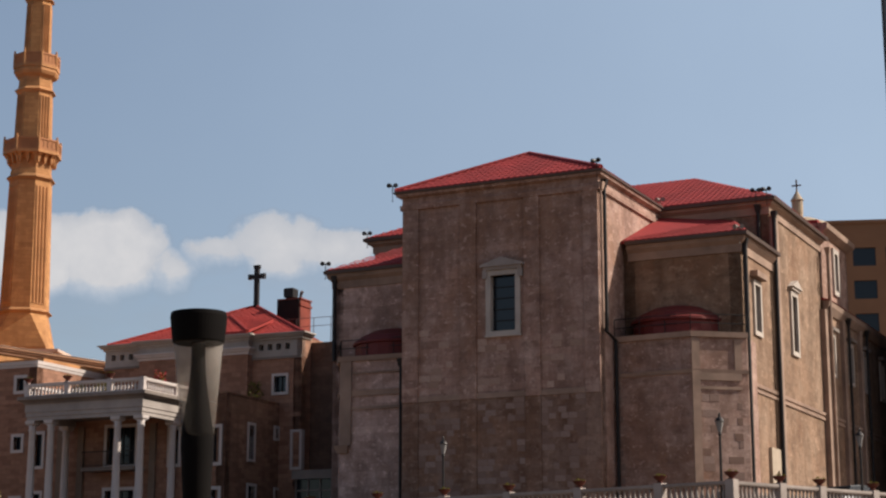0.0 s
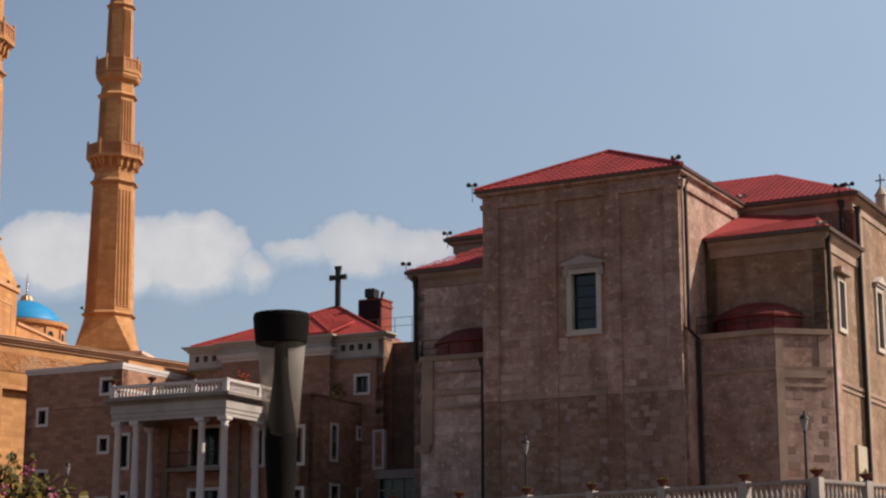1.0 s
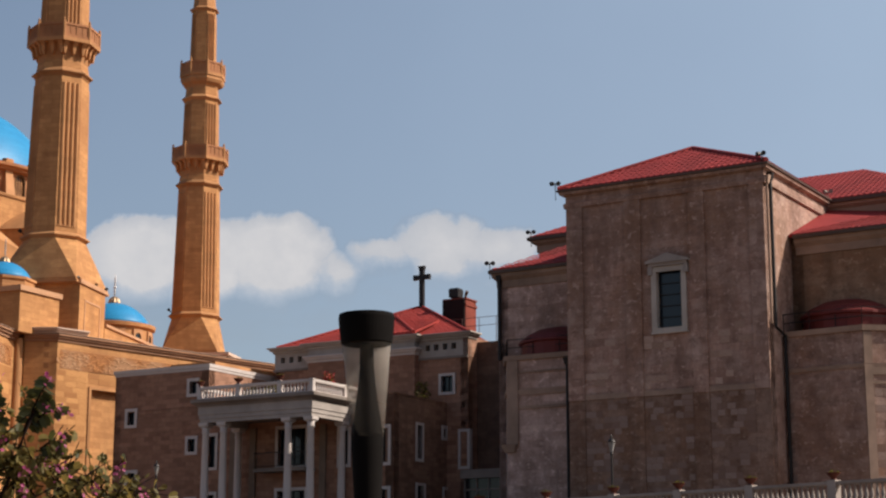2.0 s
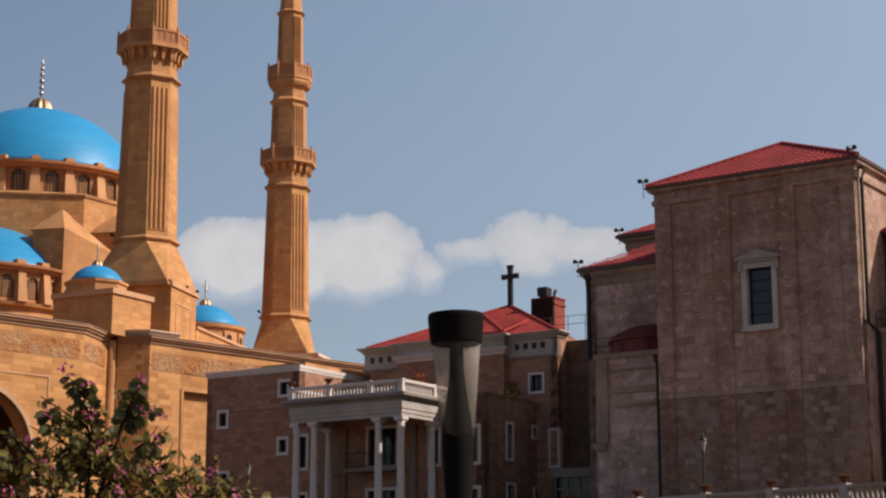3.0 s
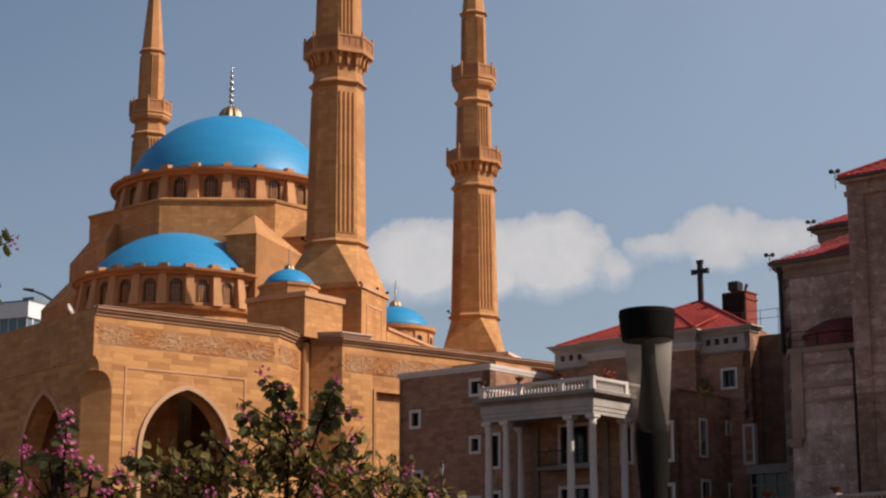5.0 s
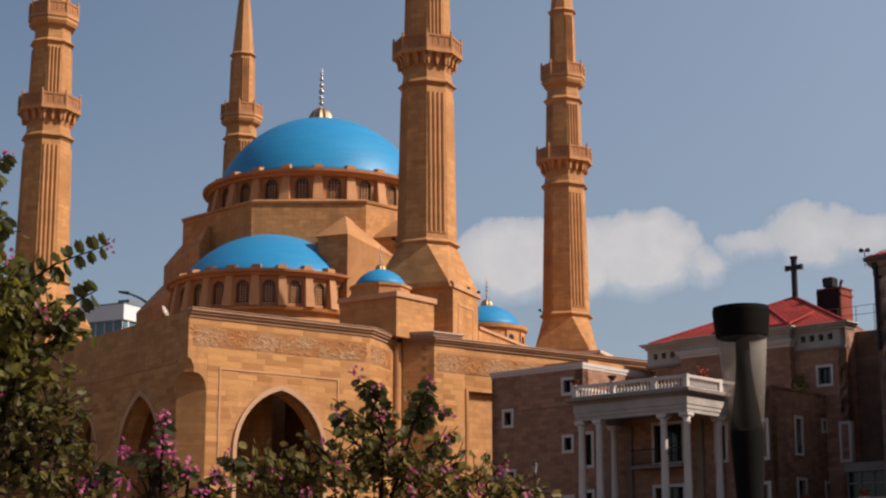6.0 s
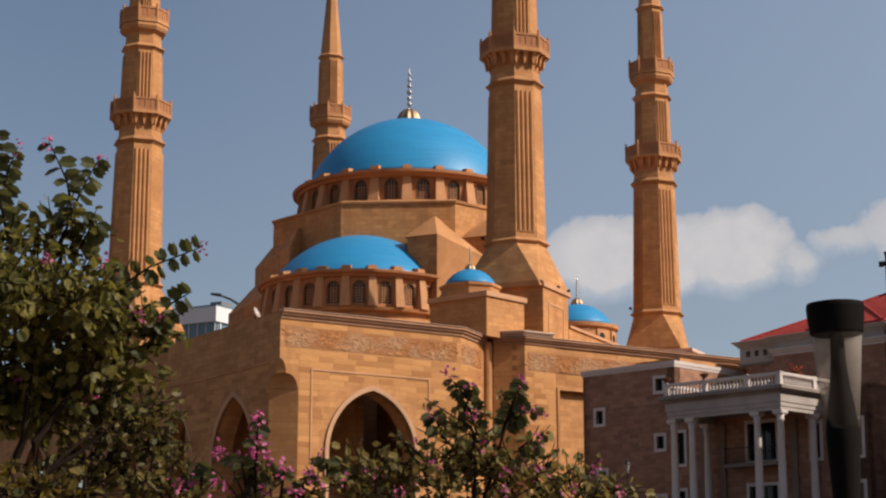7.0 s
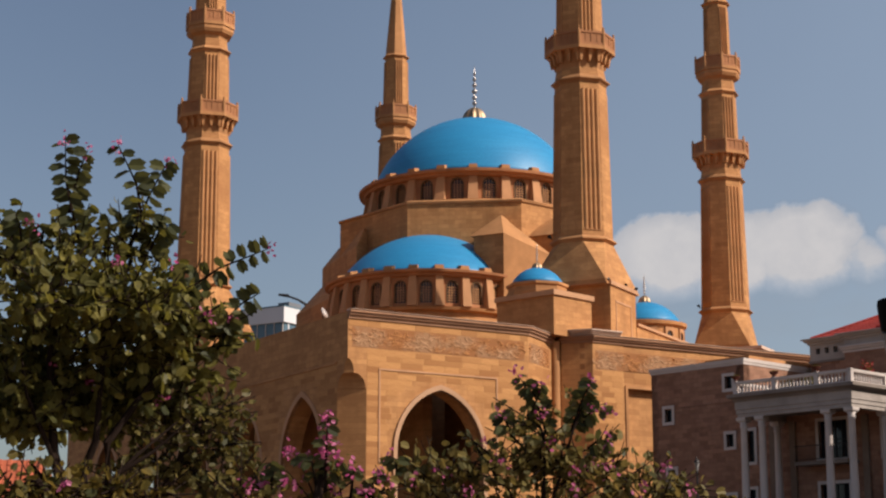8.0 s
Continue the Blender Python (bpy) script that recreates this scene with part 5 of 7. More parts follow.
floodlight(-0.2, -0.35, 23.95, 20)
floodlight(11.4, -0.3, 24.0, -10)
floodlight(-6.9, 9.2, 23.9, 20)
floodlight(-6.3, 3.2, 20.9, 30)
floodlight(17.5, 9.1, 23.95, 0)
floodlight(16.9, 9.1, 23.95, 20)
floodlight(17.6, 3.3, 20.7, 0, WHITE_OLD)
floodlight(11.6, 8.9, 23.95, 0, WHITE_OLD)

# dome and lantern far down the nave
m = church.matrix_basis.inverted()
c = m @ Vector((26.35, 125.3, 0))
cup = part("nave_dome", lathe(B(), [(2.9, 18), (2.9, 27.4), (3.1, 27.5), (3.05, 28.2), (2.85, 29.3), (2.2, 30.0), (1.2, 30.4), (0.4, 30.5)], 40, c.x, c.y), CREAM, church, "cream plastered dome", True)
part("lantern", lathe(B(), [(0.34, 30.4), (0.42, 31.0), (0.42, 31.8), (0.5, 31.9), (0.3, 32.2), (0.12, 32.5), (0.05, 32.7)], 16, c.x, c.y), CREAM, cup)
bm = box(B(), c.x - 0.05, c.x + 0.05, c.y - 0.05, c.y + 0.05, 32.6, 33.5)
box(bm, c.x - 0.35, c.x + 0.35, c.y - 0.04, c.y + 0.04, 33.0, 33.1)
part("dome_cross", bm, GUTTER, cup)

# ---------------------------------------------------------------- palace
palace = thing("palace", pose(-23.3, 116.5, 0, 0, 0, -24), "brown stone palace with white trim and red tiled roof", "palace")
FY, SX1, DECK = -6.53, 14.0, 14.45      # front of the lower storeys, their end wall, the roof deck
LOWER = [(-6.55, 14.05, 0.62, 0.9), (-6.36, 9.9, 0.62, 0.95), (-1.42, 12.05, 0.6, 0.82), (-1.42, 8.1, 0.6, 0.82), (0.22, 10.97, 0.6, 2.0), (0.22, 7.4, 0.6, 1.8), (6.5, 10.85, 2.1, 2.3), (6.5, 6.9, 2.1, 2.35), (13.35, 10.75, 0.5, 2.1), (13.35, 7.3, 0.5, 1.8), (10.4, 10.75, 0.6, 2.1)]
LSIDE = [(3.06, 11.15, 0.62, 2.1), (6.24, 12.75, 0.42, 0.6), (3.2, 8.3, 0.85, 1.2), (6.5, 8.3, 0.7, 1.15)]
UPPER = [(14.05, 15.72, 0.88, 1.05), (15.3, 10.9, 0.5, 2.2)]
holes = [(x + 8.0 - w / 2, x + 8.0 + w / 2, z, z + h) for x, z, w, h in LOWER]
lower = part("front_wall", wall(B(), (-8.0, FY), (SX1, FY), 0, 14.9, 0.6, holes), PALACE, palace)
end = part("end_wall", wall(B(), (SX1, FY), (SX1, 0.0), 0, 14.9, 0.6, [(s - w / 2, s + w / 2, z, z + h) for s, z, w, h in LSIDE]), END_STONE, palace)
for x, z, w, h in LOWER:
    big = w > 1.5
    window(lower, pose(x, FY, z), w, h, 0.2, WHITE, 0.3, (3, 1) if big else (0, 0), 0.07)
for s, z, w, h in LSIDE:
    window(end, side(SX1, FY + s, z), w, h, 0.17, WHITE, 0.3, (0, 0), 0.07)
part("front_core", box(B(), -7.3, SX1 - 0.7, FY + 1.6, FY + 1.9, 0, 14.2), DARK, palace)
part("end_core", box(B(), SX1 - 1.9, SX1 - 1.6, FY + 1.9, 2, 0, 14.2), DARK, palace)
part("deck", box(B(), -0.1, SX1 - 0.55, FY + 0.6, 0.0, DECK - 0.3, DECK), GREY_GROUND, palace)
part("deck_coping", moulding(B(), [(11.2, FY), (SX1, FY), (SX1, -0.1)], [(-0.6, 14.9), (0.05, 14.9), (0.07, 15.02), (-0.6, 15.02)]), END_STONE, palace)
# upper storey, set back behind the roof deck
UX0, UX1 = 0.5, 15.6
holes = [(x - UX0 - w / 2, x - UX0 + w / 2, z, z + h) for x, z, w, h in UPPER]
upper = part("upper_wall", wall(B(), (UX0, 0), (UX1, 0), 0, 17.95, 0.6, holes), PALACE, palace)
part("upper_end_wall", wall(B(), (UX1, 0), (UX1, 14), 0, 17.95, 0.6), PALACE, palace)
part("upper_end_wall", wall(B(), (UX0, 14), (UX0, 0.0), 12, 17.95, 0.6), PALACE, palace)
part("back_wall", wall(B(), (UX1, 14), (-8.0, 14), 0, 17.6, 0.6), PALACE, palace)
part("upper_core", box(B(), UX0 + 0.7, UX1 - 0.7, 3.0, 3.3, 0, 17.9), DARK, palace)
for x, z, w, h in UPPER:
    window(upper, pose(x, 0, z), w, h, 0.17, WHITE, 0.3, (1, 0) if w > 0.6 else (0, 0), 0.08)
part("rear_wing_wall", wall(B(), (UX1, 1.2), (20.6, 1.2), 0, 19.0, 0.6), GAP_STONE, palace)
part("rear_wing_roof", box(B(), UX1, 20.6, 1.8, 9, 18.6, 18.9), PALACE, palace)
# attic with small square vents and the white cornice
vents = [(x - UX0 - 0.17, x - UX0 + 0.17, 18.5, 18.9) for x in (1.15, 1.85, 2.55, 12.6, 13.25, 13.9, 14.55)]
attic = part("attic", wall(B(), (UX0 - 0.02, -0.02), (UX1 + 0.02, -0.02), 17.95, 19.3, 0.4, vents), ATTIC, palace)
part("attic", wall(B(), (UX1 + 0.02, -0.02), (UX1 + 0.02, 14), 17.95, 19.3, 0.4), PALACE, palace)
part("attic", wall(B(), (UX0 - 0.02, 14), (UX0 - 0.02, 0.38), 17.95, 19.3, 0.4), PALACE, palace)
part("central_bay", box(B(), 3.62, 11.93, -0.6, 0.02, 14.46, 18.3), PALACE, palace)
part("central_attic", box(B(), 3.61, 11.94, -0.61, 0.0, 18.31, 19.2), ATTIC, palace)
part("attic_core", box(B(), UX0 + 0.4, UX1 - 0.4, 0.9, 1.1, 17.9, 19.2), DARK, palace)
part("main_cornice", moulding(B(), [(UX0, 3), (UX0, -0.05), (3.6, -0.05), (3.6, -0.62), (11.95, -0.62), (11.95, -0.05), (UX1, -0.05), (UX1, 1.1)], cornice(19.55, 0.4, 0.42)), ATTIC, palace)
part("lower_cornice", moulding(B(), [(3.62, -0.1), (3.62, -0.6), (11.93, -0.6), (11.93, -0.1)], cornice(18.7, 0.45, 0.3)), WHITE, palace)
part("attic_foot", moulding(B(), [(UX0, 2), (UX0, -0.02), (UX1, -0.02)], [(-0.05, 17.9), (0.08, 17.9), (0.1, 18.05), (-0.05, 18.05)]), WHITE_OLD, palace)
RC = [(UX0 + 0.05, 0.05, 19.45), (UX1 - 0.05, 0.05, 19.45), (12.4, 13.95, 19.45), (UX0 + 0.05, 13.95, 19.45)]
RA, RB = (7.95, 7.0, 22.75), (8.15, 7.0, 22.75)
roof_faces("main_roof", [[RC[0], RC[1], RB, RA], [RC[1], RC[2], RB], [RC[2], RC[3], RA, RB], [RC[3], RC[0], RA]], ROOF_BRIGHT, palace)
roof_faces("front_gablet", [[(6.2, -0.75, 19.6), (11.95, -0.75, 19.6), (8.6, 2.6, 21.35)], [(11.95, -0.75, 19.6), (11.95, 2.6, 20.85), (8.6, 2.6, 21.35)], [(6.2, 2.6, 20.9), (6.2, -0.75, 19.6), (8.6, 2.6, 21.35)]], ROOF_BRIGHT, palace)
ridge_caps([((0.55, 0.05, 19.6), (8.0, 7.0, 22.9)), ((15.55, 0.05, 19.6), (8.1, 7.0, 22.9)), ((11.95, -0.75, 19.73), (8.6, 2.6, 21.5))], ROOF_BRIGHT, palace)
cr = part("cross", box(B(), -0.17, 0.17, -0.12, 0.12, 22.6, 25.65), PIPE, palace, "tall black cross on the roof ridge")
cr.matrix_basis = pose(8.12, 6.9, 0)
bm = B()
for s in (-1, 1):
    loft(bm, [[(s * 0.16, y, z) for y, z in ((-0.11, 24.85), (0.11, 24.85), (0.11, 25.15), (-0.11, 25.15))], [(s * 0.66, y, z) for y, z in ((-0.13, 24.81), (0.13, 24.81), (0.13, 25.19), (-0.13, 25.19))]])
part("cross_arm", bm, PIPE, cr)
part("cross_cap", loft(B(), [[(x, y, 25.5) for x, y in ((-0.18, -0.13), (0.18, -0.13), (0.18, 0.13), (-0.18, 0.13))], [(x, y, 25.8) for x, y in ((-0.24, -0.15), (0.24, -0.15), (0.24, 0.15), (-0.24, 0.15))]]), PIPE, cr)
# dark slab that paints the chimney's unlit front
part("soot_face", box(B(), 10.64, 12.36, 5.38, 5.5, 20.0, 22.84), CHIMNEY_SHADE, palace)
ch = part("chimney", box(B(), 10.7, 12.4, 5.5, 7.0, 20.0, 22.85), BRICK_RED, palace, "red brick chimney")
part("chimney_band", box(B(), 10.63, 12.47, 5.43, 7.07, 22.4, 22.55), BRICK_RED, ch)
part("chimney_cap", box(B(), 10.63, 12.47, 5.43, 7.07, 22.85, 22.95), BRICK_RED, ch)
part("chimney_pot", loft(B(), [square(0.25, 22.95, 11.25, 6.2), square(0.25, 23.1, 11.25, 6.2), square(0.36, 23.14, 11.25, 6.2), square(0.38, 23.68, 11.25, 6.2), square(0.3, 23.78, 11.25, 6.2)]), PIPE, ch, "black metal chimney cowl")
part("chimney_flue", tube(B(), [(12.1, 6.0, 22.9), (12.15, 6.0, 23.25), (12.3, 5.9, 23.45)], [0.1, 0.1, 0.12], 8), GUTTER, ch)
bm = B()
for z in (20.35, 20.9):
    tube(bm, [(12.5, 2.5, z), (20.2, 2.5, z)], [0.02, 0.02], 5)
for i in range(7):
    tube(bm, [(12.5 + 1.28 * i, 2.5, 19.0), (12.5 + 1.28 * i, 2.5, 20.9)], [0.025, 0.025], 5)
part("roof_rail", bm, GUTTER, palace)

# annex: the raised block over the lower storeys
annex = part("annex_wall", wall(B(), (-8.0, FY), (-0.16, FY), 14.9, 17.6, 0.6, [(6.28, 6.88, 15.85, 16.67)]), PALACE, palace)
part("annex_end_wall", wall(B(), (-0.16, FY), (-0.16, 10), 14.0, 17.6, 0.6), PALACE, palace)
part("annex_end_wall", wall(B(), (-8.0, 10), (-8.0, FY), 0, 17.6, 0.6), PALACE, palace)
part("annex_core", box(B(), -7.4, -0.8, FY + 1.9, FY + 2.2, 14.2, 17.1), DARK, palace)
part("annex_roof", box(B(), -7.95, -0.2, FY + 0.05, 10, 17.2, 17.5), GREY_GROUND, palace)
window(annex, pose(-1.42, FY, 15.85), 0.6, 0.82, 0.2, WHITE, 0.3, (0, 0), 0.07)
part("annex_coping", moulding(B(), [(-8.0, 10), (-8.0, FY), (-0.16, FY), (-0.16, 10)], [(-0.4, 17.35), (0.04, 17.35), (0.06, 17.5), (0.1, 17.53), (0.12, 17.75), (-0.4, 17.75)]), WHITE, palace)
part("annex_penthouse", box(B(), -4.3, -0.6, FY + 1.2, 5, 17.5, 18.1), SAND_PLAIN, palace)

# columned porch with a roof terrace
PX, PY, PL = 11.1, -11.15, 2.47
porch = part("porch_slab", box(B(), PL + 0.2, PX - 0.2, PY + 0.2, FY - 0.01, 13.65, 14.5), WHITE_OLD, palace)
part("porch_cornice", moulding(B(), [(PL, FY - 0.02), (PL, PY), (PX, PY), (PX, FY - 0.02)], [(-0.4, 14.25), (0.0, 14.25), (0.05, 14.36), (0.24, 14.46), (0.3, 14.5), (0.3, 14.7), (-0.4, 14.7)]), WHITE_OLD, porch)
part("porch_frieze", moulding(B(), [(PL + 0.1, FY - 0.02), (PL + 0.1, PY + 0.1), (PX - 0.1, PY + 0.1), (PX - 0.1, FY - 0.02)], [(-0.5, 13.27), (-0.06, 13.27), (-0.06, 13.48), (-0.01, 13.5), (-0.01, 13.74), (0.04, 13.76), (0.04, 14.26), (-0.5, 14.27)]), PORCH_STONE, porch)


def column(x, y):
    ob = part("column", lathe(B(), [(0.23, 0), (0.255, 5.8), (0.245, 8.7), (0.2, 12.62), (0.235, 12.68), (0.235, 12.78), (0.2, 12.83), (0.28, 13.05)], 28, 0, 0), WHITE, palace)
    for p in ob.data.polygons:
        p.use_smooth = len(p.vertices) == 4
    part("capital", loft(B(), [square(0.25, 13.0), square(0.33, 13.1), square(0.33, 13.28)]), WHITE, ob)
    ob.matrix_basis = pose(x, y, 0)
    return ob


col = column(PX - 0.42, PY + 0.48)
for x, y in ((PX - 2.05, PY + 0.48), (PL + 1.75, PY + 0.48), (PL + 0.38, PY + 0.48), (PX - 0.42, PY + 3.9), (PL + 0.38, PY + 3.9)):
    copy_thing(col, pose(x, y, 0))
for x in (2.0, 3.55, 8.9, 10.3):
    part("wall_pilaster", box(B(), x - 0.22, x + 0.22, FY - 0.18, FY + 0.02, 0, 13.3), PALACE_PALE, palace)
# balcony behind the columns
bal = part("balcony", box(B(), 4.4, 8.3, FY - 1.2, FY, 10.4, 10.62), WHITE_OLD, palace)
bm = B()
for i in range(26):
    tube(bm, [(4.45 + 0.15 * i, FY - 1.15, 10.6), (4.45 + 0.15 * i, FY - 1.15, 11.55)], [0.016, 0.016], 4)
box(bm, 4.4, 8.3, FY - 1.19, FY - 1.11, 11.55, 11.61)
box(bm, 4.4, 8.3, FY - 1.17, FY - 1.13, 10.72, 10.76)
part("balcony_rail", bm, PIPE, bal)
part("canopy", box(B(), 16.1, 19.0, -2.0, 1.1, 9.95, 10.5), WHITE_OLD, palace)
lean = part("lean_to", box(B(), 16.2, 18.9, -1.7, 1.05, 5, 9.95), PANE, palace)
for x in (16.25, 17.1, 17.95, 18.75):
    part("mullion", box(B(), x, x + 0.09, -1.78, -1.7, 5, 9.95), WHITE_OLD, lean)
part("transom", box(B(), 16.2, 18.9, -1.78, -1.7, 9.2, 9.3), WHITE_OLD, lean)


def baluster_mesh(h):
    bm = B()
    prof = [(0.075, 0), (0.075, 0.06 * h), (0.04, 0.1 * h), (0.085, 0.3 * h), (0.08, 0.42 * h), (0.035, 0.75 * h), (0.05, 0.85 * h), (0.075, 0.93 * h), (0.075, h)]
    lathe(bm, prof, 7)
    me = bpy.data.meshes.new("baluster")
    bm.to_mesh(me)
    bm.free()
    for p in me.polygons:
        p.use_smooth = len(p.vertices) == 4
    me.materials.append(BALUSTRADE if h > 0.6 else WHITE)
    return me


def balusters(parent, mesh, p, q, z, pitch, skip=()):
    p, q = Vector((*p, z)), Vector((*q, z))
    n = int((q - p).length / pitch)
    for i in range(n):
        c = p.lerp(q, (i + 0.5) / n)
        s = (c - p).length
        if any(abs(s - k) < 0.28 for k in skip):
            continue
        share("baluster", mesh, parent, Matrix.Translation(c))


# terrace balustrade
tl = [(PL, FY - 0.1), (PL, PY), (PX, PY), (PX, FY + 1.0)]
tb = part("terrace_balustrade", moulding(B(), tl, [(-0.26, 15.32), (-0.02, 15.32), (0.0, 15.4), (0.0, 15.5), (-0.26, 15.5)]), WHITE, palace)
part("plinth", moulding(B(), tl, [(-0.26, 14.66), (-0.02, 14.66), (-0.02, 14.8), (-0.26, 14.8)]), WHITE, tb)
mesh = baluster_mesh(0.54)
balusters(tb, mesh, (PL + 0.3, PY + 0.14), (PX - 0.3, PY + 0.14), 14.79, 0.25, (2.75, 5.85))
balusters(tb, mesh, (PX - 0.14, PY + 0.3), (PX - 0.14, FY + 0.9), 14.79, 0.25, (3.4,))
for x, y in ((PX - 0.14, PY + 0.14), (PL + 0.14, PY + 0.14), (PL + 3.05, PY + 0.14), (PL + 6.15, PY + 0.14), (PX - 0.14, PY + 3.7)):
    part("pillar", box(B(), x - 0.14, x + 0.14, y - 0.14, y + 0.14, 14.66, 15.54), WHITE, tb)

# ---------------------------------------------------------------- street terrace with balustrade
TZ = 6.0
cx, cy = 11.6, 70.5
dl = Vector((math.cos(radians(139.5)), math.sin(radians(139.5))))
dr = Vector((math.cos(radians(40.8)), math.sin(radians(40.8))))
corner = Vector((cx, cy))
endl, endr = corner + dl * 30, corner + dr * 24
terrace = part("terrace", prism(B(), [tuple(endl), tuple(corner), tuple(endr), (60, 120), (20, 150), (-20, 104)], 0, TZ), GREY_GROUND, None)
tagged(terrace, "raised stone street terrace in front of the church", "terrace", kind="structure")
balustrade = thing("balustrade", pose(0, 0, 0), "white stone balustrade edging the street terrace", "balustrade")
line = [tuple(endl), (cx, cy), tuple(endr)]
part("rail", moulding(B(), line, [(-0.3, 6.84), (-0.03, 6.84), (0.0, 6.9), (0.0, 7.0), (-0.3, 7.0)]), BALUSTRADE, balustrade)
part("plinth", moulding(B(), line, [(-0.3, TZ), (0.0, TZ), (0.0, 6.2), (-0.3, 6.2)]), BALUSTRADE, balustrade)
mesh = baluster_mesh(0.66)
inl, inr = Vector((-dl.y, dl.x)) * -0.15, Vector((-dr.y, dr.x)) * 0.15
posts_l, posts_r = (0.0, 3.45, 7.6, 11.5, 15.3, 19.5, 24.0, 28.0), (3.4, 6.1, 9.9, 13.5, 17.5)
balusters(balustrade, mesh, tuple(corner + inl), tuple(endl + inl), 6.19, 0.255, posts_l)
balusters(balustrade, mesh, tuple(corner + inr), tuple(endr + inr), 6.19, 0.255, posts_r)
pots = []
for d, s, inn in [(dl, s, inl) for s in posts_l] + [(dr, s, inr) for s in posts_r]:
    c = corner + d * s + inn
    ob = part("pillar", box(B(), -0.2, 0.2, -0.2, 0.2, TZ, 7.06), BALUSTRADE, balustrade)
    ob.matrix_basis = pose(c.x, c.y, 0, 0, 0, math.degrees(math.atan2(d.y, d.x)))
    pots.append((c, 7.06))


def flower_pot(m, seed):
    ob = thing("flower_pot", m, "terracotta bowl with a low plant on a pillar", "flower pot", "flower pots on the balustrade")
    part("bowl", lathe(B(), [(0.12, 0), (0.14, 0.04), (0.09, 0.08), (0.2, 0.16), (0.29, 0.27), (0.31, 0.3), (0.27, 0.3), (0.2, 0.24)], 20), TERRA, ob)
    rnd = random.Random(seed)
    verts, faces = [], []
    for i in range(34):
        a, r = rnd.uniform(0, 6.28), rnd.uniform(0, 0.22)
        p = Vector((r * math.cos(a), r * math.sin(a), 0.25 + rnd.uniform(0, 0.12)))
        u = Vector((rnd.uniform(-1, 1), rnd.uniform(-1, 1), rnd.uniform(0.0, 0.9))).normalized() * 0.09
        v = Vector((rnd.uniform(-1, 1), rnd.uniform(-1, 1), 0)).normalized() * 0.03
        k = len(verts)
        verts += [tuple(p), tuple(p + u * 0.5 + v), tuple(p + u), tuple(p + u * 0.5 - v)]
        faces.append((k, k + 1, k + 2, k + 3))
    me = bpy.data.meshes.new("plant")
    me.from_pydata(verts, [], faces)
    me.materials.append(LEAF)
    pl = new("foliage", me)
    pl.parent = ob
    tagged(pl, kind="stuff")
    return ob


def leaf_material(name, c1, c2, glow):
    m = Nodes(name, 0.5)
    m.b.inputs["Specular IOR Level"].default_value = 0.15
    rnd = m.t.nodes.new("ShaderNodeNewGeometry").outputs["Random Per Island"]
    col = m.mix(rnd, c1, c2)
    col = m.mix(m.grey(m.noise(30.0, 3.0), 0.3, 0.7, 0.0, 0.4), col, tuple(0.6 * c for c in c1))
    m.color(col)
    tr = m.node("ShaderNodeBsdfTranslucent", Color=m.mix(0.5, col, glow))
    mx = m.node("ShaderNodeMixShader", Fac=0.35)
    m.t.links.new(m.b.outputs[0], mx.inputs[1])
    m.t.links.new(tr.outputs[0], mx.inputs[2])
    m.t.links.new(mx.outputs[0], m.t.nodes["Material Output"].inputs[0])
    return m.mat


LEAF = leaf_material("green_leaves", (0.034, 0.041, 0.015), (0.20, 0.172, 0.046), (0.40, 0.34, 0.05))
PETAL = leaf_material("magenta_petals", (0.40, 0.04, 0.16), (0.55, 0.2, 0.32), (0.6, 0.12, 0.28))
for i, (c, z) in enumerate(pots):
    m = pose(c.x, c.y, z)
    if i:
        copy_thing(pots_first, m)
    else:
        pots_first = flower_pot(m, 5)
palm = palace.matrix_basis
for i, (x, y) in enumerate(((PL + 0.14, PY + 0.14), (PL + 3.05, PY + 0.14), (PL + 6.15, PY + 0.14))):
    p = palm @ Vector((x, y, 15.56))
    copy_thing(pots_first, Matrix.Translation(p))


def street_lamp(m):
    ob = thing("street_lamp", m, "slim black lantern post behind the balustrade", "street lamp", "lantern posts")
    part("post", lathe(B(), [(0.1, 0), (0.1, 0.3), (0.06, 0.35), (0.05, 2.9), (0.08, 2.95), (0.05, 3.05)], 12), PIPE, ob)
    part("lantern", lathe(B(), [(0.07, 3.05), (0.17, 3.5), (0.15, 3.52)], 6), LANTERN, ob)
    part("hood", lathe(B(), [(0.2, 3.5), (0.14, 3.62), (0.05, 3.7), (0.05, 3.78), (0.01, 3.88)], 12), PIPE, ob)
    return ob


spots = [corner + dl * s + inl * 4 for s in (15.75, 0.75)] + [corner + dr * 9.75 + inr * 4]
for i, c in enumerate(spots):
    m = pose(c.x, c.y, TZ)
    if i:
        copy_thing(sl, m)
    else:
        sl = street_lamp(m)
copy_thing(sl, pose(-26.73, 100.5, 6.7))
base = part("lamp_mound", prism(B(), [(-29, 97), (-20, 94), (-18, 98), (-27, 103)], 0, 6.7), GREY_GROUND, None)
tagged(base, "raised paved street bank below the palace", "terrace", kind="structure")

# ---------------------------------------------------------------- cars parked on the terrace
RUBBER = plain("black_tyre_rubber", (0.012, 0.012, 0.012), 0.85, var=0.3)
CHROME = plain("dull_wheel_metal", (0.35, 0.35, 0.36), 0.35, 0.8, var=0.2)
RED_LENS = plain("red_lamp_lens", (0.25, 0.01, 0.01), 0.25, var=0.1)


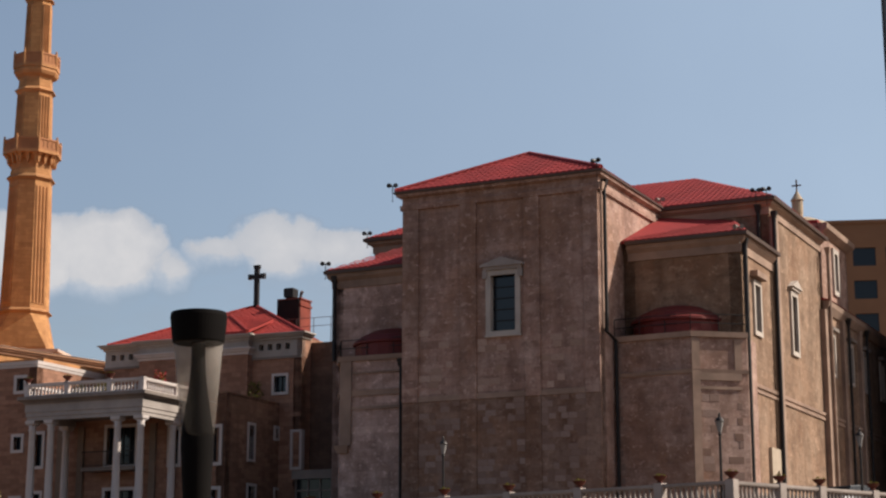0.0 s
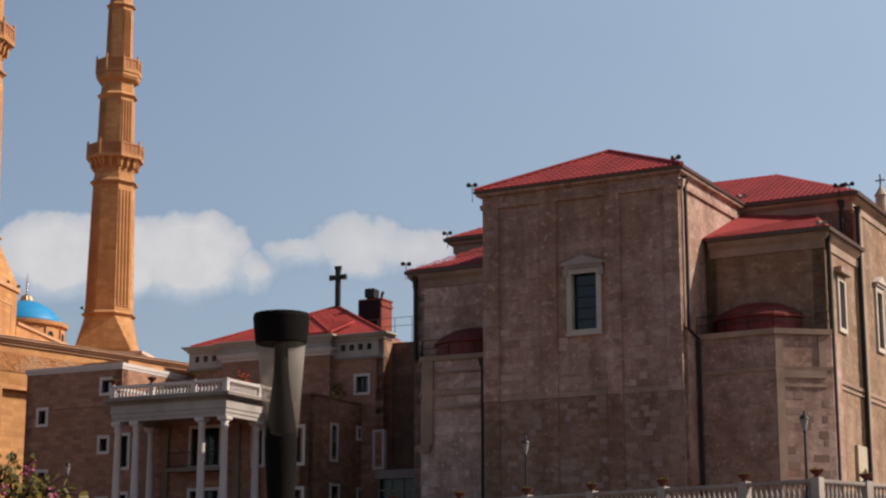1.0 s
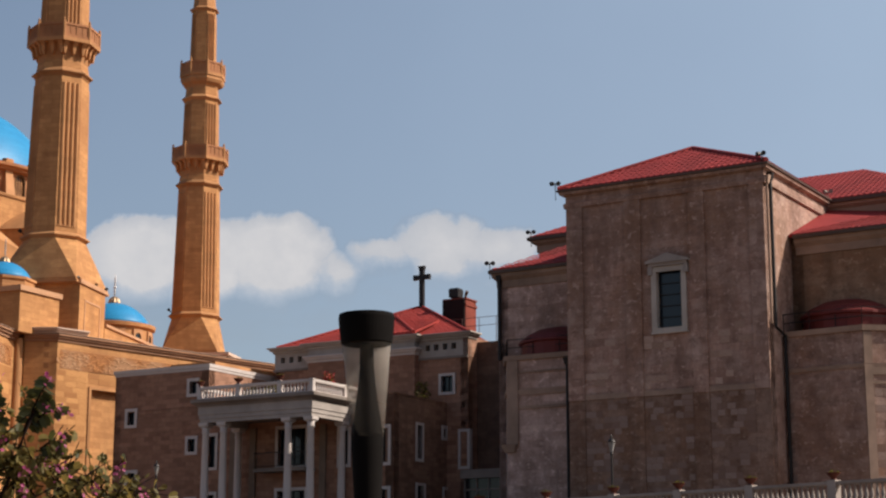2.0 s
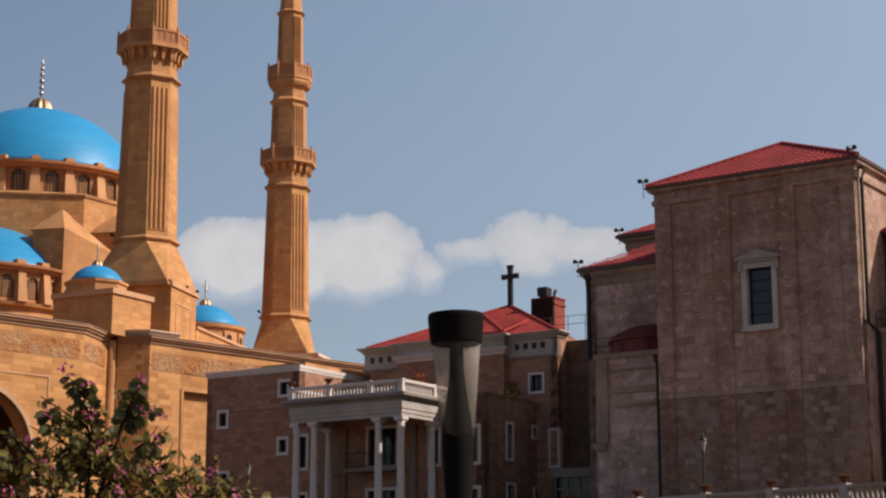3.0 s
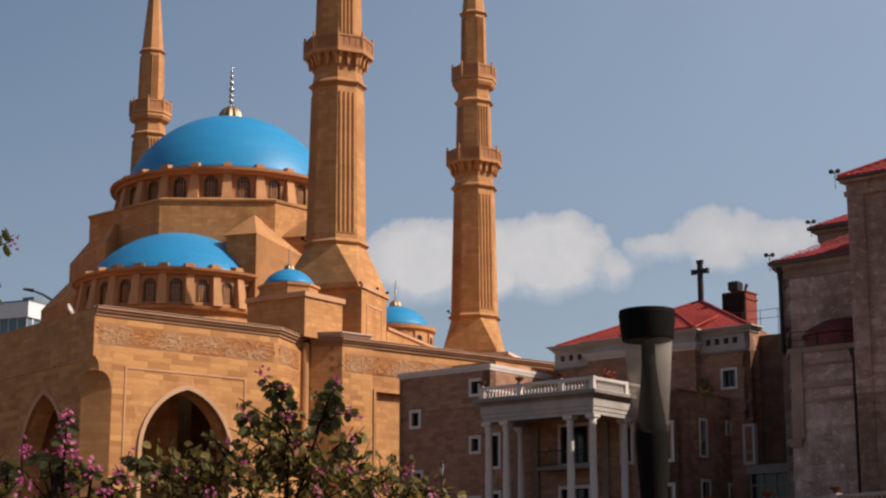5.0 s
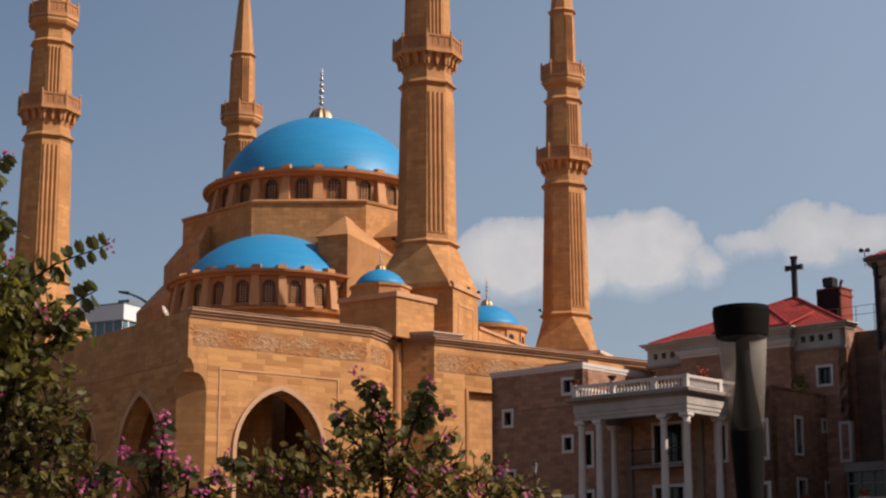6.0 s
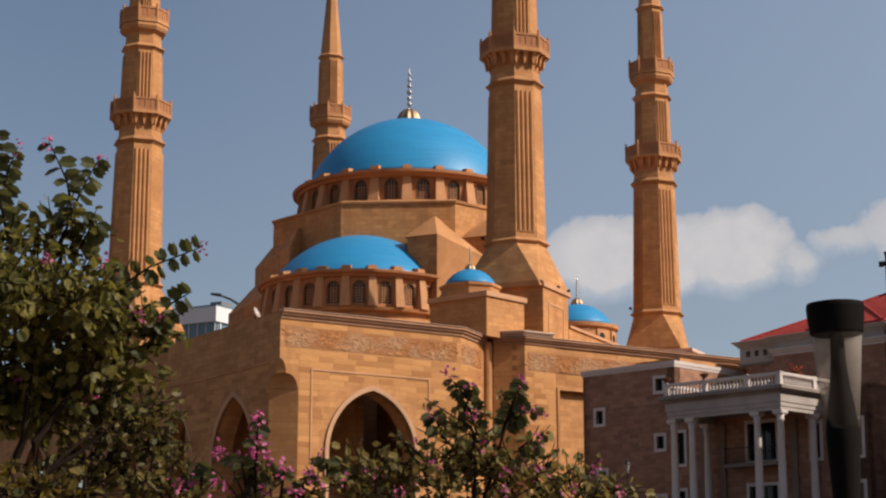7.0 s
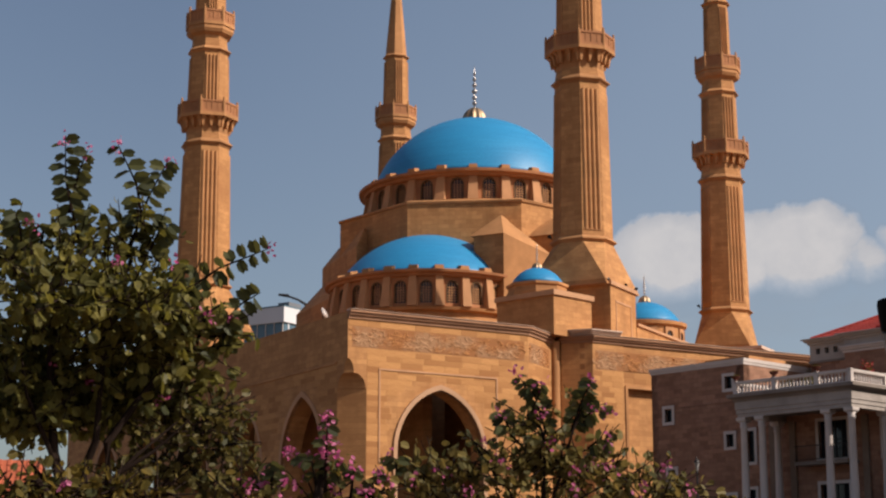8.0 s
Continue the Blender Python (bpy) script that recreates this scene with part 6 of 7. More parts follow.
def parked_car(m, paint, label):
    """A small saloon: lower body, glazed cabin, four wheels, lamps; it heads along +x."""
    ob = thing("car", m, label, "car", "cars parked on the terrace")
    rings = []
    for x, w, z0, z1 in ((-2.1, 0.66, 0.42, 0.82), (-2.0, 0.78, 0.3, 0.92), (-1.2, 0.84, 0.26, 0.98), (0.9, 0.84, 0.26, 0.94), (1.75, 0.8, 0.28, 0.8), (2.05, 0.68, 0.36, 0.62)):
        rings.append([(x, -w, z0), (x, w, z0), (x, w, z1 - 0.12), (x, w * 0.9, z1), (x, -w * 0.9, z1), (x, -w, z1 - 0.12)])
    part("body", loft(B(), rings), paint, ob)
    cab = []
    for x, w, z in ((-1.75, 0.7, 0.96), (-1.15, 0.6, 1.4), (-0.3, 0.6, 1.47), (0.25, 0.6, 1.42), (1.0, 0.7, 0.94)):
        cab.append([(x, -w - 0.06, 0.9), (x, w + 0.06, 0.9), (x, w, z), (x, -w, z)])
    cabin = part("cabin", loft(B(), cab), PANE, ob, "dark glazed cabin")
    part("roof", loft(B(), [[(x, -0.62, z), (x, 0.62, z), (x, 0.58, z + 0.05), (x, -0.58, z + 0.05)] for x, z in ((-1.2, 1.38), (-0.3, 1.46), (0.3, 1.41))]), paint, cabin)
    for x in (-1.3, 1.3):
        for sy in (-1, 1):
            wheel = part("wheel", tube(B(), [(0, -0.1, 0), (0, 0.1, 0)], [0.31, 0.31], 18), RUBBER, ob)
            wheel.matrix_basis = pose(x, sy * 0.76, 0.31)
            part("rim", tube(B(), [(0, -0.11, 0), (0, 0.11, 0)], [0.19, 0.19], 14), CHROME, wheel)
    for sy in (-1, 1):
        part("headlight", box(B(), 1.93, 2.03, sy * 0.55 - 0.14, sy * 0.55 + 0.14, 0.58, 0.7), LANTERN, ob)
        part("tail_light", box(B(), -2.12, -2.03, sy * 0.56 - 0.12, sy * 0.56 + 0.12, 0.68, 0.84), RED_LENS, ob)
    return ob


parked_car(pose(19.0, 80.3, TZ, 0, 0, 41), plain("dark_grey_car_paint", (0.05, 0.055, 0.06), 0.3, 0.2, var=0.1), "dark grey saloon car parked behind the balustrade")
parked_car(pose(22.6, 83.6, TZ, 0, 0, 41), plain("silver_car_paint", (0.4, 0.4, 0.41), 0.3, 0.3, var=0.1), "silver saloon car parked behind the balustrade")

# ---------------------------------------------------------------- torch-shaped lamp close by
lamp = thing("torch_lamp", pose(-2.612, 18.81, -0.05, 0, -0.9, 0), "black torch-shaped street lamp with a tapering glass shade", "street lamp")
part("cap", lathe(B(), [(0.268, 4.585), (0.284, 4.6), (0.302, 4.75), (0.312, 4.88), (0.303, 4.925), (0.25, 4.935)], 48), LAMP_BLACK, lamp)
part("core", lathe(B(), [(0.174, 3.5), (0.173, 3.6), (0.158, 3.72), (0.142, 3.82), (0.114, 4.0), (0.094, 4.16), (0.08, 4.32), (0.075, 4.6)], 36), LAMP_BLACK, lamp, smooth=True)
shade = part("glass", lathe(B(), [(0.178, 3.56), (0.187, 3.6), (0.232, 4.1), (0.272, 4.59)], 48), FROST, lamp, "tapering clear glass shade", True)
shade.visible_shadow = False
# half shell added on the side away from the camera, for the pale glow
arc = [(math.cos(math.pi * i / 16), math.sin(math.pi * i / 16)) for i in range(17)]
bm = B()
rows = [[bm.verts.new((r * x, r * y, z)) for x, y in arc] for r, z in ((0.174, 3.58), (0.222, 4.08), (0.264, 4.59))]
for p, q in zip(rows, rows[1:]):
    for i in range(16):
        bm.faces.new((p[i], p[i + 1], q[i + 1], q[i]))
part("diffuser", bm, GLOW_SHELL, lamp, "added pale half shell behind the core, for the glow in the glass", True)
part("post", lathe(B(), [(0.16, 0), (0.16, 0.2), (0.125, 0.3), (0.13, 2.2), (0.15, 2.9), (0.178, 3.45), (0.178, 3.57)], 40), LAMP_BLACK, lamp)

# ---------------------------------------------------------------- far buildings
def block(name, m, w, d, h, mat, label, cat, rows, cols, ww, wh, z0, pitch_z):
    """A plain flat-roofed block with rows of recessed windows in its front."""
    ob = thing(name, m, label, cat)
    holes = []
    for j in range(rows):
        for i in range(cols):
            x = w * (i + 0.5) / cols
            holes.append((x - ww / 2, x + ww / 2, z0 + j * pitch_z, z0 + j * pitch_z + wh))
    part("wall", walls(B(), 0, w, 0, d, 0, h, 0.5, holes), mat, ob)
    part("roof", box(B(), 0.3, w - 0.3, 0.3, d - 0.3, h - 0.8, h - 0.4), mat, ob)
    part("parapet", eave_box(B(), 0, w, 0, d, h - 0.1, h + 0.3, 0.4, 0.15), mat, ob)
    for h4 in holes:
        part("window", box(B(), h4[0], h4[1], 0.25, 0.3, h4[2], h4[3]), PANE, ob)
    return ob


block("office_building", pose(43.0, 196.0, 0, 0, 0, -8), 26, 18, 46.2, OCHRE, "ochre rendered office block with dark windows", "building", 11, 7, 2.6, 2.15, 2.6, 3.85)
block("tower_block", pose(77.6, 291, 0, 0, 0, -15), 25, 25, 130, SLATE, "tall grey tower block", "building", 20, 6, 2.6, 3.0, 3.0, 6.2)
# the last block stands out of view, added to shade the far side aisle
block("apartment_building", pose(46.0, 165.8, 0, 0, 0, -105.7), 60.2, 18, 33.0, SLATE, "plain grey block out of view, placed to shade the church's far side", "building", 8, 12, 1.6, 1.8, 2.4, 3.7)
ob = thing("glass_office", pose(-161.7, 274.8, 0, 0, 0, -10), "modern office with blue glass and white roof band", "building")
part("glazing", walls(B(), 0, 14, 0, 12, 0, 52.7, 0.4), BLUE_GLASS, ob)
for i in range(8):
    part("fin", box(B(), i * 1.98, i * 1.98 + 0.12, -0.15, 0.0, 0, 52.7), WHITE, ob)
for i in range(5):
    part("fin", box(B(), 14.0, 14.15, 1.2 + i * 2.4, 1.5 + i * 2.4, 0, 52.7), BRIGHT_WHITE, ob)
part("roof_band", box(B(), -0.4, 14.4, -0.4, 12.4, 52.7, 55.5), BRIGHT_WHITE, ob)
part("roof_trim", box(B(), -0.45, 14.45, -0.45, 12.45, 55.5, 55.75), BLUE_GLASS, ob)
part("roof_plant", box(B(), 11.5, 14.0, 1.5, 5, 55.7, 56.6), SLATE, ob)
ob = thing("arm_lamp", pose(-139.6, 265.5, 0, 0, 0, 28), "tall street lamp with a slanting arm", "street lamp")
part("post", tube(B(), [(0, 0, 0), (0, 0, 54.2)], [0.35, 0.2], 8), GUTTER, ob)
part("arm", tube(B(), [(0, 0, 54.1), (-1.5, 0, 55.0), (-3.4, 0, 55.7)], [0.24, 0.2, 0.16], 8), PIPE, ob)
part("head", tube(B(), [(-3.2, 0, 55.7), (-5.0, 0, 55.9)], [0.32, 0.2], 8), PIPE, ob)
shed = thing("low_house", pose(-40.75, 45.95, 0, 0, 0, 36), "low house with an orange tiled roof", "house")
part("wall", walls(B(), 0, 6.5, 0, 5, 0, 5.0, 0.3), PALE_PATCH, shed)
roof_faces("roof", hip_faces_x(0, 6.5, 0, 5, 5.0, 6.72, 1.2, 0.3), ROOF_ORANGE, shed)
part("aerial", tube(B(), [(3.6, 2.4, 6.2), (3.6, 2.4, 7.3)], [0.04, 0.03], 6), PIPE, shed)


# ---------------------------------------------------------------- plants on the palace's roof deck
def shrub(name, m, label, r, h, n, mat, tips=None, seed=1):
    """A low potted shrub: a box planter with a loose dome of leaves, some with coloured tips."""
    ob = thing(name, m, label, "plant")
    part("planter", loft(B(), [square(r * 0.42, 0.0), square(r * 0.55, 0.36), square(r * 0.6, 0.4)]), TERRA, ob)
    for key, count, mt in (("leaves", n, mat), ("flowers", n if tips else 0, tips)):
        rnd = random.Random(seed)
        seed += 1
        verts, faces = [], []
        for i in range(count):
            a, f, u = rnd.uniform(0, 6.28), rnd.random() ** 0.5, rnd.random()
            q = r * f * (1 - 0.45 * u)
            p = Vector((q * math.cos(a), q * math.sin(a), 0.35 + h * u))
            if key == "flowers":
                p += Vector((p.x, p.y, 0)).normalized() * 0.05 + Vector((0, -0.05, 0.06))
            s = Vector((rnd.uniform(-1, 1), rnd.uniform(-1, 1), rnd.uniform(-0.3, 0.9))).normalized() * rnd.uniform(0.12, 0.2)
            w = s.cross(Vector((rnd.uniform(-1, 1), rnd.uniform(-1, 1), rnd.uniform(-1, 1)))).normalized() * 0.05
            k = len(verts)
            verts += [tuple(p), tuple(p + s * 0.5 + w), tuple(p + s), tuple(p + s * 0.5 - w)]
            faces.append((k, k + 1, k + 2, k + 3))
        if count:
            me = bpy.data.meshes.new(key)
            me.from_pydata(verts, [], faces)
            me.materials.append(mt)
            pl = new(key, me)
            pl.parent = ob
            tagged(pl, kind="stuff")
    return ob


RED_PETAL = plain("red_petals", (0.42, 0.015, 0.02), 0.6, var=0.3)
SHRUB_LEAF = leaf_material("dusty_green_leaves", (0.05, 0.06, 0.02), (0.14, 0.12, 0.05), (0.2, 0.18, 0.04))
shrub("potted_shrub", palm @ pose(4.4, -8.3, 14.5), "dusty green shrub in a planter on the porch terrace", 0.6, 1.05, 260, SHRUB_LEAF, None, 3)
shrub("potted_shrub", palm @ pose(6.1, -8.2, 14.5), "low dark green shrub in a planter on the porch terrace", 0.65, 0.85, 260, LEAF, None, 5)
shrub("flowering_shrub", palm @ pose(10.2, -8.0, 14.5), "bright red flowering shrub in a planter on the porch terrace", 0.5, 1.35, 220, LEAF, RED_PETAL, 8)
shrub("flowering_shrub", palm @ pose(10.3, -5.4, DECK), "small red flowering shrub on the roof deck", 0.4, 1.0, 140, LEAF, RED_PETAL, 11)
shrub("potted_shrub", palm @ pose(12.75, -1.0, DECK), "tall dark shaggy shrub on the roof deck", 0.62, 1.5, 380, LEAF, None, 14)
dish = thing("satellite_dish", mosque.matrix_basis @ pose(2.6, 9.0, TOP - 0.6, 0, 0, 40), "small white satellite dish on the mosque's porch roof", "satellite dish")
part("mast", tube(B(), [(0, 0, 0), (0, 0, 1.85)], [0.06, 0.05], 8), PIPE, dish)
bowl = part("bowl", lathe(B(), [(0.02, 0.0), (0.3, 0.04), (0.5, 0.13), (0.6, 0.22)], 24), WHITE, dish, "", True)
bowl.matrix_basis = pose(0, 0.0, 1.85, 65, 0, 0) @ Matrix.Scale(0.85, 4)
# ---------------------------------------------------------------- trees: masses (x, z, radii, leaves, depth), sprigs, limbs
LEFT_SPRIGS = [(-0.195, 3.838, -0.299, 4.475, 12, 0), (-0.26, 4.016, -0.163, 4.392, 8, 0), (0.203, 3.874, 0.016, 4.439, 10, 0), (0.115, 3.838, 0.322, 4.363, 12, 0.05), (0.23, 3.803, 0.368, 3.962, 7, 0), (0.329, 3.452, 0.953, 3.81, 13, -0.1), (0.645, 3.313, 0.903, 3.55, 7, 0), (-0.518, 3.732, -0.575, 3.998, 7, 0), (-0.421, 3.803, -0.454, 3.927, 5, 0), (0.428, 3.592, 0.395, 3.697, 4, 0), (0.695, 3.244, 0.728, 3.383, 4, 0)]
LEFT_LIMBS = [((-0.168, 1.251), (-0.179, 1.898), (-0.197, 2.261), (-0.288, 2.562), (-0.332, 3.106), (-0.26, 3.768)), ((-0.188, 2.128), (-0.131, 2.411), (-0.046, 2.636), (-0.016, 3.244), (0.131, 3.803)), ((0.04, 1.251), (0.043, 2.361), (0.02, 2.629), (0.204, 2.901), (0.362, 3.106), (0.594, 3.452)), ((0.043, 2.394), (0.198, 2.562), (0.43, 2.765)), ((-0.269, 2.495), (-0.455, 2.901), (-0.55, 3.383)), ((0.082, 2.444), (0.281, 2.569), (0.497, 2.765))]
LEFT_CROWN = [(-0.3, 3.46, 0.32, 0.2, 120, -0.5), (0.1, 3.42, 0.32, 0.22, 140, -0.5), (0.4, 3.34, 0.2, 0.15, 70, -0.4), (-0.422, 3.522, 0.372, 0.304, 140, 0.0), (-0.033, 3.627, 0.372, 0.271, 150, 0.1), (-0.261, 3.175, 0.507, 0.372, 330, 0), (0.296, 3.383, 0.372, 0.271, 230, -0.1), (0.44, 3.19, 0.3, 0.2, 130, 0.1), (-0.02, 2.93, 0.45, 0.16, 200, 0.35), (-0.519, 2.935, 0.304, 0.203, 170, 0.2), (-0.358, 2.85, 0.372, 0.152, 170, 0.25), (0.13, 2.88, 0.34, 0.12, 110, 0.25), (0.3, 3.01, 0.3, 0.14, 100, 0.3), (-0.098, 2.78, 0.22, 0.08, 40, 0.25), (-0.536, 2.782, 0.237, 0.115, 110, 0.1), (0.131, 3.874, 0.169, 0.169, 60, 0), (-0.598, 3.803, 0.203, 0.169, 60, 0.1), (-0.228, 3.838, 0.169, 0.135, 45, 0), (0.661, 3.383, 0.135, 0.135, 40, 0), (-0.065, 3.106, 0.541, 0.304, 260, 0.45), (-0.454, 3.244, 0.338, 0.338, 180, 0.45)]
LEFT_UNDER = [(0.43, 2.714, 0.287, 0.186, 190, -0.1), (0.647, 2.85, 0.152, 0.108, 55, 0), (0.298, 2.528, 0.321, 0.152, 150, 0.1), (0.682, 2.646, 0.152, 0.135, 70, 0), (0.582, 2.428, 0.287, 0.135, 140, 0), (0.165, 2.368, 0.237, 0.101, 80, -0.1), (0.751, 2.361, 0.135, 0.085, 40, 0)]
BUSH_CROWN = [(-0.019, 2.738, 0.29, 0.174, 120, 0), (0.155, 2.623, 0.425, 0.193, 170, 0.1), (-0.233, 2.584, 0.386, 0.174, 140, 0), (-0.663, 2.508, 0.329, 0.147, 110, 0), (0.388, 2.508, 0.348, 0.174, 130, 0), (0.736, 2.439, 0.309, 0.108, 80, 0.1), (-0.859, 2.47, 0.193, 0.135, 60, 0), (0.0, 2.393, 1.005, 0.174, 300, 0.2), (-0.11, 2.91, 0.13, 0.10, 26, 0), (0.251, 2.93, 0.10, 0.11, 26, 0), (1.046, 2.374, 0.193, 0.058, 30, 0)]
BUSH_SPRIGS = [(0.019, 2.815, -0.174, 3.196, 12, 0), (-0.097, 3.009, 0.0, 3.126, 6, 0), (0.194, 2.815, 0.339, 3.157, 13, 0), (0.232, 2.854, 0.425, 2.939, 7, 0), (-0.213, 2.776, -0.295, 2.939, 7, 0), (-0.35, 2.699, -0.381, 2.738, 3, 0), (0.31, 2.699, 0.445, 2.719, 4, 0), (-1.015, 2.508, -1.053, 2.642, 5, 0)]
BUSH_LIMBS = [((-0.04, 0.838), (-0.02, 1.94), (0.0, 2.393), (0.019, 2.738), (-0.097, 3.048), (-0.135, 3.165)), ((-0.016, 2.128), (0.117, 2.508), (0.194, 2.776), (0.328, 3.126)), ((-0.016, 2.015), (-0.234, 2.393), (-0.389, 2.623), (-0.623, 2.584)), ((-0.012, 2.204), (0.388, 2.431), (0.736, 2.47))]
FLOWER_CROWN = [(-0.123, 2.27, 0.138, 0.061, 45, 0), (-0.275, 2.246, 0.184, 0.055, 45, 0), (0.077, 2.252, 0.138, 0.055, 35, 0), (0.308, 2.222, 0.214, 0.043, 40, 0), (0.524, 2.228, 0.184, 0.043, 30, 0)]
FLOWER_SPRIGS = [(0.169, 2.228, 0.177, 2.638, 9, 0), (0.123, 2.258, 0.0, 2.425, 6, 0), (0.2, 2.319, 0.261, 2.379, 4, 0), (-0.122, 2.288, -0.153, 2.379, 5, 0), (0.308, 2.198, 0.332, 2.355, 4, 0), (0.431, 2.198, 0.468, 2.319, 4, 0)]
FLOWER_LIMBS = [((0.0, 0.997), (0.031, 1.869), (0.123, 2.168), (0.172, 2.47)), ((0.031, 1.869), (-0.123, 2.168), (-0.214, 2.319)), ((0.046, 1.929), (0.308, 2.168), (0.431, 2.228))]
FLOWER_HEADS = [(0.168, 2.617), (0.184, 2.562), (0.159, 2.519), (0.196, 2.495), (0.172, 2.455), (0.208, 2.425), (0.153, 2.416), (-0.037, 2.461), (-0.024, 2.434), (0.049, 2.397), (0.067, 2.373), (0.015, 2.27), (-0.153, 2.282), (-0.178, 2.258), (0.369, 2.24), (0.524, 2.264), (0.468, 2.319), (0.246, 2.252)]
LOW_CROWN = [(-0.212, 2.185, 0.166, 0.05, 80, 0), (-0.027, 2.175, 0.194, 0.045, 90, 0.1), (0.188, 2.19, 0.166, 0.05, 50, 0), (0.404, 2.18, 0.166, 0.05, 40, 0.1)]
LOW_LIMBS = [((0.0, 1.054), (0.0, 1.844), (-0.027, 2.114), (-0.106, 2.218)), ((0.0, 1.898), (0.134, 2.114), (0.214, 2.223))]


def leaf_cloud(centres, ways, sizes, seed, lean=(0.1, -0.3, 0.25)):
    """Two-lobed folded leaves at the given places; ways are the directions they hang in."""
    rnd = np.random.default_rng(seed)
    n = len(centres)
    way = np.array(ways, float)
    way /= np.linalg.norm(way, axis=1)[:, None]
    side_v = np.cross(way, rnd.normal(size=(n, 3)) + np.array(lean))
    side_v /= np.linalg.norm(side_v, axis=1)[:, None]
    nrm = np.cross(side_v, way)
    # outline of one leaf: along, across, lift
    shape = np.array([(0, 0, 0), (0.22, 0.34, 0.12), (0.72, 0.42, 0.16), (1.12, 0.2, 0.06), (0.95, 0, 0), (1.12, -0.2, 0.06), (0.72, -0.42, 0.16), (0.22, -0.34, 0.12)])
    s = np.array(sizes, float)[:, None, None]
    v = np.array(centres, float)[:, None] + s * (shape[None, :, :1] * way[:, None] + shape[None, :, 1:2] * side_v[:, None] + shape[None, :, 2:] * nrm[:, None])
    base = (np.arange(n) * 8)[:, None]
    faces = np.concatenate([base + np.array([[0, 1, 2, 3, 4][k] for k in range(5)]), base + np.array([0, 4, 5, 6, 7])])
    return v.reshape(-1, 3), [tuple(int(i) for i in f) for f in faces]


def mesh_part(name, verts, faces, mat, parent, kind=""):
    me = bpy.data.meshes.new(name)
    me.from_pydata([tuple(v) for v in verts], [], faces)
    me.materials.append(mat)
    ob = new(name, me)
    ob.parent = parent
    return tagged(ob, kind=kind)


def bauhinia(m, label, crown, sprigs, limbs, seed, size, flowers, mat, dense=1.6, heads=(), girth=1.0):
    """Trunk and limbs, masses of leaves, leafy sprigs that stand out, and blossoms. Local x runs across, z up."""
    ob = thing("orchid_tree", m, label, "tree")
    rnd = random.Random(seed)
    for i, line in enumerate(limbs):
        pts = [(x, rnd.uniform(-0.08, 0.08) * (0 if k == 0 else 1), z) for k, (x, z) in enumerate(line)]
        pts[0] = (pts[0][0], 0.0, 0.0 if i == 0 else pts[0][2])
        r0 = girth * (0.055 if i == 0 else 0.036 if i < 3 else 0.018)
        part("trunk" if i == 0 else "limb", tube(B(), pts, [r0 * (1 - 0.7 * k / (len(pts) - 1)) for k in range(len(pts))], 7), BARK, ob)
    cs, ws, ss, twigs = [], [], [], B()
    sprig_c, sprig_w, sprig_s = [], [], []
    blossoms = [(x, rnd.uniform(-0.06, 0.02), z) for x, z in heads]
    for x, z, rx, rz, n, dep in crown:
        hub = None
        for i in range(int(n * dense)):
            if i % 7 == 0:          # a twig that carries the next leaves
                while True:
                    u = [rnd.uniform(-1, 1) for k in range(3)]
                    if sum(c * c for c in u) < 1:
                        break
                hub = Vector((x + rx * u[0], dep + 0.8 * (rx + rz) / 2 * u[1], z + rz * u[2]))
                out = Vector((u[0] + rnd.uniform(-0.5, 0.5), u[1], u[2] + rnd.uniform(-0.2, 0.8))).normalized()
                tube(twigs, [tuple(hub - out * 0.12), tuple(hub + out * 0.16)], [0.006, 0.003], 4)
            c = hub + out * rnd.uniform(-0.12, 0.17) + Vector((rnd.gauss(0, 0.015), rnd.gauss(0, 0.015), rnd.gauss(0, 0.015)))
            cs.append(tuple(c))
            ws.append((rnd.gauss(0, 0.6), rnd.gauss(0, 0.6), rnd.gauss(-0.45, 0.5)))
            ss.append(size * rnd.uniform(0.55, 1.15))
        if rnd.random() < flowers * 3:
            for k in range(max(1, int(n * flowers / 26))):
                blossoms.append((x + rx * rnd.uniform(-0.9, 0.9), dep - 0.6 * rx, z + rz * rnd.uniform(-0.6, 1.0)))
    for x0, z0, x1, z1, n, dep in sprigs:
        p, q = Vector((x0, dep, z0)), Vector((x1, dep - 0.1, z1))
        bend = Vector((rnd.uniform(-0.04, 0.04), 0, 0.05))
        mid = p.lerp(q, 0.5) + bend
        tube(twigs, [tuple(p), tuple(mid), tuple(q)], [0.011, 0.007, 0.003], 5)
        d = (q - p).normalized()
        across = Vector((-d.z, 0, d.x))
        count = int(n * 1.25)
        for i in range(count):
            f = 0.1 + 0.9 * (i + 0.5) / count
            c = p.lerp(mid, f * 2) if f < 0.5 else mid.lerp(q, f * 2 - 1)
            s = 1 if i % 2 else -1
            w = across * s * rnd.uniform(0.5, 1.0) + d * 0.3 + Vector((0, rnd.uniform(-0.3, 0.3), -0.55))
            sprig_c.append(tuple(c))
            sprig_w.append(tuple(w))
            sprig_s.append(size * rnd.uniform(1.0, 1.6) * (1.15 - 0.35 * f))
        if rnd.random() < 0.35 + 2 * flowers:
            blossoms.append(tuple(q))
    mesh_part("foliage", *leaf_cloud(cs, ws, ss, seed), mat, ob, "stuff")
    if sprig_c:
        mesh_part("sprig_leaves", *leaf_cloud(sprig_c, sprig_w, sprig_s, seed, (-1.1, -1.8, 0)), SPRIG_LEAF, ob, "stuff")
    tw = part("twig_growth", twigs, BARK, ob)
    tagged(tw, kind="stuff")
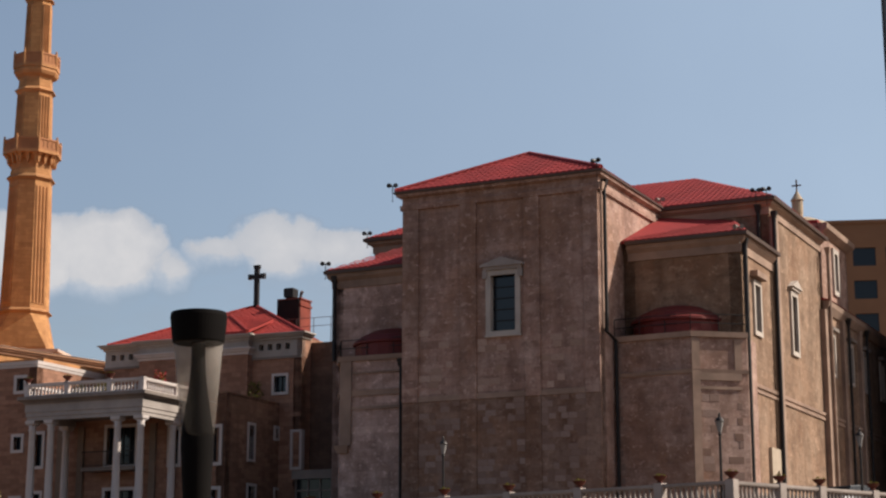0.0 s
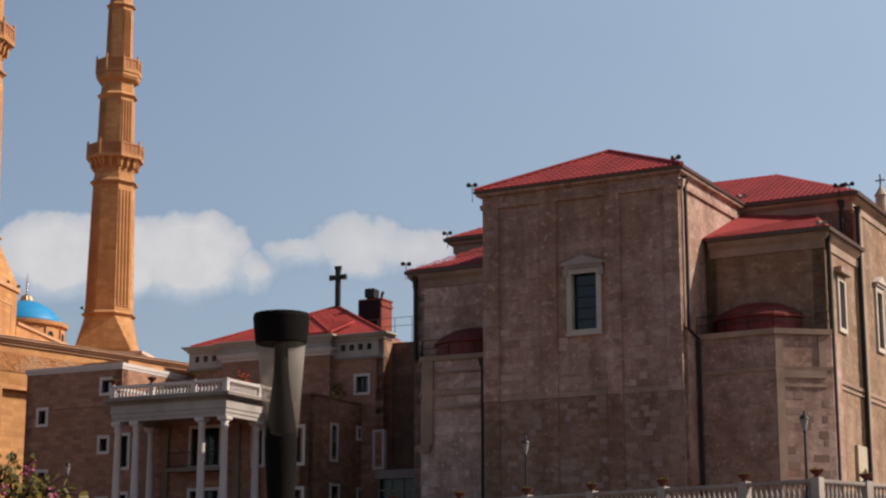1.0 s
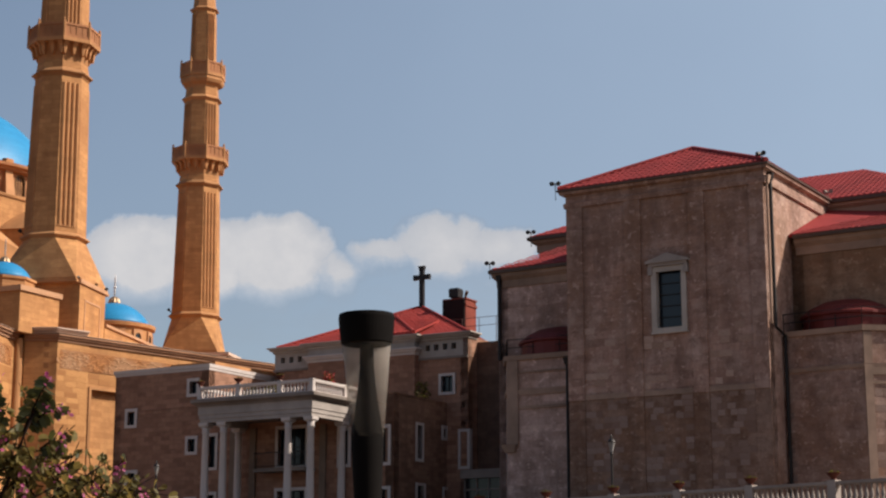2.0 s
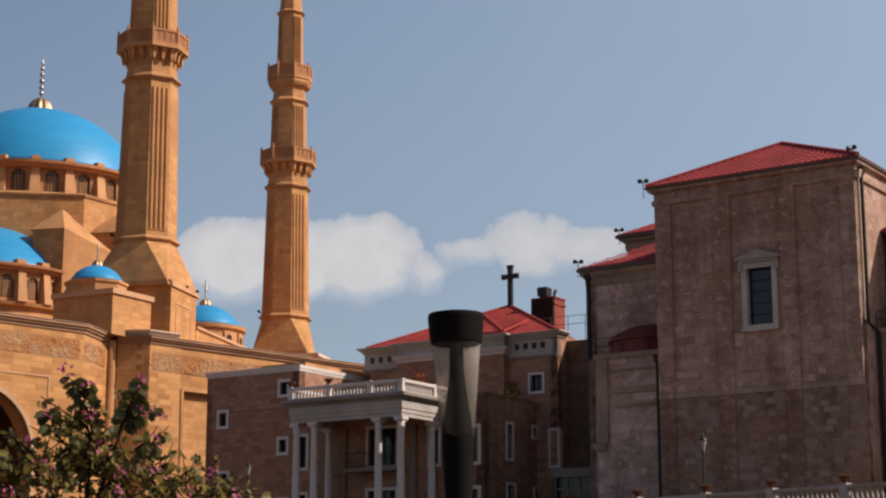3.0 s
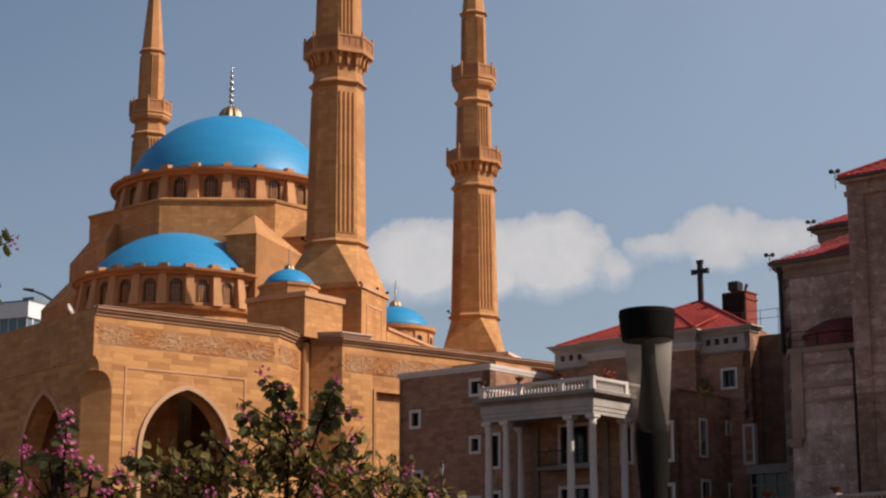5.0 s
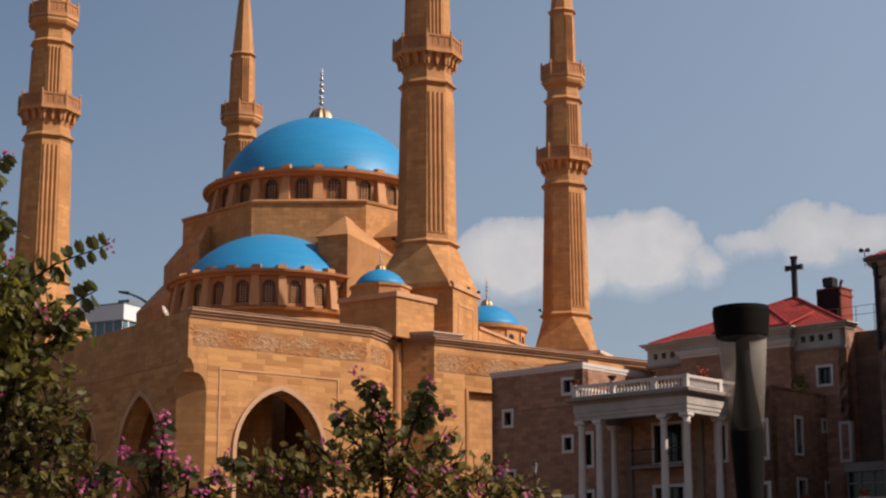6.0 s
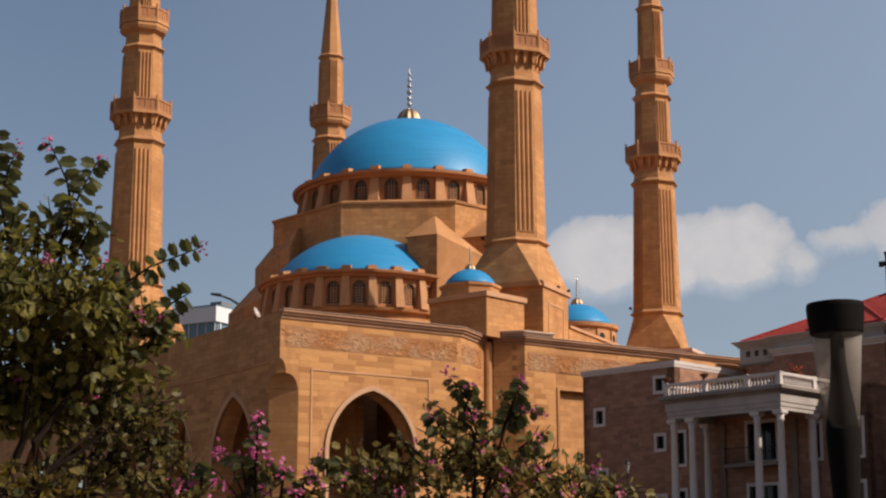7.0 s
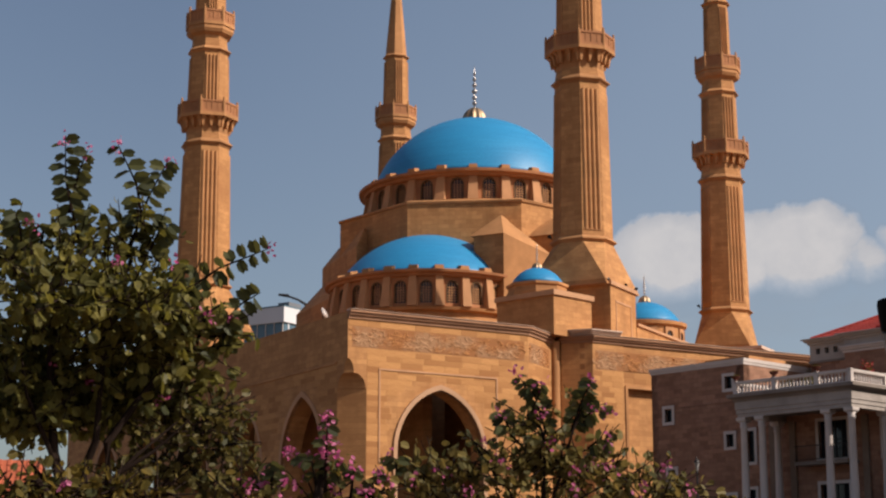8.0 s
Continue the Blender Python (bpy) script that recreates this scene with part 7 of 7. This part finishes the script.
    for p in blossoms:
        pc, pw, ps = [], [], []
        for k in range(10):
            pc.append((p[0] + rnd.gauss(0, 0.022), p[1] + rnd.gauss(0, 0.022), p[2] + rnd.gauss(0, 0.03)))
            pw.append((rnd.gauss(0, 1), rnd.gauss(0, 1), rnd.gauss(0.3, 0.8)))
            ps.append(rnd.uniform(0.018, 0.034))
        mesh_part("blossom", *leaf_cloud(pc, pw, ps, seed), PETAL, ob)
    return ob


# leaf colour darkened for the sprigs, as though they hung in shade
SPRIG_LEAF = leaf_material("shaded_sprig_leaves", (0.026, 0.034, 0.017), (0.095, 0.098, 0.036), (0.2, 0.18, 0.045))
LEAF_MIX = leaf_material("mixed_leaves", (0.034, 0.040, 0.015), (0.225, 0.172, 0.055), (0.42, 0.28, 0.07))
LEAF_DULL = leaf_material("dull_shrub_leaves", (0.032, 0.037, 0.014), (0.15, 0.118, 0.038), (0.24, 0.18, 0.04))
LEAF_WARM = leaf_material("yellowing_leaves", (0.04, 0.045, 0.015), (0.19, 0.13, 0.027), (0.34, 0.22, 0.04))
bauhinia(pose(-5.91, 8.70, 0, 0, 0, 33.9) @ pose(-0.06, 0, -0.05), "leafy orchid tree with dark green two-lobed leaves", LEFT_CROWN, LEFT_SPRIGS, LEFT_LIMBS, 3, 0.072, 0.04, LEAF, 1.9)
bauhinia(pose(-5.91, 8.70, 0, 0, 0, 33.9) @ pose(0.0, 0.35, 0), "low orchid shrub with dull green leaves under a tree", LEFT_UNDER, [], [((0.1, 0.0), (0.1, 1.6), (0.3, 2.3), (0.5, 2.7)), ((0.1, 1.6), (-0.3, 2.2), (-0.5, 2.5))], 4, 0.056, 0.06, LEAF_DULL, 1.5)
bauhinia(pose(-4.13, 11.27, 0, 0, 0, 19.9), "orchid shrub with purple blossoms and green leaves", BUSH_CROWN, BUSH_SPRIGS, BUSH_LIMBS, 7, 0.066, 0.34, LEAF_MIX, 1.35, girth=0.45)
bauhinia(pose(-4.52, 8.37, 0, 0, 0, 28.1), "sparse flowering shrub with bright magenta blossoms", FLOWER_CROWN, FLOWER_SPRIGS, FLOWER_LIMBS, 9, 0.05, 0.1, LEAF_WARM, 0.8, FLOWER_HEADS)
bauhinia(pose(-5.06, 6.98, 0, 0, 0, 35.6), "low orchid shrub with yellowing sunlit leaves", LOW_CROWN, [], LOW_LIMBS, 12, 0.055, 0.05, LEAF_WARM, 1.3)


# ---------------------------------------------------------------- facing stones, laid one by one
def block_material(name, c1, c2, dark):
    m = Nodes(name, 0.85)
    rnd = m.t.nodes.new("ShaderNodeObjectInfo").outputs["Random"]
    col = m.mix(rnd, c1, c2)
    col = m.mix(m.grey(m.noise(2.0, 6.0, 0.7), 0.4, 0.7, 0.0, 0.5), col, dark)
    grain = m.noise(14.0, 5.0, 0.7)
    col = m.mix(m.grey(grain, 0.4, 0.7, 0.0, 0.3), col, dark)
    m.color(col)
    return m.bump(grain, 0.4, 0.02).mat


BLOCK = block_material("ochre_ashlar_block", (0.546, 0.278, 0.106), (0.294, 0.127, 0.045), (0.304, 0.130, 0.043))
PALE_RUBBLE = block_material("pale_facing_stone", (0.52, 0.37, 0.30), (0.31, 0.2, 0.15), (0.24, 0.15, 0.11))
RUBBLE = block_material("pale_rubble_stone", (0.331, 0.239, 0.203), (0.193, 0.115, 0.085), (0.166, 0.099, 0.075))


def stone_mesh(name, mat):
    """A unit facing stone with chamfered edges: one wide and high, its face towards -y."""
    bm = B()
    k = 0.03
    loft(bm, [[(0, 0, 0), (1, 0, 0), (1, 0, 1), (0, 0, 1)], [(k, -1, k), (1 - k, -1, k), (1 - k, -1, 1 - k), (k, -1, 1 - k)]], caps=False)
    bm.faces.new([bm.verts.new(p) for p in ((k, -1, k), (1 - k, -1, k), (1 - k, -1, 1 - k), (k, -1, 1 - k))])
    bmesh.ops.remove_doubles(bm, verts=bm.verts, dist=1e-5)
    bmesh.ops.recalc_face_normals(bm, faces=bm.faces)
    me = bpy.data.meshes.new(name)
    bm.to_mesh(me)
    bm.free()
    me.materials.append(mat)
    return me


def stone_face(parent, mesh, m, x0, x1, z0, z1, course, w0, w1, keep, seed, name="stone_block"):
    rnd = random.Random(seed)
    z, row = z0, 0
    while z < z1 - 0.1:
        x = x0
        first_w = rnd.uniform(0.4, 1.0) * w1
        while x < x1 - 0.05:
            w = min(first_w if x == x0 else rnd.uniform(w0, w1), x1 - x)
            if x1 - x - w < 0.25:
                w = x1 - x
            if keep(x, x + w, z, z + course, rnd):
                share(name, mesh, parent, m @ Matrix.Translation((x + 0.006, 0.002, z + 0.006)) @ Matrix.Diagonal((w - 0.012, rnd.uniform(0.008, 0.018), course - 0.012, 1)))
            x += w
        z += course


def clear_of_arch(x0, x1, z0, z1, rnd):
    c, w, sp, ri, ft = ARCH
    half = w / 2 + 0.5
    near = min(abs(x0 - c), abs(x1 - c)) if not x0 < c < x1 else 0.0
    if z0 >= sp + ri + 0.55:
        return True
    if z0 < sp:
        return near >= half
    f = (z0 - sp) / (ri + 0.55)
    return near >= half * math.sqrt(max(0.0, 1 - f ** 1.7))


mesh = stone_mesh("stone_block", BLOCK)
always = lambda x0, x1, z0, z1, rnd: True
stone_face(front_wall, mesh, Matrix.Identity(4), 1.5, 15.0, 8.7, 19.5, 0.4, 0.9, 1.9, clear_of_arch, 1)
stone_face(front_wall, mesh, Matrix.Identity(4), 0.02, 15.0, 21.08, 21.5, 0.42, 0.9, 1.6, always, 2)
ang = pose(15.0, 0, 0, 0, 0, math.degrees(math.atan2(2.7, 3.9)))
stone_face(front_wall, mesh, ang, 0.02, 4.7, 8.7, 19.5, 0.4, 0.9, 1.8, always, 3)
mesh = stone_mesh("stone", RUBBLE)
pale_mesh = stone_mesh("stone", PALE_RUBBLE)
some = lambda share_of: (lambda a, b, c, d, rnd: rnd.random() < share_of)
for x0, x1 in ((1.22, 3.6), (4.56, 7.2), (8.1, 10.48)):
    stone_face(choir, mesh, pose(0, -0.014, 0), x0, x1, 7.2, 12.4, 0.31, 0.26, 0.62, some(0.42), int(x0 * 10), "stone")
    stone_face(choir, pale_mesh, Matrix.Identity(4), x0, x1, 12.8, 16.2 if x0 < 4 or x0 > 8 else 15.3, 0.34, 0.3, 0.7, some(0.24), int(x0 * 20), "stone")
stone_face(right_chapel, mesh, pose(11.4, 2.0, 0, 0, 0, math.degrees(math.atan2(-0.2, 4.1))), 0.1, 3.7, 7.0, 13.2, 0.34, 0.3, 0.7, some(0.3), 51, "stone")
stone_face(right_chapel, mesh, m_angled, 0.45, 2.6, 7.0, 12.4, 0.38, 0.4, 0.9, some(0.4), 52, "stone")
stone_face(left_chapel, mesh, pose(-3.6, 2.0, 0), 0.0, 3.5, 7.0, 12.4, 0.38, 0.4, 0.9, some(0.35), 53, "stone")
mesh = stone_mesh("stone_block", BLOCK)
stone_face(side_wall, mesh, pose(0, 15.2, 0, 0, 0, -90), 0.1, 13.6, 9.7, 18.5, 0.4, 0.9, 1.9, lambda x0, x1, z0, z1, rnd: clear_of_arch(15.2 - x1, 15.2 - x0, z0, z1, rnd), 61)
panel_clear = lambda x0, x1, z0, z1, rnd: z0 > 18.55 or not (x0 < 29.7 and x1 > 24.3) and not (x0 < 36.5 and x1 > 31.1)
stone_face(wing_wall, mesh, pose(0, 0.75, 0), 24.3, 40.0, 13.1, 19.5, 0.4, 0.9, 1.9, panel_clear, 62)
stone_face(pier_part, mesh, pose(0, 0.7, 0), 21.4, 24.15, 9.9, 19.5, 0.4, 0.7, 1.5, always, 63)
